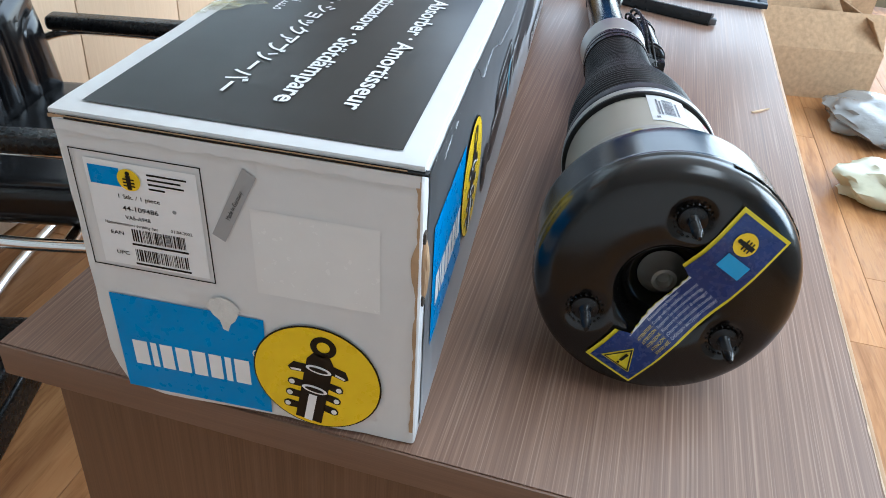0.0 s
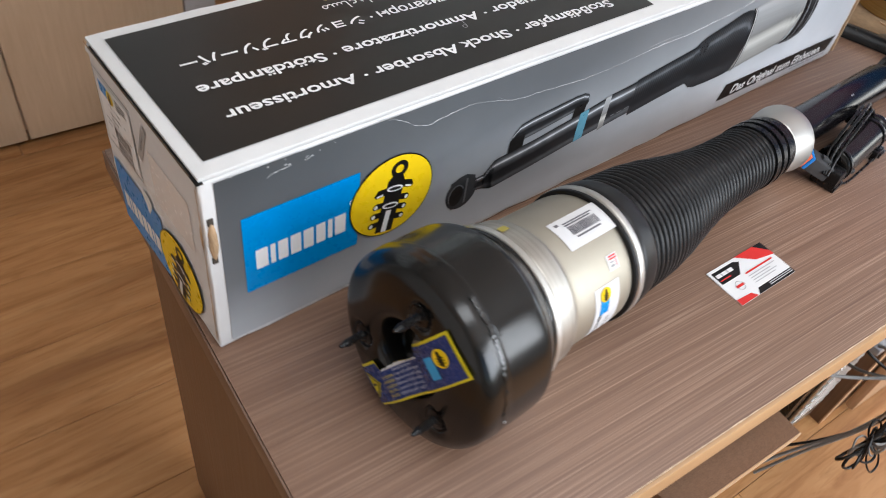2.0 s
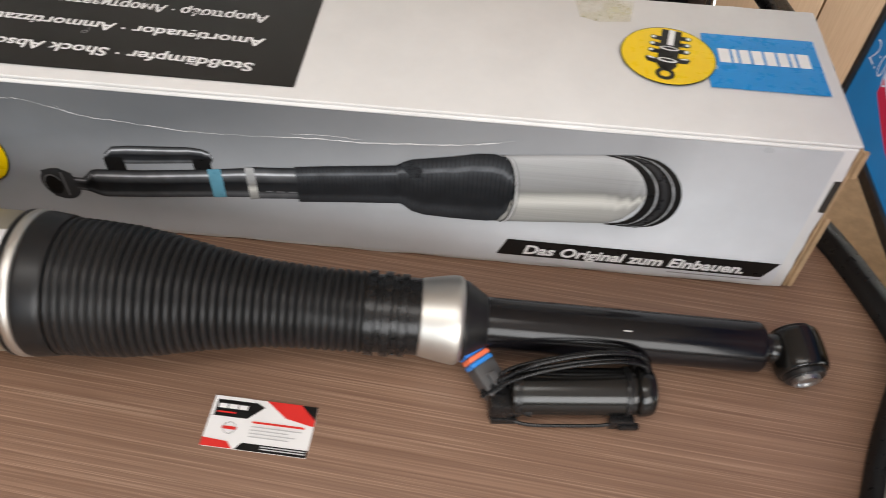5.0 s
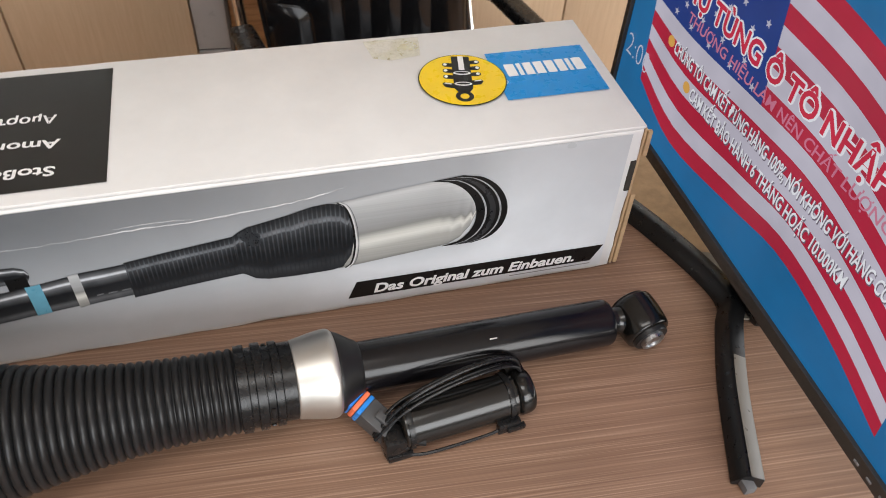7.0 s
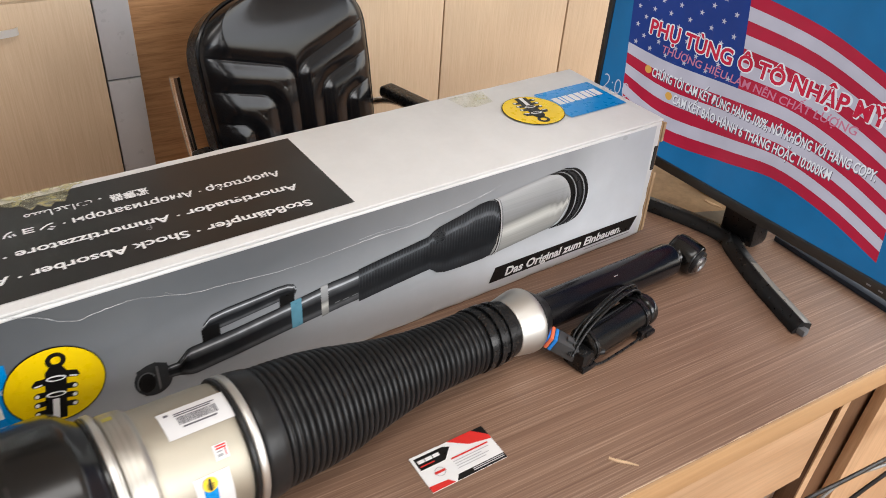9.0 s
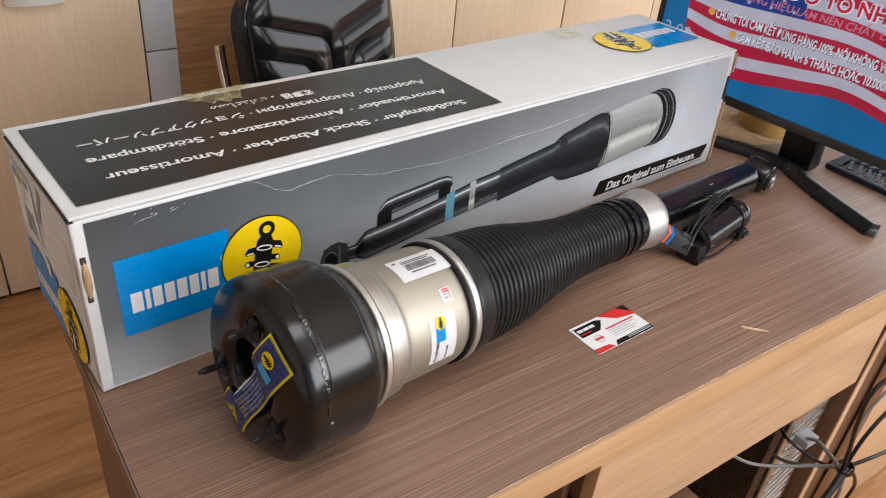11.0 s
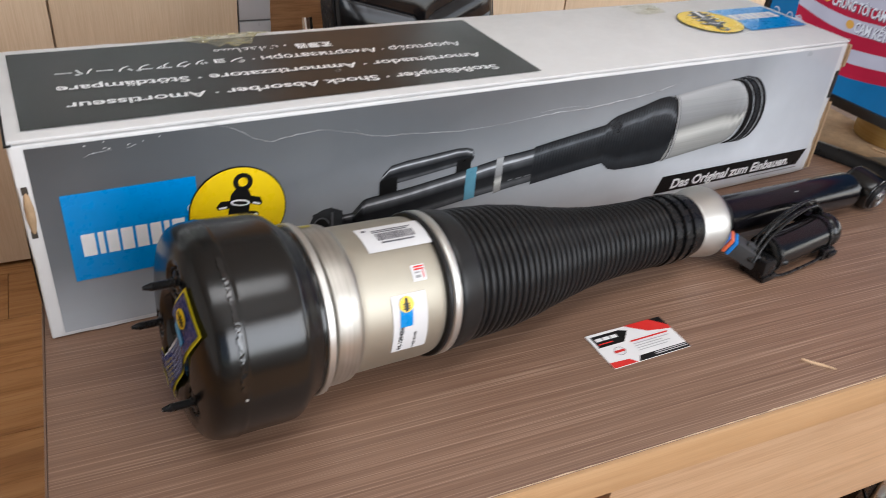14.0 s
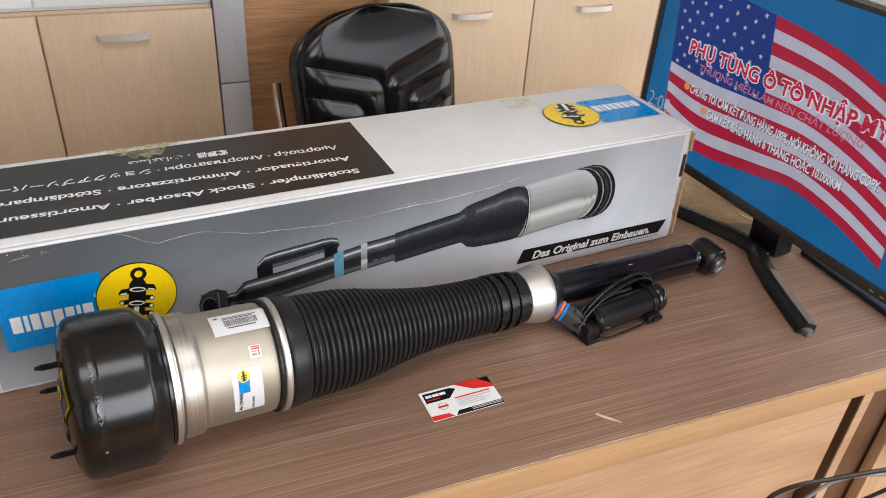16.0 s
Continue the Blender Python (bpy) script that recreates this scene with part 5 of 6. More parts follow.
WORDS = (("", "Einbauanleitung beachten!"), ("ATTENTION:", "Comply with the installation instructions!"), ("ATTENTION:", "Respecter les instructions de montage"), ("ATTENZIONE:", "Rispettare le istruzioni di montaggio!"),
         ("ATENCIÓN:", "¡Observar las instrucciones de montaje!"), ("ВНИМАНИЕ:", "Соблюдать инструкцию по монтажу!"))
for k, (head, body) in enumerate(WORDS):
    for words, s0, w, ink in ((head, 0.0315, 0.0125, WARN_INK), (body, 0.0455, 0.026 if k == 0 else 0.0385, PALE_INK)):
        if words:
            bm = lettering(words, w, Matrix(), s0, 0.0056 - 0.0039 * k, 0.0, 0.0023, 0, 0.012)
            for v in bm.verts:
                v.co = on_cap(v.co.x, v.co.y) - Vector((0.0016, 0, 0))
            part("sticker_line", bm, ink, strut)
bm = bmesh.new()
cap_patch(bm, 0.102, 0.1125, -0.0105, 0.0068, 0.0018, 6, 6)
part("sticker_block", bm, plain("light_blue_ink", (0.05, 0.36, 0.7), 0.35), strut)
bm = bmesh.new()
bm.faces.new([bm.verts.new(on_cap(0.122 + x, 0.003 + y) - Vector((0.0022, 0, 0))) for x, y in disc(0, 0, 0.0075, n=24)])
part("sticker_round", bm, INK_YELLOW, strut)
bm = bmesh.new()
for shape in small_sign(0.0072):
    bm.faces.new([bm.verts.new(on_cap(0.122 + x, 0.003 + y) - Vector((0.0026, 0, 0))) for x, y in shape])
part("round_mark", bm, INK_BLACK, strut)
bm = bmesh.new()
bm.faces.new([bm.verts.new(on_cap(s, t) - Vector((0.0026, 0, 0))) for s, t in ((0.0125, -0.0008), (0.0125, 0.0014), (0.0195, 0.0014), (0.0195, -0.0008))])
bm.faces.new([bm.verts.new(on_cap(s, t) - Vector((0.0026, 0, 0))) for s, t in ((0.0098, -0.0006), (0.0098, 0.0012), (0.0113, 0.0012), (0.0113, -0.0006))])
part("warning_sign", bm, INK_BLACK, strut)
bm = bmesh.new()
bm.faces.new([bm.verts.new(on_cap(s, t) - Vector((0.0018, 0, 0))) for s, t in ((0.0075, -0.0115), (0.0255, 0.0003), (0.0075, 0.012))])
part("warning_triangle", bm, STICKER_YELLOW, strut)
bm = bmesh.new()
tri = lambda k: [(0.0132 + (s - 0.0132) * k, 0.0003 + (t - 0.0003) * k) for s, t in ((0.0075, -0.0115), (0.0255, 0.0003), (0.0075, 0.012))]
for a, b, c, d in zip(tri(0.9), tri(0.9)[1:] + tri(0.9)[:1], tri(0.76)[1:] + tri(0.76)[:1], tri(0.76)):
    bm.faces.new([bm.verts.new(on_cap(*p) - Vector((0.0022, 0, 0))) for p in (a, b, c, d)])
part("triangle_line", bm, INK_BLACK, strut)

# ---- business card, twig, chip ----
c0 = Vector((0.4535, -0.230, 0.7502))
cx = (Vector((0.5465, -0.233, 0.7502)) - c0)
CARD = Matrix.Translation(c0) @ Matrix.Rotation(math.atan2(cx.y, cx.x), 4, "Z")
card = thing("business_card", CARD, "white, red and black business card lying on the desk", "card")
CW, CH = cx.length, 0.0485
bm = bmesh.new()
slab(bm, (0, 0, 0), (CW, CH, 0.0006))
part("card_stock", bm, INK_WHITE, card, smooth=False)


def on_card(name, shapes, mat, off):
    bm = bmesh.new()
    for s in shapes:
        flat(bm, [(x * CW, y * CH) for x, y in s], Matrix(), 0.0006 + off)
    part(name, bm, mat, card, smooth=False)


on_card("black_field", [[(0.0, 0.6), (0.36, 0.6), (0.5, 0.86), (0.35, 1.0), (0.0, 1.0)], [(0.84, 1.0), (1.0, 1.0), (1.0, 0.72)], [(0.32, 0.0), (1.0, 0.0), (1.0, 0.14), (0.38, 0.14)]], INK_BLACK, 0.0002)
on_card("white_field", [[(0.0, 0.93), (0.42, 0.93), (0.35, 1.0), (0.0, 1.0)], [(0.0, 0.93), (0.035, 0.93), (0.035, 0.6), (0.0, 0.6)]], INK_WHITE, 0.0004)
on_card("red_field", [[(0.5, 1.0), (0.84, 1.0), (1.0, 0.72), (1.0, 0.6), (0.72, 0.7)], [(0.0, 0.0), (0.3, 0.0), (0.24, 0.13), (0.0, 0.16)], [(0.06, 0.67), (0.24, 0.67), (0.24, 0.7), (0.06, 0.7)], [(0.42, 0.53), (0.92, 0.53), (0.92, 0.57), (0.42, 0.57)], [(0.15, 0.36), (0.29, 0.36), (0.29, 0.42), (0.15, 0.42)]], INK_RED, 0.0004)
on_card("white_bars", [[(x, 0.76), (x + w, 0.76), (x + w, 0.85), (x, 0.85)] for x, w in ((0.06, 0.085), (0.155, 0.09), (0.255, 0.085))], INK_WHITE, 0.0006)
for x, y, w in ((0.42, 0.45, 0.9), (0.42, 0.385, 0.78), (0.42, 0.32, 0.86), (0.42, 0.255, 0.8), (0.56, 0.045, 0.98), (0.56, 0.09, 0.98)):
    on_card("grey_bar", [rect(x, y, w, y + 0.022)], INK_PALE, 0.0006)
bm = bmesh.new()
annulus(bm, 0.22 * CW, 0.39 * CH, 0.0052, 0.0058, Matrix(), 0.001, 20)
part("badge_ring", bm, INK_GREY, card, smooth=False)

WOOD_CHIP = plain("pale_wood_chip", (0.62, 0.44, 0.27), 0.7, vary=0.15, scale=90, bump=0.2)
for name, a, b, w, label in (("wood_splinter", (0.638, -0.2925), (0.659, -0.3165), 0.0022, "thin pale wood splinter on the desk"), ("wood_chip", (1.155, 0.008), (1.161, -0.022), 0.0035, "flat pale wood chip on the cardboard")):
    a, b = [Vector((*p, 0.7561 if name == "wood_chip" else 0.7503)) for p in (a, b)]
    t = thing(name, Matrix.Translation(a) @ Matrix.Rotation(math.atan2((b - a).y, (b - a).x), 4, "Z"), label, "splinter")
    L = (b - a).length
    bm = bmesh.new()
    extrude_outline(bm, [(0, -w * 0.3), (L * 0.3, -w), (L * 0.62, -w * 0.5), (L, -w * 0.15), (L * 0.96, w * 0.25), (L * 0.6, w * 0.7), (L * 0.25, w * 0.55), (0, w * 0.9)], 0.0, 0.0014)
    part("chip", bm, WOOD_CHIP, t)

# ---- monitor ----
monitor = thing("monitor", pose(1.06, -0.095, 0.75), "black flat monitor showing a waving striped flag, on a V-shaped foot", "monitor")
BEZEL = plain("dark_grey_bezel", (0.034, 0.031, 0.028), 0.42, vary=0.1)
FOOT = plain("black_foot", (0.008, 0.008, 0.0085), 0.34, vary=0.1, gloss=0.32)
# local: x away from the viewer, y to the viewer's left, z up from the desk
ML, MR, MB, MT = 0.302, -0.312, 0.078, 0.421
bm = bmesh.new()
slab(bm, (0.003, MR, MB), (0.022, ML, MT), 0.003)
slab(bm, (0.02, MR * 0.7, MB + 0.05), (0.05, ML * 0.7, MT - 0.05), 0.012)
part("shell", bm, BEZEL, monitor)
bm = bmesh.new()
for lo, hi in (((-0.003, MR, MB), (0.0035, ML, 0.0925)), ((-0.003, MR, MT - 0.007), (0.0035, ML, MT)), ((-0.003, MR, 0.0925), (0.0035, MR + 0.008, MT - 0.007)), ((-0.003, ML - 0.008, 0.0925), (0.0035, ML, MT - 0.007))):
    slab(bm, lo, hi, 0.001)
part("bezel", bm, BEZEL, monitor)
for k in range(5):
    bm = bmesh.new()
    slab(bm, (-0.0042, MR + 0.03 + 0.016 * k, 0.0835), (-0.003, MR + 0.036 + 0.016 * k, 0.0855), 0.0004)
    part("button_mark", bm, plain("grey_mark", (0.22, 0.22, 0.23), 0.5), monitor)
SCREEN_AT = Matrix(((0, 0, -1, 0.0015), (-1, 0, 0, 0.293), (0, 1, 0, 0.092), (0, 0, 0, 1)))
LIT = 0.66


def lit(name, colour, low=0.85, high=1.1):
    m = Mat(name, (0.008, 0.008, 0.008), 0.3).set("Specular IOR Level", 0.2)
    f = m.noise(9, 3)
    m.set("Emission Color", m.ramp(f, (0.3, tuple(c * low for c in colour)), (0.7, tuple(min(1, c * high) for c in colour))))
    m.set("Emission Strength", LIT)
    return m.m


L_BLUE, L_NAVY, L_RED, L_PALE = lit("lit_blue", (0.012, 0.15, 0.36)), lit("lit_navy", (0.013, 0.045, 0.24)), lit("lit_red", (0.47, 0.016, 0.05)), lit("lit_pale", (0.56, 0.53, 0.62))
L_WHITE, L_LETTER, L_PINK, L_DARK, L_GOLD = lit("lit_white", (0.85, 0.86, 0.9)), lit("lit_letter_red", (0.62, 0.02, 0.06)), lit("lit_pink", (0.62, 0.2, 0.3)), lit("lit_grey", (0.16, 0.13, 0.17)), lit("lit_gold", (0.75, 0.4, 0.09))
SW, SH = 0.589, 0.322
bm = bmesh.new()
flat(bm, rect(0, 0, SW, SH), SCREEN_AT, 0)
part("screen", bm, L_BLUE, monitor, "lit blue screen", smooth=False)


def on_screen(name, bm, mat):
    return part(name, bm, mat, monitor, smooth=False)


def curve_at(table, p):
    """A smooth curve through rows of (p, x, y)."""
    pts = smooth_path(table, 12)
    for a, b in zip(pts, pts[1:]):
        if p <= b.x:
            t = (p - a.x) / max(b.x - a.x, 1e-6)
            return a.y + (b.y - a.y) * t, a.z + (b.z - a.z) * t
    return table[-1][1:]


FLAG_TOP = [(0, 0.03, 0.262), (0.2, 0.11, 0.283), (0.43, 0.226, 0.278), (0.65, 0.336, 0.266), (0.85, 0.42, 0.243), (1, 0.478, 0.222)]
FLAG_LOW = [(0, 0.052, 0.052), (0.2, 0.14, 0.028), (0.43, 0.265, 0.046), (0.62, 0.34, 0.058), (0.82, 0.425, 0.046), (1, 0.503, 0.022)]


def flag(p, q):
    (xa, ya), (xb, yb) = curve_at(FLAG_TOP, p), curve_at(FLAG_LOW, p)
    return xa + (xb - xa) * q, ya + (yb - ya) * q


def flag_patch(bm, p0, p1, q0, q1, off, n=20):
    for k in range(n):
        a, b = p0 + (p1 - p0) * k / n, p0 + (p1 - p0) * (k + 1) / n
        flat(bm, [flag(a, q1), flag(b, q1), flag(b, q0), flag(a, q0)], SCREEN_AT, off)


for name, odd, mat in (("red_stripes", 0, L_RED), ("pale_stripes", 1, L_PALE)):
    bm = bmesh.new()
    for k in range(odd, 13, 2):
        flag_patch(bm, 0, 1, k / 13, (k + 1) / 13, 0.0003)
    on_screen(name, bm, mat)
bm = bmesh.new()
flag_patch(bm, 0, 0.43, 0, 7 / 13, 0.0006)
on_screen("navy_field", bm, L_NAVY)
bm = bmesh.new()
for row in range(9):
    for col in range(6 if row % 2 == 0 else 5):
        x, y = flag(0.43 * (col + (0.5 if row % 2 == 0 else 1.0)) / 6, 7 / 13 * (row + 0.5) / 9)
        flat(bm, [(x + (0.0045 if k % 2 == 0 else 0.0018) * math.sin(k * math.pi / 5), y + (0.0045 if k % 2 == 0 else 0.0018) * math.cos(k * math.pi / 5)) for k in range(10)], SCREEN_AT, 0.0009)
on_screen("stars", bm, L_PALE)


def screen_words(name, body, x, y, w, h, mat, off, bold=0.0, rise=0.0, shear=0.0):
    on_screen(name, lettering(body, w, SCREEN_AT @ Matrix.Translation((x, y, 0)) @ Matrix.Rotation(radians(rise), 4, "Z"), 0, 0, off, h, shear, bold), mat)


glow = bmesh.new()  # pale rim round the title's letters
for k in range(12):
    a = 2 * math.pi * k / 12
    rim = lettering("PHỤ TÙNG Ô TÔ NHẬP MỸ", 0.371, SCREEN_AT @ Matrix.Translation((0.0785 + 0.0026 * math.cos(a), 0.1755 + 0.0026 * math.sin(a), 0)) @ Matrix.Rotation(radians(1.0), 4, "Z"), 0, 0, 0.0011 + 0.00002 * k, 0.022)
    me = bpy.data.meshes.new("rim")
    rim.to_mesh(me)
    rim.free()
    glow.from_mesh(me)
    bpy.data.meshes.remove(me)
on_screen("title_glow", glow, L_WHITE)
screen_words("title", "PHỤ TÙNG Ô TÔ NHẬP MỸ", 0.0785, 0.1755, 0.371, 0.022, L_LETTER, 0.0016, 0.03, 1.0)
screen_words("subtitle", "THƯƠNG HIỆU LÀM NÊN CHẤT LƯỢNG", 0.108, 0.1555, 0.312, 0.0115, L_PINK, 0.0012, 0.012, 0.8, 0.1)
for k, (body, x, y, w) in enumerate((("CHÚNG TÔI CAM KẾT ĐÚNG HÀNG 100%, NÓI KHÔNG VỚI HÀNG COPY.", 0.1, 0.116, 0.362), ("CAM KẾT BẢO HÀNH 6 THÁNG HOẶC 10.000KM", 0.148, 0.0915, 0.262))):
    screen_words("line_shadow", body, x + 0.0009, y - 0.0009, w, 0.0142, L_DARK, 0.0012, 0.034, 0.3)
    screen_words("screen_line", body, x, y, w, 0.0142, L_WHITE, 0.0015, 0.016, 0.3)
    bm = bmesh.new()
    flat(bm, disc(x - 0.009, y + 0.007, 0.0065, 0.006, 20), SCREEN_AT, 0.0012)
    on_screen("bullet", bm, L_GOLD)
screen_words("clock", "2:00", 0.009, 0.062, 0.054, 0.027, L_PALE, 0.0018, -0.02)
bm = bmesh.new()
annulus(bm, 0.532, 0.034, 0.0022, 0.0032, SCREEN_AT, 0.0006, 16)
on_screen("tray_icon", bm, L_PALE)
# foot: two arms bent back to a hub, and a neck
bm = bmesh.new()


SECTION = ((-0.5, 0.0), (0.5, 0.0), (0.5, 0.2), (0.16, 0.96), (0.08, 1.0), (0.0, 0.99), (-0.46, 0.82), (-0.5, 0.76))


def arm_rings(pts, w, h):
    """Places of the arm's ridged section along its way."""
    for i, p in enumerate(pts):
        d = (pts[min(i + 1, len(pts) - 1)] - pts[max(i - 1, 0)]).normalized()
        yield p, Vector((-d.y, d.x, 0)) * w, h


FOOT_WAY = smooth_path([(-0.053, -0.181, 0.001), (-0.016, -0.088, 0.001), (0.018, -0.02, 0.001), (0.036, 0.012, 0.001), (0.03, 0.06, 0.001), (0.002, 0.14, 0.001), (-0.03, 0.21, 0.001)], 5)
rings = [[bm.verts.new(p + s * a + Vector((0, 0, b * h))) for a, b in SECTION] for p, s, h in arm_rings(FOOT_WAY, 0.026, 0.0165)]
for a, b in zip(rings, rings[1:]):
    for k in range(len(SECTION)):
        bm.faces.new((a[k], a[(k + 1) % len(SECTION)], b[(k + 1) % len(SECTION)], b[k]))
bm.faces.new(rings[0][::-1]), bm.faces.new(rings[-1])
bmesh.ops.recalc_face_normals(bm, faces=bm.faces)
part("foot", bm, FOOT, monitor, "black V-shaped foot")
bm = bmesh.new()  # the front arm's smooth facet, its glancing sheen painted as lighter grey
rows = [[bm.verts.new(p + s * a + Vector((0, 0, b * h + 0.0009))) for a, b in ((0.0, 0.99), (-0.46, 0.82), (-0.5, 0.76))] for p, s, h in list(arm_rings(FOOT_WAY, 0.026, 0.0165))[:8]]
for a, b in zip(rows, rows[1:]):
    for k in (0, 1):
        bm.faces.new((a[k], a[k + 1], b[k + 1], b[k]))
bmesh.ops.recalc_face_normals(bm, faces=bm.faces)
part("foot_facet", bm, plain("facet_sheen_grey", (0.105, 0.094, 0.078), 0.3, vary=0.04, scale=20, rough_vary=0.03), monitor, "smooth facet, its glancing sheen put in as lighter grey")
bm = bmesh.new()
extrude_outline(bm, [(0.034, -0.012), (0.075, -0.02), (0.12, 0.03), (0.115, 0.055), (0.06, 0.078), (0.028, 0.09), (0.03, 0.055)], 0.0062, 0.0095)
part("hub_plate", bm, plain("grey_foot_plate", (0.17, 0.15, 0.12), 0.4), monitor)
bm = bmesh.new()
slab(bm, (0.045, -0.026, 0.004), (0.085, 0.034, 0.2), 0.008, m=Matrix.Translation((0.0, 0, 0)) @ Matrix(((1, 0, -0.1, 0), (0, 1, 0, 0), (0, 0, 1, 0), (0, 0, 0, 1))))
part("neck", bm, FOOT, monitor)
bm = bmesh.new()
slab(bm, (-0.0595, -0.1895, 0.001), (-0.0485, -0.176, 0.011), 0.002)
part("foot_tip", bm, plain("grey_rubber", (0.12, 0.12, 0.125), 0.6), monitor)

# ---- cabinets ----
def cabinet(x, w, doors, label):
    """A low cupboard with doors, a white framed glass upper, its front on the room's y = 0."""
    c = thing("cabinet", ROOM @ Matrix.Translation((x, 0, 0)), label, "cabinet", "cabinets along the wall")
    bm = bmesh.new()
    slab(bm, (0.002, 0.02, 0.03), (w - 0.002, 0.42, 0.815), 0.001)
    part("carcass", bm, CABINET, c)
    bm = bmesh.new()
    slab(bm, (0.02, 0.05, 0.0), (w - 0.02, 0.4, 0.03))
    part("plinth", bm, DESK_SIDE, c)
    dw = w / doors
    for k in range(doors):
        bm = bmesh.new()
        slab(bm, (k * dw + 0.0025, 0.0, 0.015), ((k + 1) * dw - 0.0025, 0.018, 0.808), 0.0015)
        d = part("door", bm, CABINET, c)
        bm = bmesh.new()
        m = k * dw + dw * (0.5 if doors == 1 else (0.56 if k % 2 == 0 else 0.46))
        pts = [(m - 0.062, 0.0, 0.752), (m - 0.058, -0.016, 0.752), (m - 0.03, -0.025, 0.752), (m, -0.027, 0.752), (m + 0.03, -0.025, 0.752), (m + 0.058, -0.016, 0.752), (m + 0.062, 0.0, 0.752)]
        rows = []
        for p in smooth_path(pts, 4):
            rows.append([bm.verts.new(p + Vector((0, a, b))) for a, b in ((0, -0.008), (0, 0.008), (0.004, 0.008), (0.004, -0.008))])
        for a, b in zip(rows, rows[1:]):
            for j in range(4):
                bm.faces.new((a[j], a[(j + 1) % 4], b[(j + 1) % 4], b[j]))
        bmesh.ops.recalc_face_normals(bm, faces=bm.faces)
        part("handle", bm, NICKEL, d, "curved brushed nickel handle")
        bm = bmesh.new()
        f = 0.035
        x0, x1, z0, z1 = k * dw + 0.003, (k + 1) * dw - 0.003, 0.83, 1.95
        for lo, hi in (((x0, 0.0, z0), (x1, 0.02, z0 + f)), ((x0, 0.0, z1 - f), (x1, 0.02, z1)), ((x0, 0.0, z0 + f), (x0 + f, 0.02, z1 - f)), ((x1 - f, 0.0, z0 + f), (x1, 0.02, z1 - f))):
            slab(bm, lo, hi, 0.001)
        g = part("glass_door", bm, WHITE_FRAME, c, "white framed glass door")
        bm = bmesh.new()
        slab(bm, (x0 + f, 0.008, z0 + f), (x1 - f, 0.012, z1 - f))
        pane = part("pane", bm, GLASS, g)
        pane.visible_shadow = False
    for name, lo, hi in (("shelf", (0.002, 0.025, 0.816), (w - 0.002, 0.42, 0.83)), ("top_panel", (0.002, 0.025, 1.95), (w - 0.002, 0.42, 1.97)), ("side_panel", (0.002, 0.025, 0.83), (0.018, 0.42, 1.95)), ("side_panel", (w - 0.018, 0.025, 0.83), (w - 0.002, 0.42, 1.95)), ("back_panel", (0.018, 0.4, 0.83), (w - 0.018, 0.42, 1.95)), ("shelf", (0.018, 0.04, 1.38), (w - 0.018, 0.4, 1.398))):
        bm = bmesh.new()
        slab(bm, lo, hi)
        part(name, bm, WHITE_FRAME, c)
    return c


LOW = "pale maple office cabinet with nickel handles and white framed glass uppers"
cabinet(-1.14, 0.83, 2, LOW)
cabinet(-0.307, 0.825, 2, LOW)
cabinet(0.995, 0.935, 2, LOW)
cabinet(1.932, 0.935, 2, LOW)
# tiled pillar and wooden door between the cabinets
bm = bmesh.new()
slab(bm, (0.5195, 0.012, 0.0), (0.598, 0.45, TOP))
pillar = structure("pillar", bm, plain("grout", (0.2, 0.2, 0.2), 0.8), "grey tiled pillar between cabinet and wooden panel", "pillar")
for k in range(9):
    bm = bmesh.new()
    slab(bm, (0.5200, 0.004, 0.004 + k * 0.3), (0.597, 0.0118, 0.299 + k * 0.3), 0.0015)
    part("tile", bm, TILE, pillar)
bm = bmesh.new()
slab(bm, (0.6, 0.1, 0.0), (0.992, 0.14, 2.2), 0.002)
structure("door_1", bm, DOOR_WOOD, "reddish brown wooden door panel", "door")

# ---- chair ----
chair = thing("office_chair", pose(0.945, 0.87, 0, 0, 0, 12), "black leather office chair with stitched back and chrome frame", "chair")
LEATHER = plain("black_leather", (0.0055, 0.0058, 0.0068), 0.2, vary=0.15, scale=8, rough_vary=0.03, gloss=0.4)
RECLINE = Matrix.Translation((0, 0.165, 0.38)) @ Matrix.Rotation(radians(-12), 4, "X")


BACK_H, BACK_W = 0.456, 0.243


def back_half(v):
    """Half the back's width at v in 0..1: straight sides under a broad arch."""
    t = max(0.0, (v - 0.68) / 0.32)
    return BACK_W * (0.955 + 0.045 * min(1, v * 2)) * max(0.0, 1 - t ** 2.6) ** 0.46


def groove(u, v):
    """Depth of the nested stitched lines at u in -1..1, v in 0..1: they fall towards the middle and turn down there."""
    depth, a = 0.0, abs(u)
    for c, h, rho in ((0.012, 0.585, 0.036), (0.29, 0.465, 0.034), (0.6, 0.35, 0.03)):
        X, Y = (a - c) * BACK_W, (h + 0.17 * (a - c) - v) * BACK_H
        if X < rho and Y < rho and X + Y > -0.05:
            d = abs(math.hypot(X - rho, Y - rho) - rho)
        else:
            d = abs(min(X, Y))
        depth = max(depth, 0.8 * math.exp(-(d / 0.0065) ** 2), 0.6 * math.exp(-(d / 0.02) ** 2))
    return depth


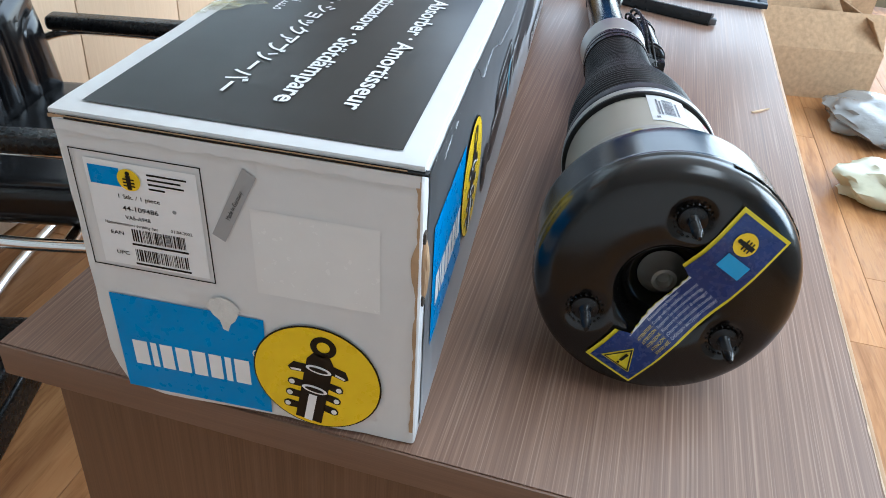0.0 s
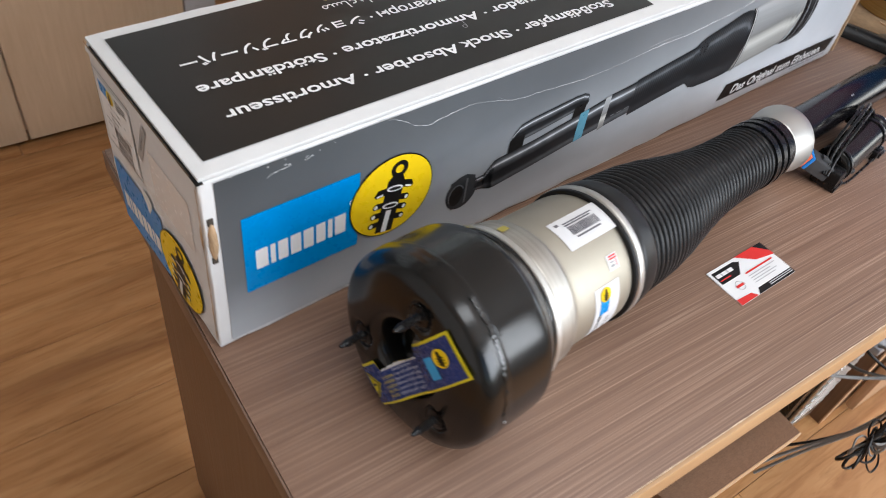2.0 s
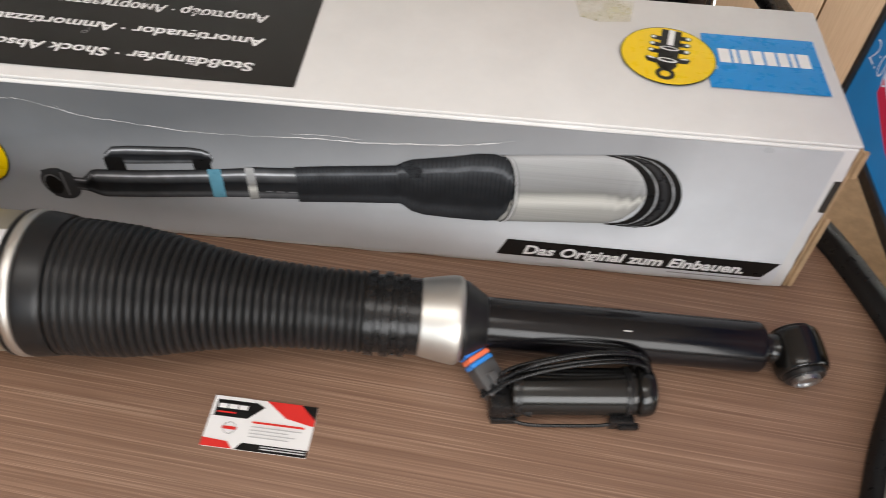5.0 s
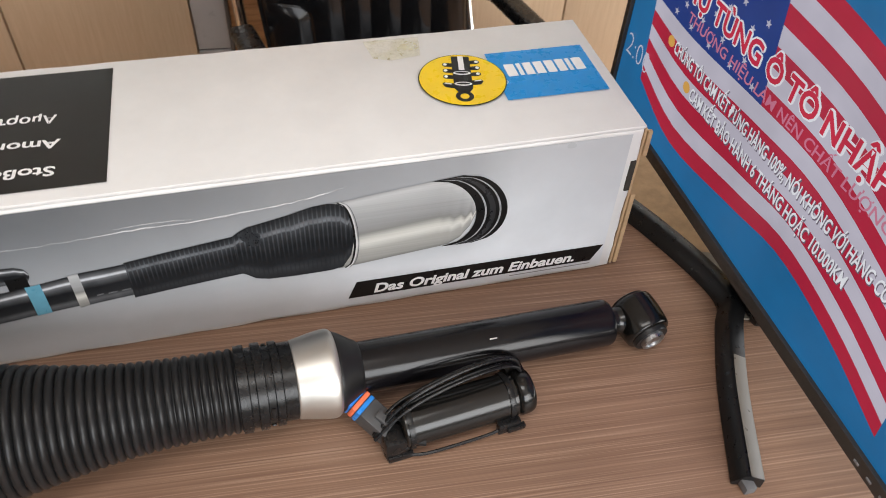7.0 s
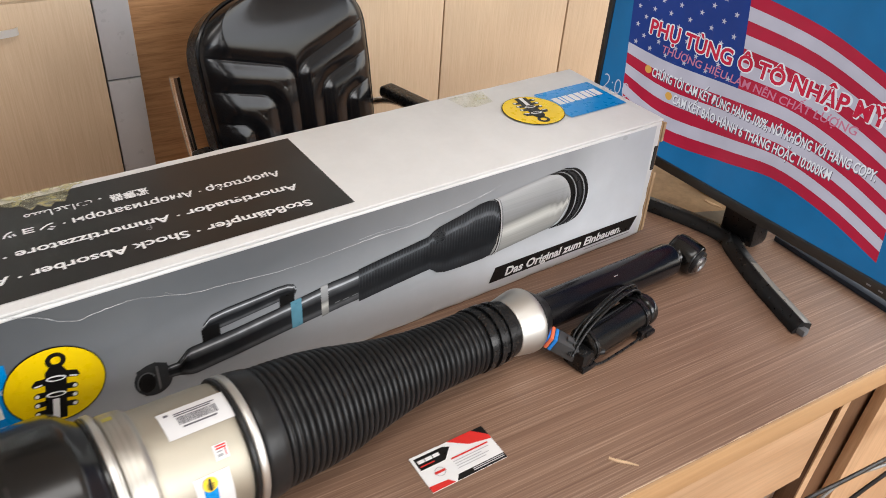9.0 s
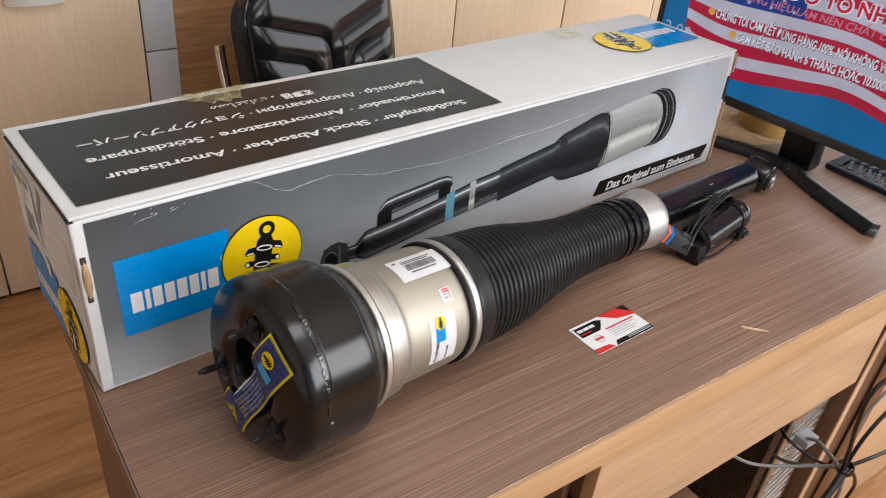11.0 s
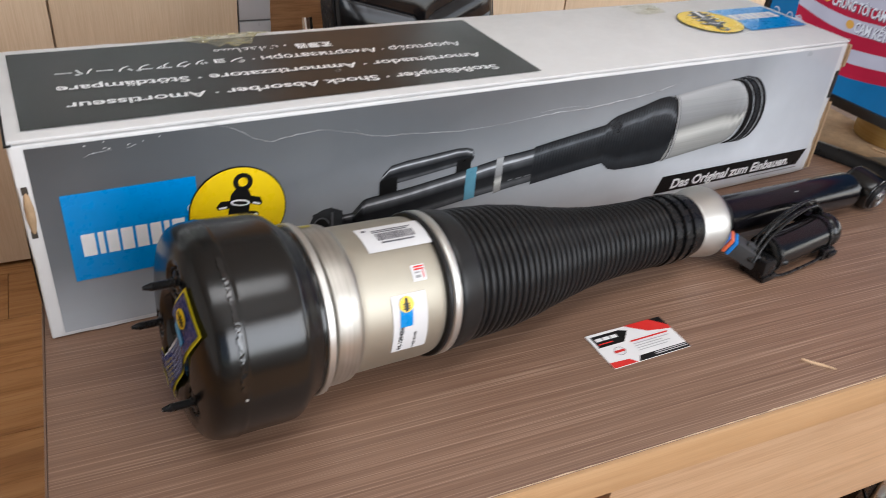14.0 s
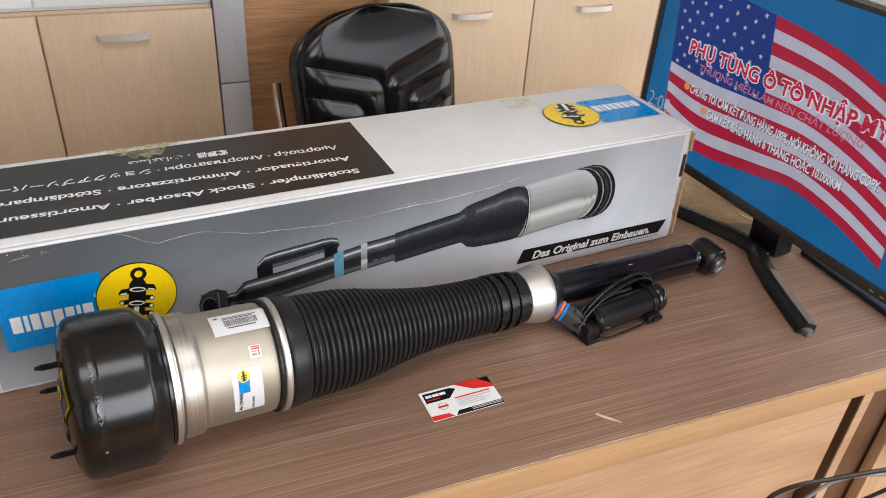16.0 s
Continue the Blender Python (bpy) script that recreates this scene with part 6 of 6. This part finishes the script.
bm = bmesh.new()
NU, NV, grid = 190, 190, []
for j in range(NV + 1):
    v = j / NV
    row = []
    for i in range(NU + 1):
        u = -1 + 2 * i / NU
        rim = min((1 - abs(u)) * 3.4, v * 9, (1 - v) * 4.0, 1.0)
        puff = 0.036 * math.sqrt(max(0.0, 1 - (1 - rim) ** 2)) + 0.022 * (1 - u * u) * math.sin(math.pi * min(1.0, v * 1.02)) + 0.006 * math.sin(math.pi * min(1.0, max(0.0, (v - 0.5) * 2))) * (1 - u ** 4)
        row.append(bm.verts.new(RECLINE @ Vector((u * max(back_half(v), 0.002), -puff + 0.0135 * groove(u, v) * rim - 0.03 * u * u, v * BACK_H))))
    grid.append(row)
for p, q in zip(grid, grid[1:]):
    for i in range(NU):
        bm.faces.new((p[i], p[i + 1], q[i + 1], q[i]))
bmesh.ops.recalc_face_normals(bm, faces=bm.faces)
part("backrest", bm, LEATHER, chair, "padded black leather back with stitched lines")
bm = bmesh.new()
outline_pts = [(back_half(k / 48), k / 48 * BACK_H) for k in range(49)]
ring = [(x, z) for x, z in outline_pts] + [(-x, z) for x, z in outline_pts[-2::-1]]
fr, bk = [bm.verts.new(RECLINE @ Vector((x, -0.03 * (x / BACK_W) ** 2 + 0.0005, z))) for x, z in ring], [bm.verts.new(RECLINE @ Vector((x * 0.96, 0.035, z * 0.98))) for x, z in ring]
bm.faces.new(bk)
for k in range(len(ring)):
    bm.faces.new((fr[k], fr[(k + 1) % len(ring)], bk[(k + 1) % len(ring)], bk[k]))
bmesh.ops.recalc_face_normals(bm, faces=bm.faces)
part("back_shell", bm, PLASTIC_BLACK, chair)
bm = bmesh.new()  # raised welt round the back's edge
tube(bm, [RECLINE @ Vector((x, -0.004 - 0.03 * (x / BACK_W) ** 2, z)) for x, z in ring], 0.0052, 8, 0)
part("welt", bm, LEATHER, chair)
bm = bmesh.new()
slab(bm, (-0.245, -0.31, 0.315), (0.245, 0.17, 0.405), 0.038, 5)
part("seat", bm, LEATHER, chair, "thick black leather seat")
for s in (-1, 1):
    x = s * 0.272
    bm = bmesh.new()
    tube(bm, [(x, 0.262, 0.665), (x, 0.25, 0.6), (x, 0.21, 0.45), (x, 0.15, 0.33), (x, 0.05, 0.305), (x, -0.22, 0.3), (x, -0.295, 0.27), (x, -0.305, 0.16), (x, -0.275, 0.03), (x, -0.2, 0.0135), (x, 0.1, 0.0135), (x, 0.22, 0.0135)], 0.0125, 12, 6)
    part("side_tube", bm, CHROME, chair, "bent chrome tube")
    bm = bmesh.new()
    tube(bm, [(s * 0.272, -0.25, 0.305), (s * 0.286, -0.262, 0.38), (s * 0.29, -0.235, 0.475), (s * 0.29, -0.12, 0.497), (s * 0.29, 0.1, 0.5), (s * 0.28, 0.2, 0.47)], 0.011, 10, 5)
    part("arm_tube", bm, CHROME, chair)
    bm = bmesh.new()
    slab(bm, (s * 0.29 - 0.025, -0.25, 0.502), (s * 0.29 + 0.025, 0.16, 0.534), 0.014, 4)
    part("arm_pad", bm, PLASTIC_BLACK, chair, "black arm pad")
bm = bmesh.new()
tube(bm, [(-0.272, 0.22, 0.0135), (0.0, 0.24, 0.0135), (0.272, 0.22, 0.0135)], 0.0125, 12, 6)
part("floor_tube", bm, CHROME, chair)
bm = bmesh.new()
tube(bm, [(-0.272, -0.05, 0.3), (0.272, -0.05, 0.3)], 0.0125, 12, 2)
part("cross_tube", bm, CHROME, chair)

# ---- loose things ----
# vented tray under the monitor
TRAY_DARK = plain("slate_blue_plastic", (0.024, 0.034, 0.05), 0.45, vary=0.12, gloss=0.3)
TRAY_RIB = plain("pale_slate_rib", (0.04, 0.05, 0.066), 0.5, vary=0.3, scale=50, gloss=0.3)
tray = thing("cooling_pad", pose(1.156, -0.255, 0.7505, 0, -3, -4), "slate blue vented plastic laptop cooling pad on the desk", "cooling pad")
bm = bmesh.new()
for lo, hi in (((0.0, -0.135, 0.0), (0.012, 0.135, 0.009)), ((0.2, -0.135, 0.0), (0.214, 0.135, 0.009)), ((0.012, -0.135, 0.0), (0.2, -0.121, 0.009)), ((0.012, 0.121, 0.0), (0.2, 0.135, 0.009))):
    slab(bm, lo, hi, 0.002)
part("rim", bm, TRAY_DARK, tray)
bm = bmesh.new()
slab(bm, (0.01, -0.13, 0.001), (0.204, 0.13, 0.003))
part("base", bm, PLASTIC_BLACK, tray)
for k in range(15):
    bm = bmesh.new()
    y = -0.115 + 0.0165 * k
    for j in range(5):
        x = 0.017 + 0.037 * j
        s = 0.012 if j % 2 == 0 else -0.012
        extrude_outline(bm, [(x, y), (x + 0.033, y + s), (x + 0.033, y + s + 0.006), (x, y + 0.006)], 0.0035, 0.008)
    part("rib", bm, TRAY_RIB, tray, smooth=False)

# flat cardboard with a roll of packing tape, behind the monitor's foot
sheet = thing("cardboard_sheet", pose(0, 0, 0.7504), "flat brown cardboard lying on the desk behind the monitor foot", "cardboard")
bm = bmesh.new()
extrude_outline(bm, [(1.082, -0.002), (1.17, -0.034), (1.19, -0.039), (1.203, -0.034), (1.212, -0.018), (1.24, 0.225), (1.03, 0.225), (1.048, 0.13), (1.068, 0.06)], 0.0, 0.0055)
part("board", bm, CARD_RAW, sheet)
TAPE_ROLL = Mat("amber_packing_tape", (0.5, 0.31, 0.09), 0.25)
TAPE_ROLL.set("Base Color", TAPE_ROLL.ramp(TAPE_ROLL.noise(3, 3, 0.6, TAPE_ROLL.coords((2, 2, 90))), (0.3, (0.46, 0.27, 0.07)), (0.7, (0.6, 0.4, 0.14)))).set("Transmission Weight", 0.15)
roll = thing("tape_roll", pose(1.232, 0.022, 0.7562), "amber roll of packing tape lying on the cardboard", "tape roll")
bm = bmesh.new()
lathe(bm, [(0.0, 0.040), (0.0, 0.062), (0.0015, 0.0632), (0.0465, 0.0632), (0.048, 0.062), (0.048, 0.040), (0.0, 0.040)], 48, Matrix.Rotation(radians(-90), 4, "Y"))
part("tape", bm, TAPE_ROLL.m, roll)
bm = bmesh.new()
lathe(bm, [(0.0, 0.0365), (0.0, 0.0398), (0.0485, 0.0398), (0.0485, 0.0365), (0.0, 0.0365)], 40, Matrix.Rotation(radians(-90), 4, "Y"))
part("core", bm, CARD_RAW, roll, "brown card core")

# black case with a paper label, under the chair
case = thing("tool_case", pose(0.515, 0.985, 0.0, 0, 0, 14), "black plastic tool case with a white paper label, on the floor", "case")
bm = bmesh.new()
slab(bm, (-0.125, -0.17, 0.0), (0.125, 0.17, 0.075), 0.012, 3)
part("lower_shell", bm, PLASTIC_BLACK, case)
bm = bmesh.new()
slab(bm, (-0.125, -0.17, 0.078), (0.125, 0.17, 0.135), 0.014, 3)
part("lid", bm, PLASTIC_BLACK, case)
bm = bmesh.new()
slab(bm, (-0.07, -0.055, 0.1352), (0.085, 0.12, 0.1358))
part("paper_label", bm, INK_WHITE, case, "white paper label")
for k in range(3):
    bm = bmesh.new()
    slab(bm, (-0.045, 0.07 - 0.03 * k, 0.136), (0.05 - 0.02 * k, 0.078 - 0.03 * k, 0.1363))
    part("label_bar", bm, INK_GREY, case)
for y in (-0.09, 0.09):
    bm = bmesh.new()
    slab(bm, (-0.137, y - 0.025, 0.045), (-0.12, y + 0.025, 0.105), 0.004)
    part("latch", bm, PLASTIC_BLACK, case)
bm = bmesh.new()
tube(bm, [(-0.128, -0.055, 0.06), (-0.155, -0.05, 0.06), (-0.158, 0.0, 0.06), (-0.155, 0.05, 0.06), (-0.128, 0.055, 0.06)], 0.009, 10, 5)
part("handle", bm, PLASTIC_BLACK, case)

# silver computer case and cables under the desk
SILVER = plain("silver_sheet_metal", (0.5, 0.5, 0.49), 0.35, 1.0, vary=0.1, scale=20)
pc = thing("computer_case", DESK @ pose(0.992, 0.082, 0.0), "slotted silver and black computer case standing under the desk", "computer")
bm = bmesh.new()
slab(bm, (0.0, 0.0, 0.02), (0.15, 0.38, 0.5), 0.004)
part("body", bm, PLASTIC_BLACK, pc)
bm = bmesh.new()
slab(bm, (0.035, -0.006, 0.03), (0.145, -0.0005, 0.49), 0.002)
part("rear_plate", bm, SILVER, pc, "silver sheet metal plate")
for k in range(14):
    bm = bmesh.new()
    slab(bm, (-0.045, -0.0015, -0.004), (0.045, 0.0015, 0.004), 0.001, m=Matrix.Translation((0.09, -0.0075, 0.08 + 0.022 * k)) @ Matrix.Rotation(radians(-25), 4, "Y"))
    part("louvre", bm, SILVER, pc)
for x in (0.02, 0.13):
    bm = bmesh.new()
    slab(bm, (x - 0.012, 0.03, 0.0), (x + 0.012, 0.35, 0.0198), 0.003)
    part("rubber_foot", bm, RUBBER, pc)

CABLE_BLACK = plain("black_cable", (0.005, 0.005, 0.0055), 0.4, vary=0.15, gloss=0.3)
CABLE_GREY = plain("pale_grey_cable", (0.2, 0.2, 0.195), 0.4, vary=0.1)
TIE = Vector((0.996, -0.035, 0.395))
# each cable in the desk's axes: radius, pale or black, way
RUNS = ((0.0032, 0, ((0.985, -0.035, 0.40), (0.95, -0.04, 0.47), (0.905, -0.045, 0.55), (0.895, -0.045, 0.61), (0.935, -0.045, 0.625), (1.04, -0.04, 0.60), (1.2, -0.03, 0.56), (1.38, -0.03, 0.56), (1.47, -0.02, 0.66), (1.5, 0.02, 0.756))),
        (0.0026, 1, ((0.995, -0.03, 0.395), (0.975, -0.03, 0.48), (0.968, -0.032, 0.53), (0.985, -0.038, 0.575), (1.05, -0.036, 0.59), (1.2, -0.036, 0.552), (1.38, -0.034, 0.552), (1.46, -0.03, 0.63))),
        (0.0032, 0, ((0.99, -0.035, 0.398), (1.003, -0.035, 0.455), (1.037, -0.035, 0.489), (1.104, -0.035, 0.512), (1.25, -0.03, 0.53), (1.4, -0.025, 0.6), (1.44, 0.0, 0.705))),
        (0.0032, 0, ((1.0, -0.035, 0.396), (1.061, -0.045, 0.394), (1.15, -0.045, 0.37), (1.238, -0.035, 0.345), (1.36, -0.01, 0.34), (1.42, 0.02, 0.36))),
        (0.0035, 1, ((1.072, 0.062, 0.331), (1.03, 0.03, 0.377), (1.01, 0.0, 0.387), (0.985, -0.03, 0.4))),
        (0.0028, 1, ((0.842, 0.08, 0.405), (0.887, 0.06, 0.375), (0.933, 0.035, 0.366), (0.976, 0.0, 0.378), (0.992, -0.03, 0.397))),
        (0.003, 1, ((1.007, 0.075, 0.311), (0.986, 0.04, 0.34), (0.985, 0.0, 0.372), (0.993, -0.032, 0.395))),
        (0.0026, 0, ((0.98, 0.075, 0.395), (0.962, 0.05, 0.4), (0.975, 0.02, 0.387), (0.985, -0.01, 0.385), (0.996, -0.034, 0.396))),
        (0.0034, 1, ((0.997, -0.035, 0.395), (1.02, -0.035, 0.345), (1.045, -0.03, 0.28), (1.03, -0.01, 0.18), (1.0, 0.03, 0.08), (0.96, 0.06, 0.006))),
        (0.003, 1, ((0.99, -0.035, 0.395), (0.978, -0.035, 0.365), (0.99, -0.03, 0.32), (1.01, -0.02, 0.22), (0.98, 0.02, 0.1), (0.94, 0.05, 0.005))),
        (0.003, 0, ((1.003, -0.035, 0.392), (1.05, -0.04, 0.345), (1.09, -0.035, 0.28), (1.1, -0.02, 0.16), (1.08, 0.02, 0.06), (1.04, 0.06, 0.005))))
for r, pale, way in RUNS:
    c = thing("hanging_cable", DESK, "pale grey cable tied in a bundle below the desk" if pale else "black cable looping from a bundle below the desk", "cable", "cables below the desk")
    bm = bmesh.new()
    tube(bm, way, r, 8, 8)
    part("sheath", bm, CABLE_GREY if pale else CABLE_BLACK, c)
tie = thing("cable_tie", DESK @ Matrix.Translation(TIE), "black tie round the hanging cables", "cable tie")
bm = bmesh.new()
lathe(bm, [(-0.005, 0.011), (-0.005, 0.0132), (0.005, 0.0132), (0.005, 0.011), (-0.005, 0.011)], 24, Matrix.Rotation(radians(65), 4, "Y"))
part("strap", bm, CABLE_BLACK, tie)
bm = bmesh.new()
slab(bm, (0.008, -0.006, -0.005), (0.018, 0.004, 0.003), 0.002)
part("knot", bm, CABLE_BLACK, tie)
# a lower knot of short black loops
KNOT = Vector((0.885, -0.05, 0.33))
rng = random.Random(41)
for k in range(20):
    a = math.pi * (0.1 + 1.9 * k / 19) + rng.uniform(-0.2, 0.2)
    L = rng.uniform(0.025, 0.06)
    d, e = Vector((math.sin(a), rng.uniform(-0.6, 0.4), math.cos(a))), Vector((math.cos(a), rng.uniform(-0.5, 0.5), -math.sin(a)))
    pale = k % 3 == 0
    c = thing("hanging_cable", DESK @ Matrix.Translation(KNOT), "short pale grey cable loop knotted below the desk" if pale else "short black cable loop knotted below the desk", "cable", "cables below the desk")
    bm = bmesh.new()
    tube(bm, [Vector((0, 0, 0)), d * L * 0.5 + e * 0.013, d * L + e * 0.009, d * L - e * 0.01, d * L * 0.5 - e * 0.016, Vector((0.004, 0.004, 0.002))], rng.choice((0.0016, 0.002, 0.0024)), 8, 6)
    part("sheath", bm, CABLE_GREY if pale else CABLE_BLACK, c)
c = thing("hanging_cable", DESK, "black cable bundle running down to a knot of loops", "cable", "cables below the desk")
bm = bmesh.new()
tube(bm, [TIE, TIE + Vector((-0.03, -0.006, -0.02)), KNOT + Vector((0.03, 0.002, 0.025)), KNOT], 0.006, 8, 6)
part("sheath", bm, CABLE_BLACK, c)
plug = thing("cable_plug", DESK @ pose(1.072, 0.074, 0.331, 0, 0, 0), "grey screw plug on the back of the computer", "plug")
bm = bmesh.new()
slab(bm, (-0.018, -0.026, -0.008), (0.018, 0.004, 0.008), 0.003)
part("shell", bm, plain("grey_plug_shell", (0.3, 0.3, 0.31), 0.4), plug)


# open cardboard boxes and a plastic bag on the far floor
def open_box(x, y, w, d, h, turn, label):
    c = thing("cardboard_box", pose(x, y, 0.0, 0, 0, turn), label, "cardboard box", "boxes on the far floor")
    t = 0.005
    for name, lo, hi in (("wall", (-w / 2, -d / 2, 0), (-w / 2 + t, d / 2, h)), ("wall", (w / 2 - t, -d / 2, 0), (w / 2, d / 2, h)), ("wall", (-w / 2 + t, -d / 2, 0), (w / 2 - t, -d / 2 + t, h)), ("wall", (-w / 2 + t, d / 2 - t, 0), (w / 2 - t, d / 2, h)), ("bottom", (-w / 2 + t, -d / 2 + t, 0.001), (w / 2 - t, d / 2 - t, t))):
        bm = bmesh.new()
        slab(bm, lo, hi, 0.001)
        part(name, bm, CARD_RAW, c)
    for k, (px, py, rz, lean, L, D) in enumerate(((-w / 2, 0, 90, 118, d, w * 0.42), (w / 2, 0, -90, 62, d, w * 0.42), (0, -d / 2, 180, 125, w, w * 0.42), (0, d / 2, 0, 40, w, w * 0.42))):
        bm = bmesh.new()
        slab(bm, (-L / 2 + 0.004, 0.0, 0.0), (L / 2 - 0.004, D, t), 0.001, m=Matrix.Translation((px, py, h)) @ Matrix.Rotation(radians(rz), 4, "Z") @ Matrix.Rotation(radians(lean), 4, "X"))
        part("flap", bm, CARD_RAW, c)
    for k in range(2):
        bm = bmesh.new()
        slab(bm, (-w / 2 - 0.0012, d * 0.28, 0.05 + 0.04 * k), (-w / 2 - 0.0004, d * 0.28 + 0.05, 0.075 + 0.04 * k))
        part("printed_mark", bm, plain("brown_print", (0.13, 0.08, 0.05), 0.8), c)
    return c


open_box(3.05, -0.98, 0.36, 0.56, 0.2, 8, "open brown cardboard box with raised flaps on the floor")
open_box(3.55, -0.92, 0.45, 0.8, 0.42, 4, "tall open brown cardboard box on the floor")
bag = thing("plastic_bag", pose(2.05, -1.12, 0.0), "crumpled pale yellow plastic bag on the floor", "bag")
BAG = Mat("thin_pale_plastic", (0.6, 0.58, 0.42), 0.3)
BAG.set("Transmission Weight", 0.25).bump(BAG.noise(30, 4), 0.4, 0.004)


def crumpled(sx, sy, sz, seed):
    bm = bmesh.new()
    bmesh.ops.create_icosphere(bm, subdivisions=4, radius=1.0)
    for v in bm.verts:
        d = v.co.normalized()
        k = 1 + 0.35 * noise.noise(d * 1.7 + Vector((seed, 0, 0))) + 0.2 * abs(noise.noise(d * 4.5 + Vector((0, seed, 0))))
        v.co = Vector((d.x * sx * k, d.y * sy * k, max(0.0, d.z * sz * k + sz * 0.75)))
    return bm


part("film", crumpled(0.12, 0.16, 0.06, 2.0), BAG.m, bag)
bag2 = thing("plastic_bag", pose(2.62, -1.22, 0.0), "crumpled clear plastic bag on the floor", "bag")
CLEAR = Mat("clear_film", (0.36, 0.36, 0.35), 0.25)
CLEAR.set("Transmission Weight", 0.4).bump(CLEAR.noise(40, 4), 0.5, 0.004)
part("film", crumpled(0.2, 0.16, 0.06, 7.0), CLEAR.m, bag2)

# ---- floor planks ----
bm = bmesh.new()
slab(bm, (0.0005, 0.0005, -0.0115), (1.2195, 0.1895, 0.0), 0.0007, 1)
plank_mesh = bpy.data.meshes.new("plank")
bm.to_mesh(plank_mesh)
bm.free()
plank_mesh.materials.append(PLANK)
rng = random.Random(17)
for row in range(26):
    start = X0 - 0.1 - 1.22 * rng.random()
    for k in range(8):
        x = start + 1.22 * k
        if x > X1:
            break
        lo, hi = max(x, X0), min(x + 1.22, X1)
        if hi - lo < 0.02 or Y0 + 0.19 * row + 0.1 > Y1:
            continue
        p = new("plank", plank_mesh)
        p.parent = floor
        p.location, p.scale = (lo, Y0 + 0.19 * row, 0.0), ((hi - lo) / 1.22, 1, 1)
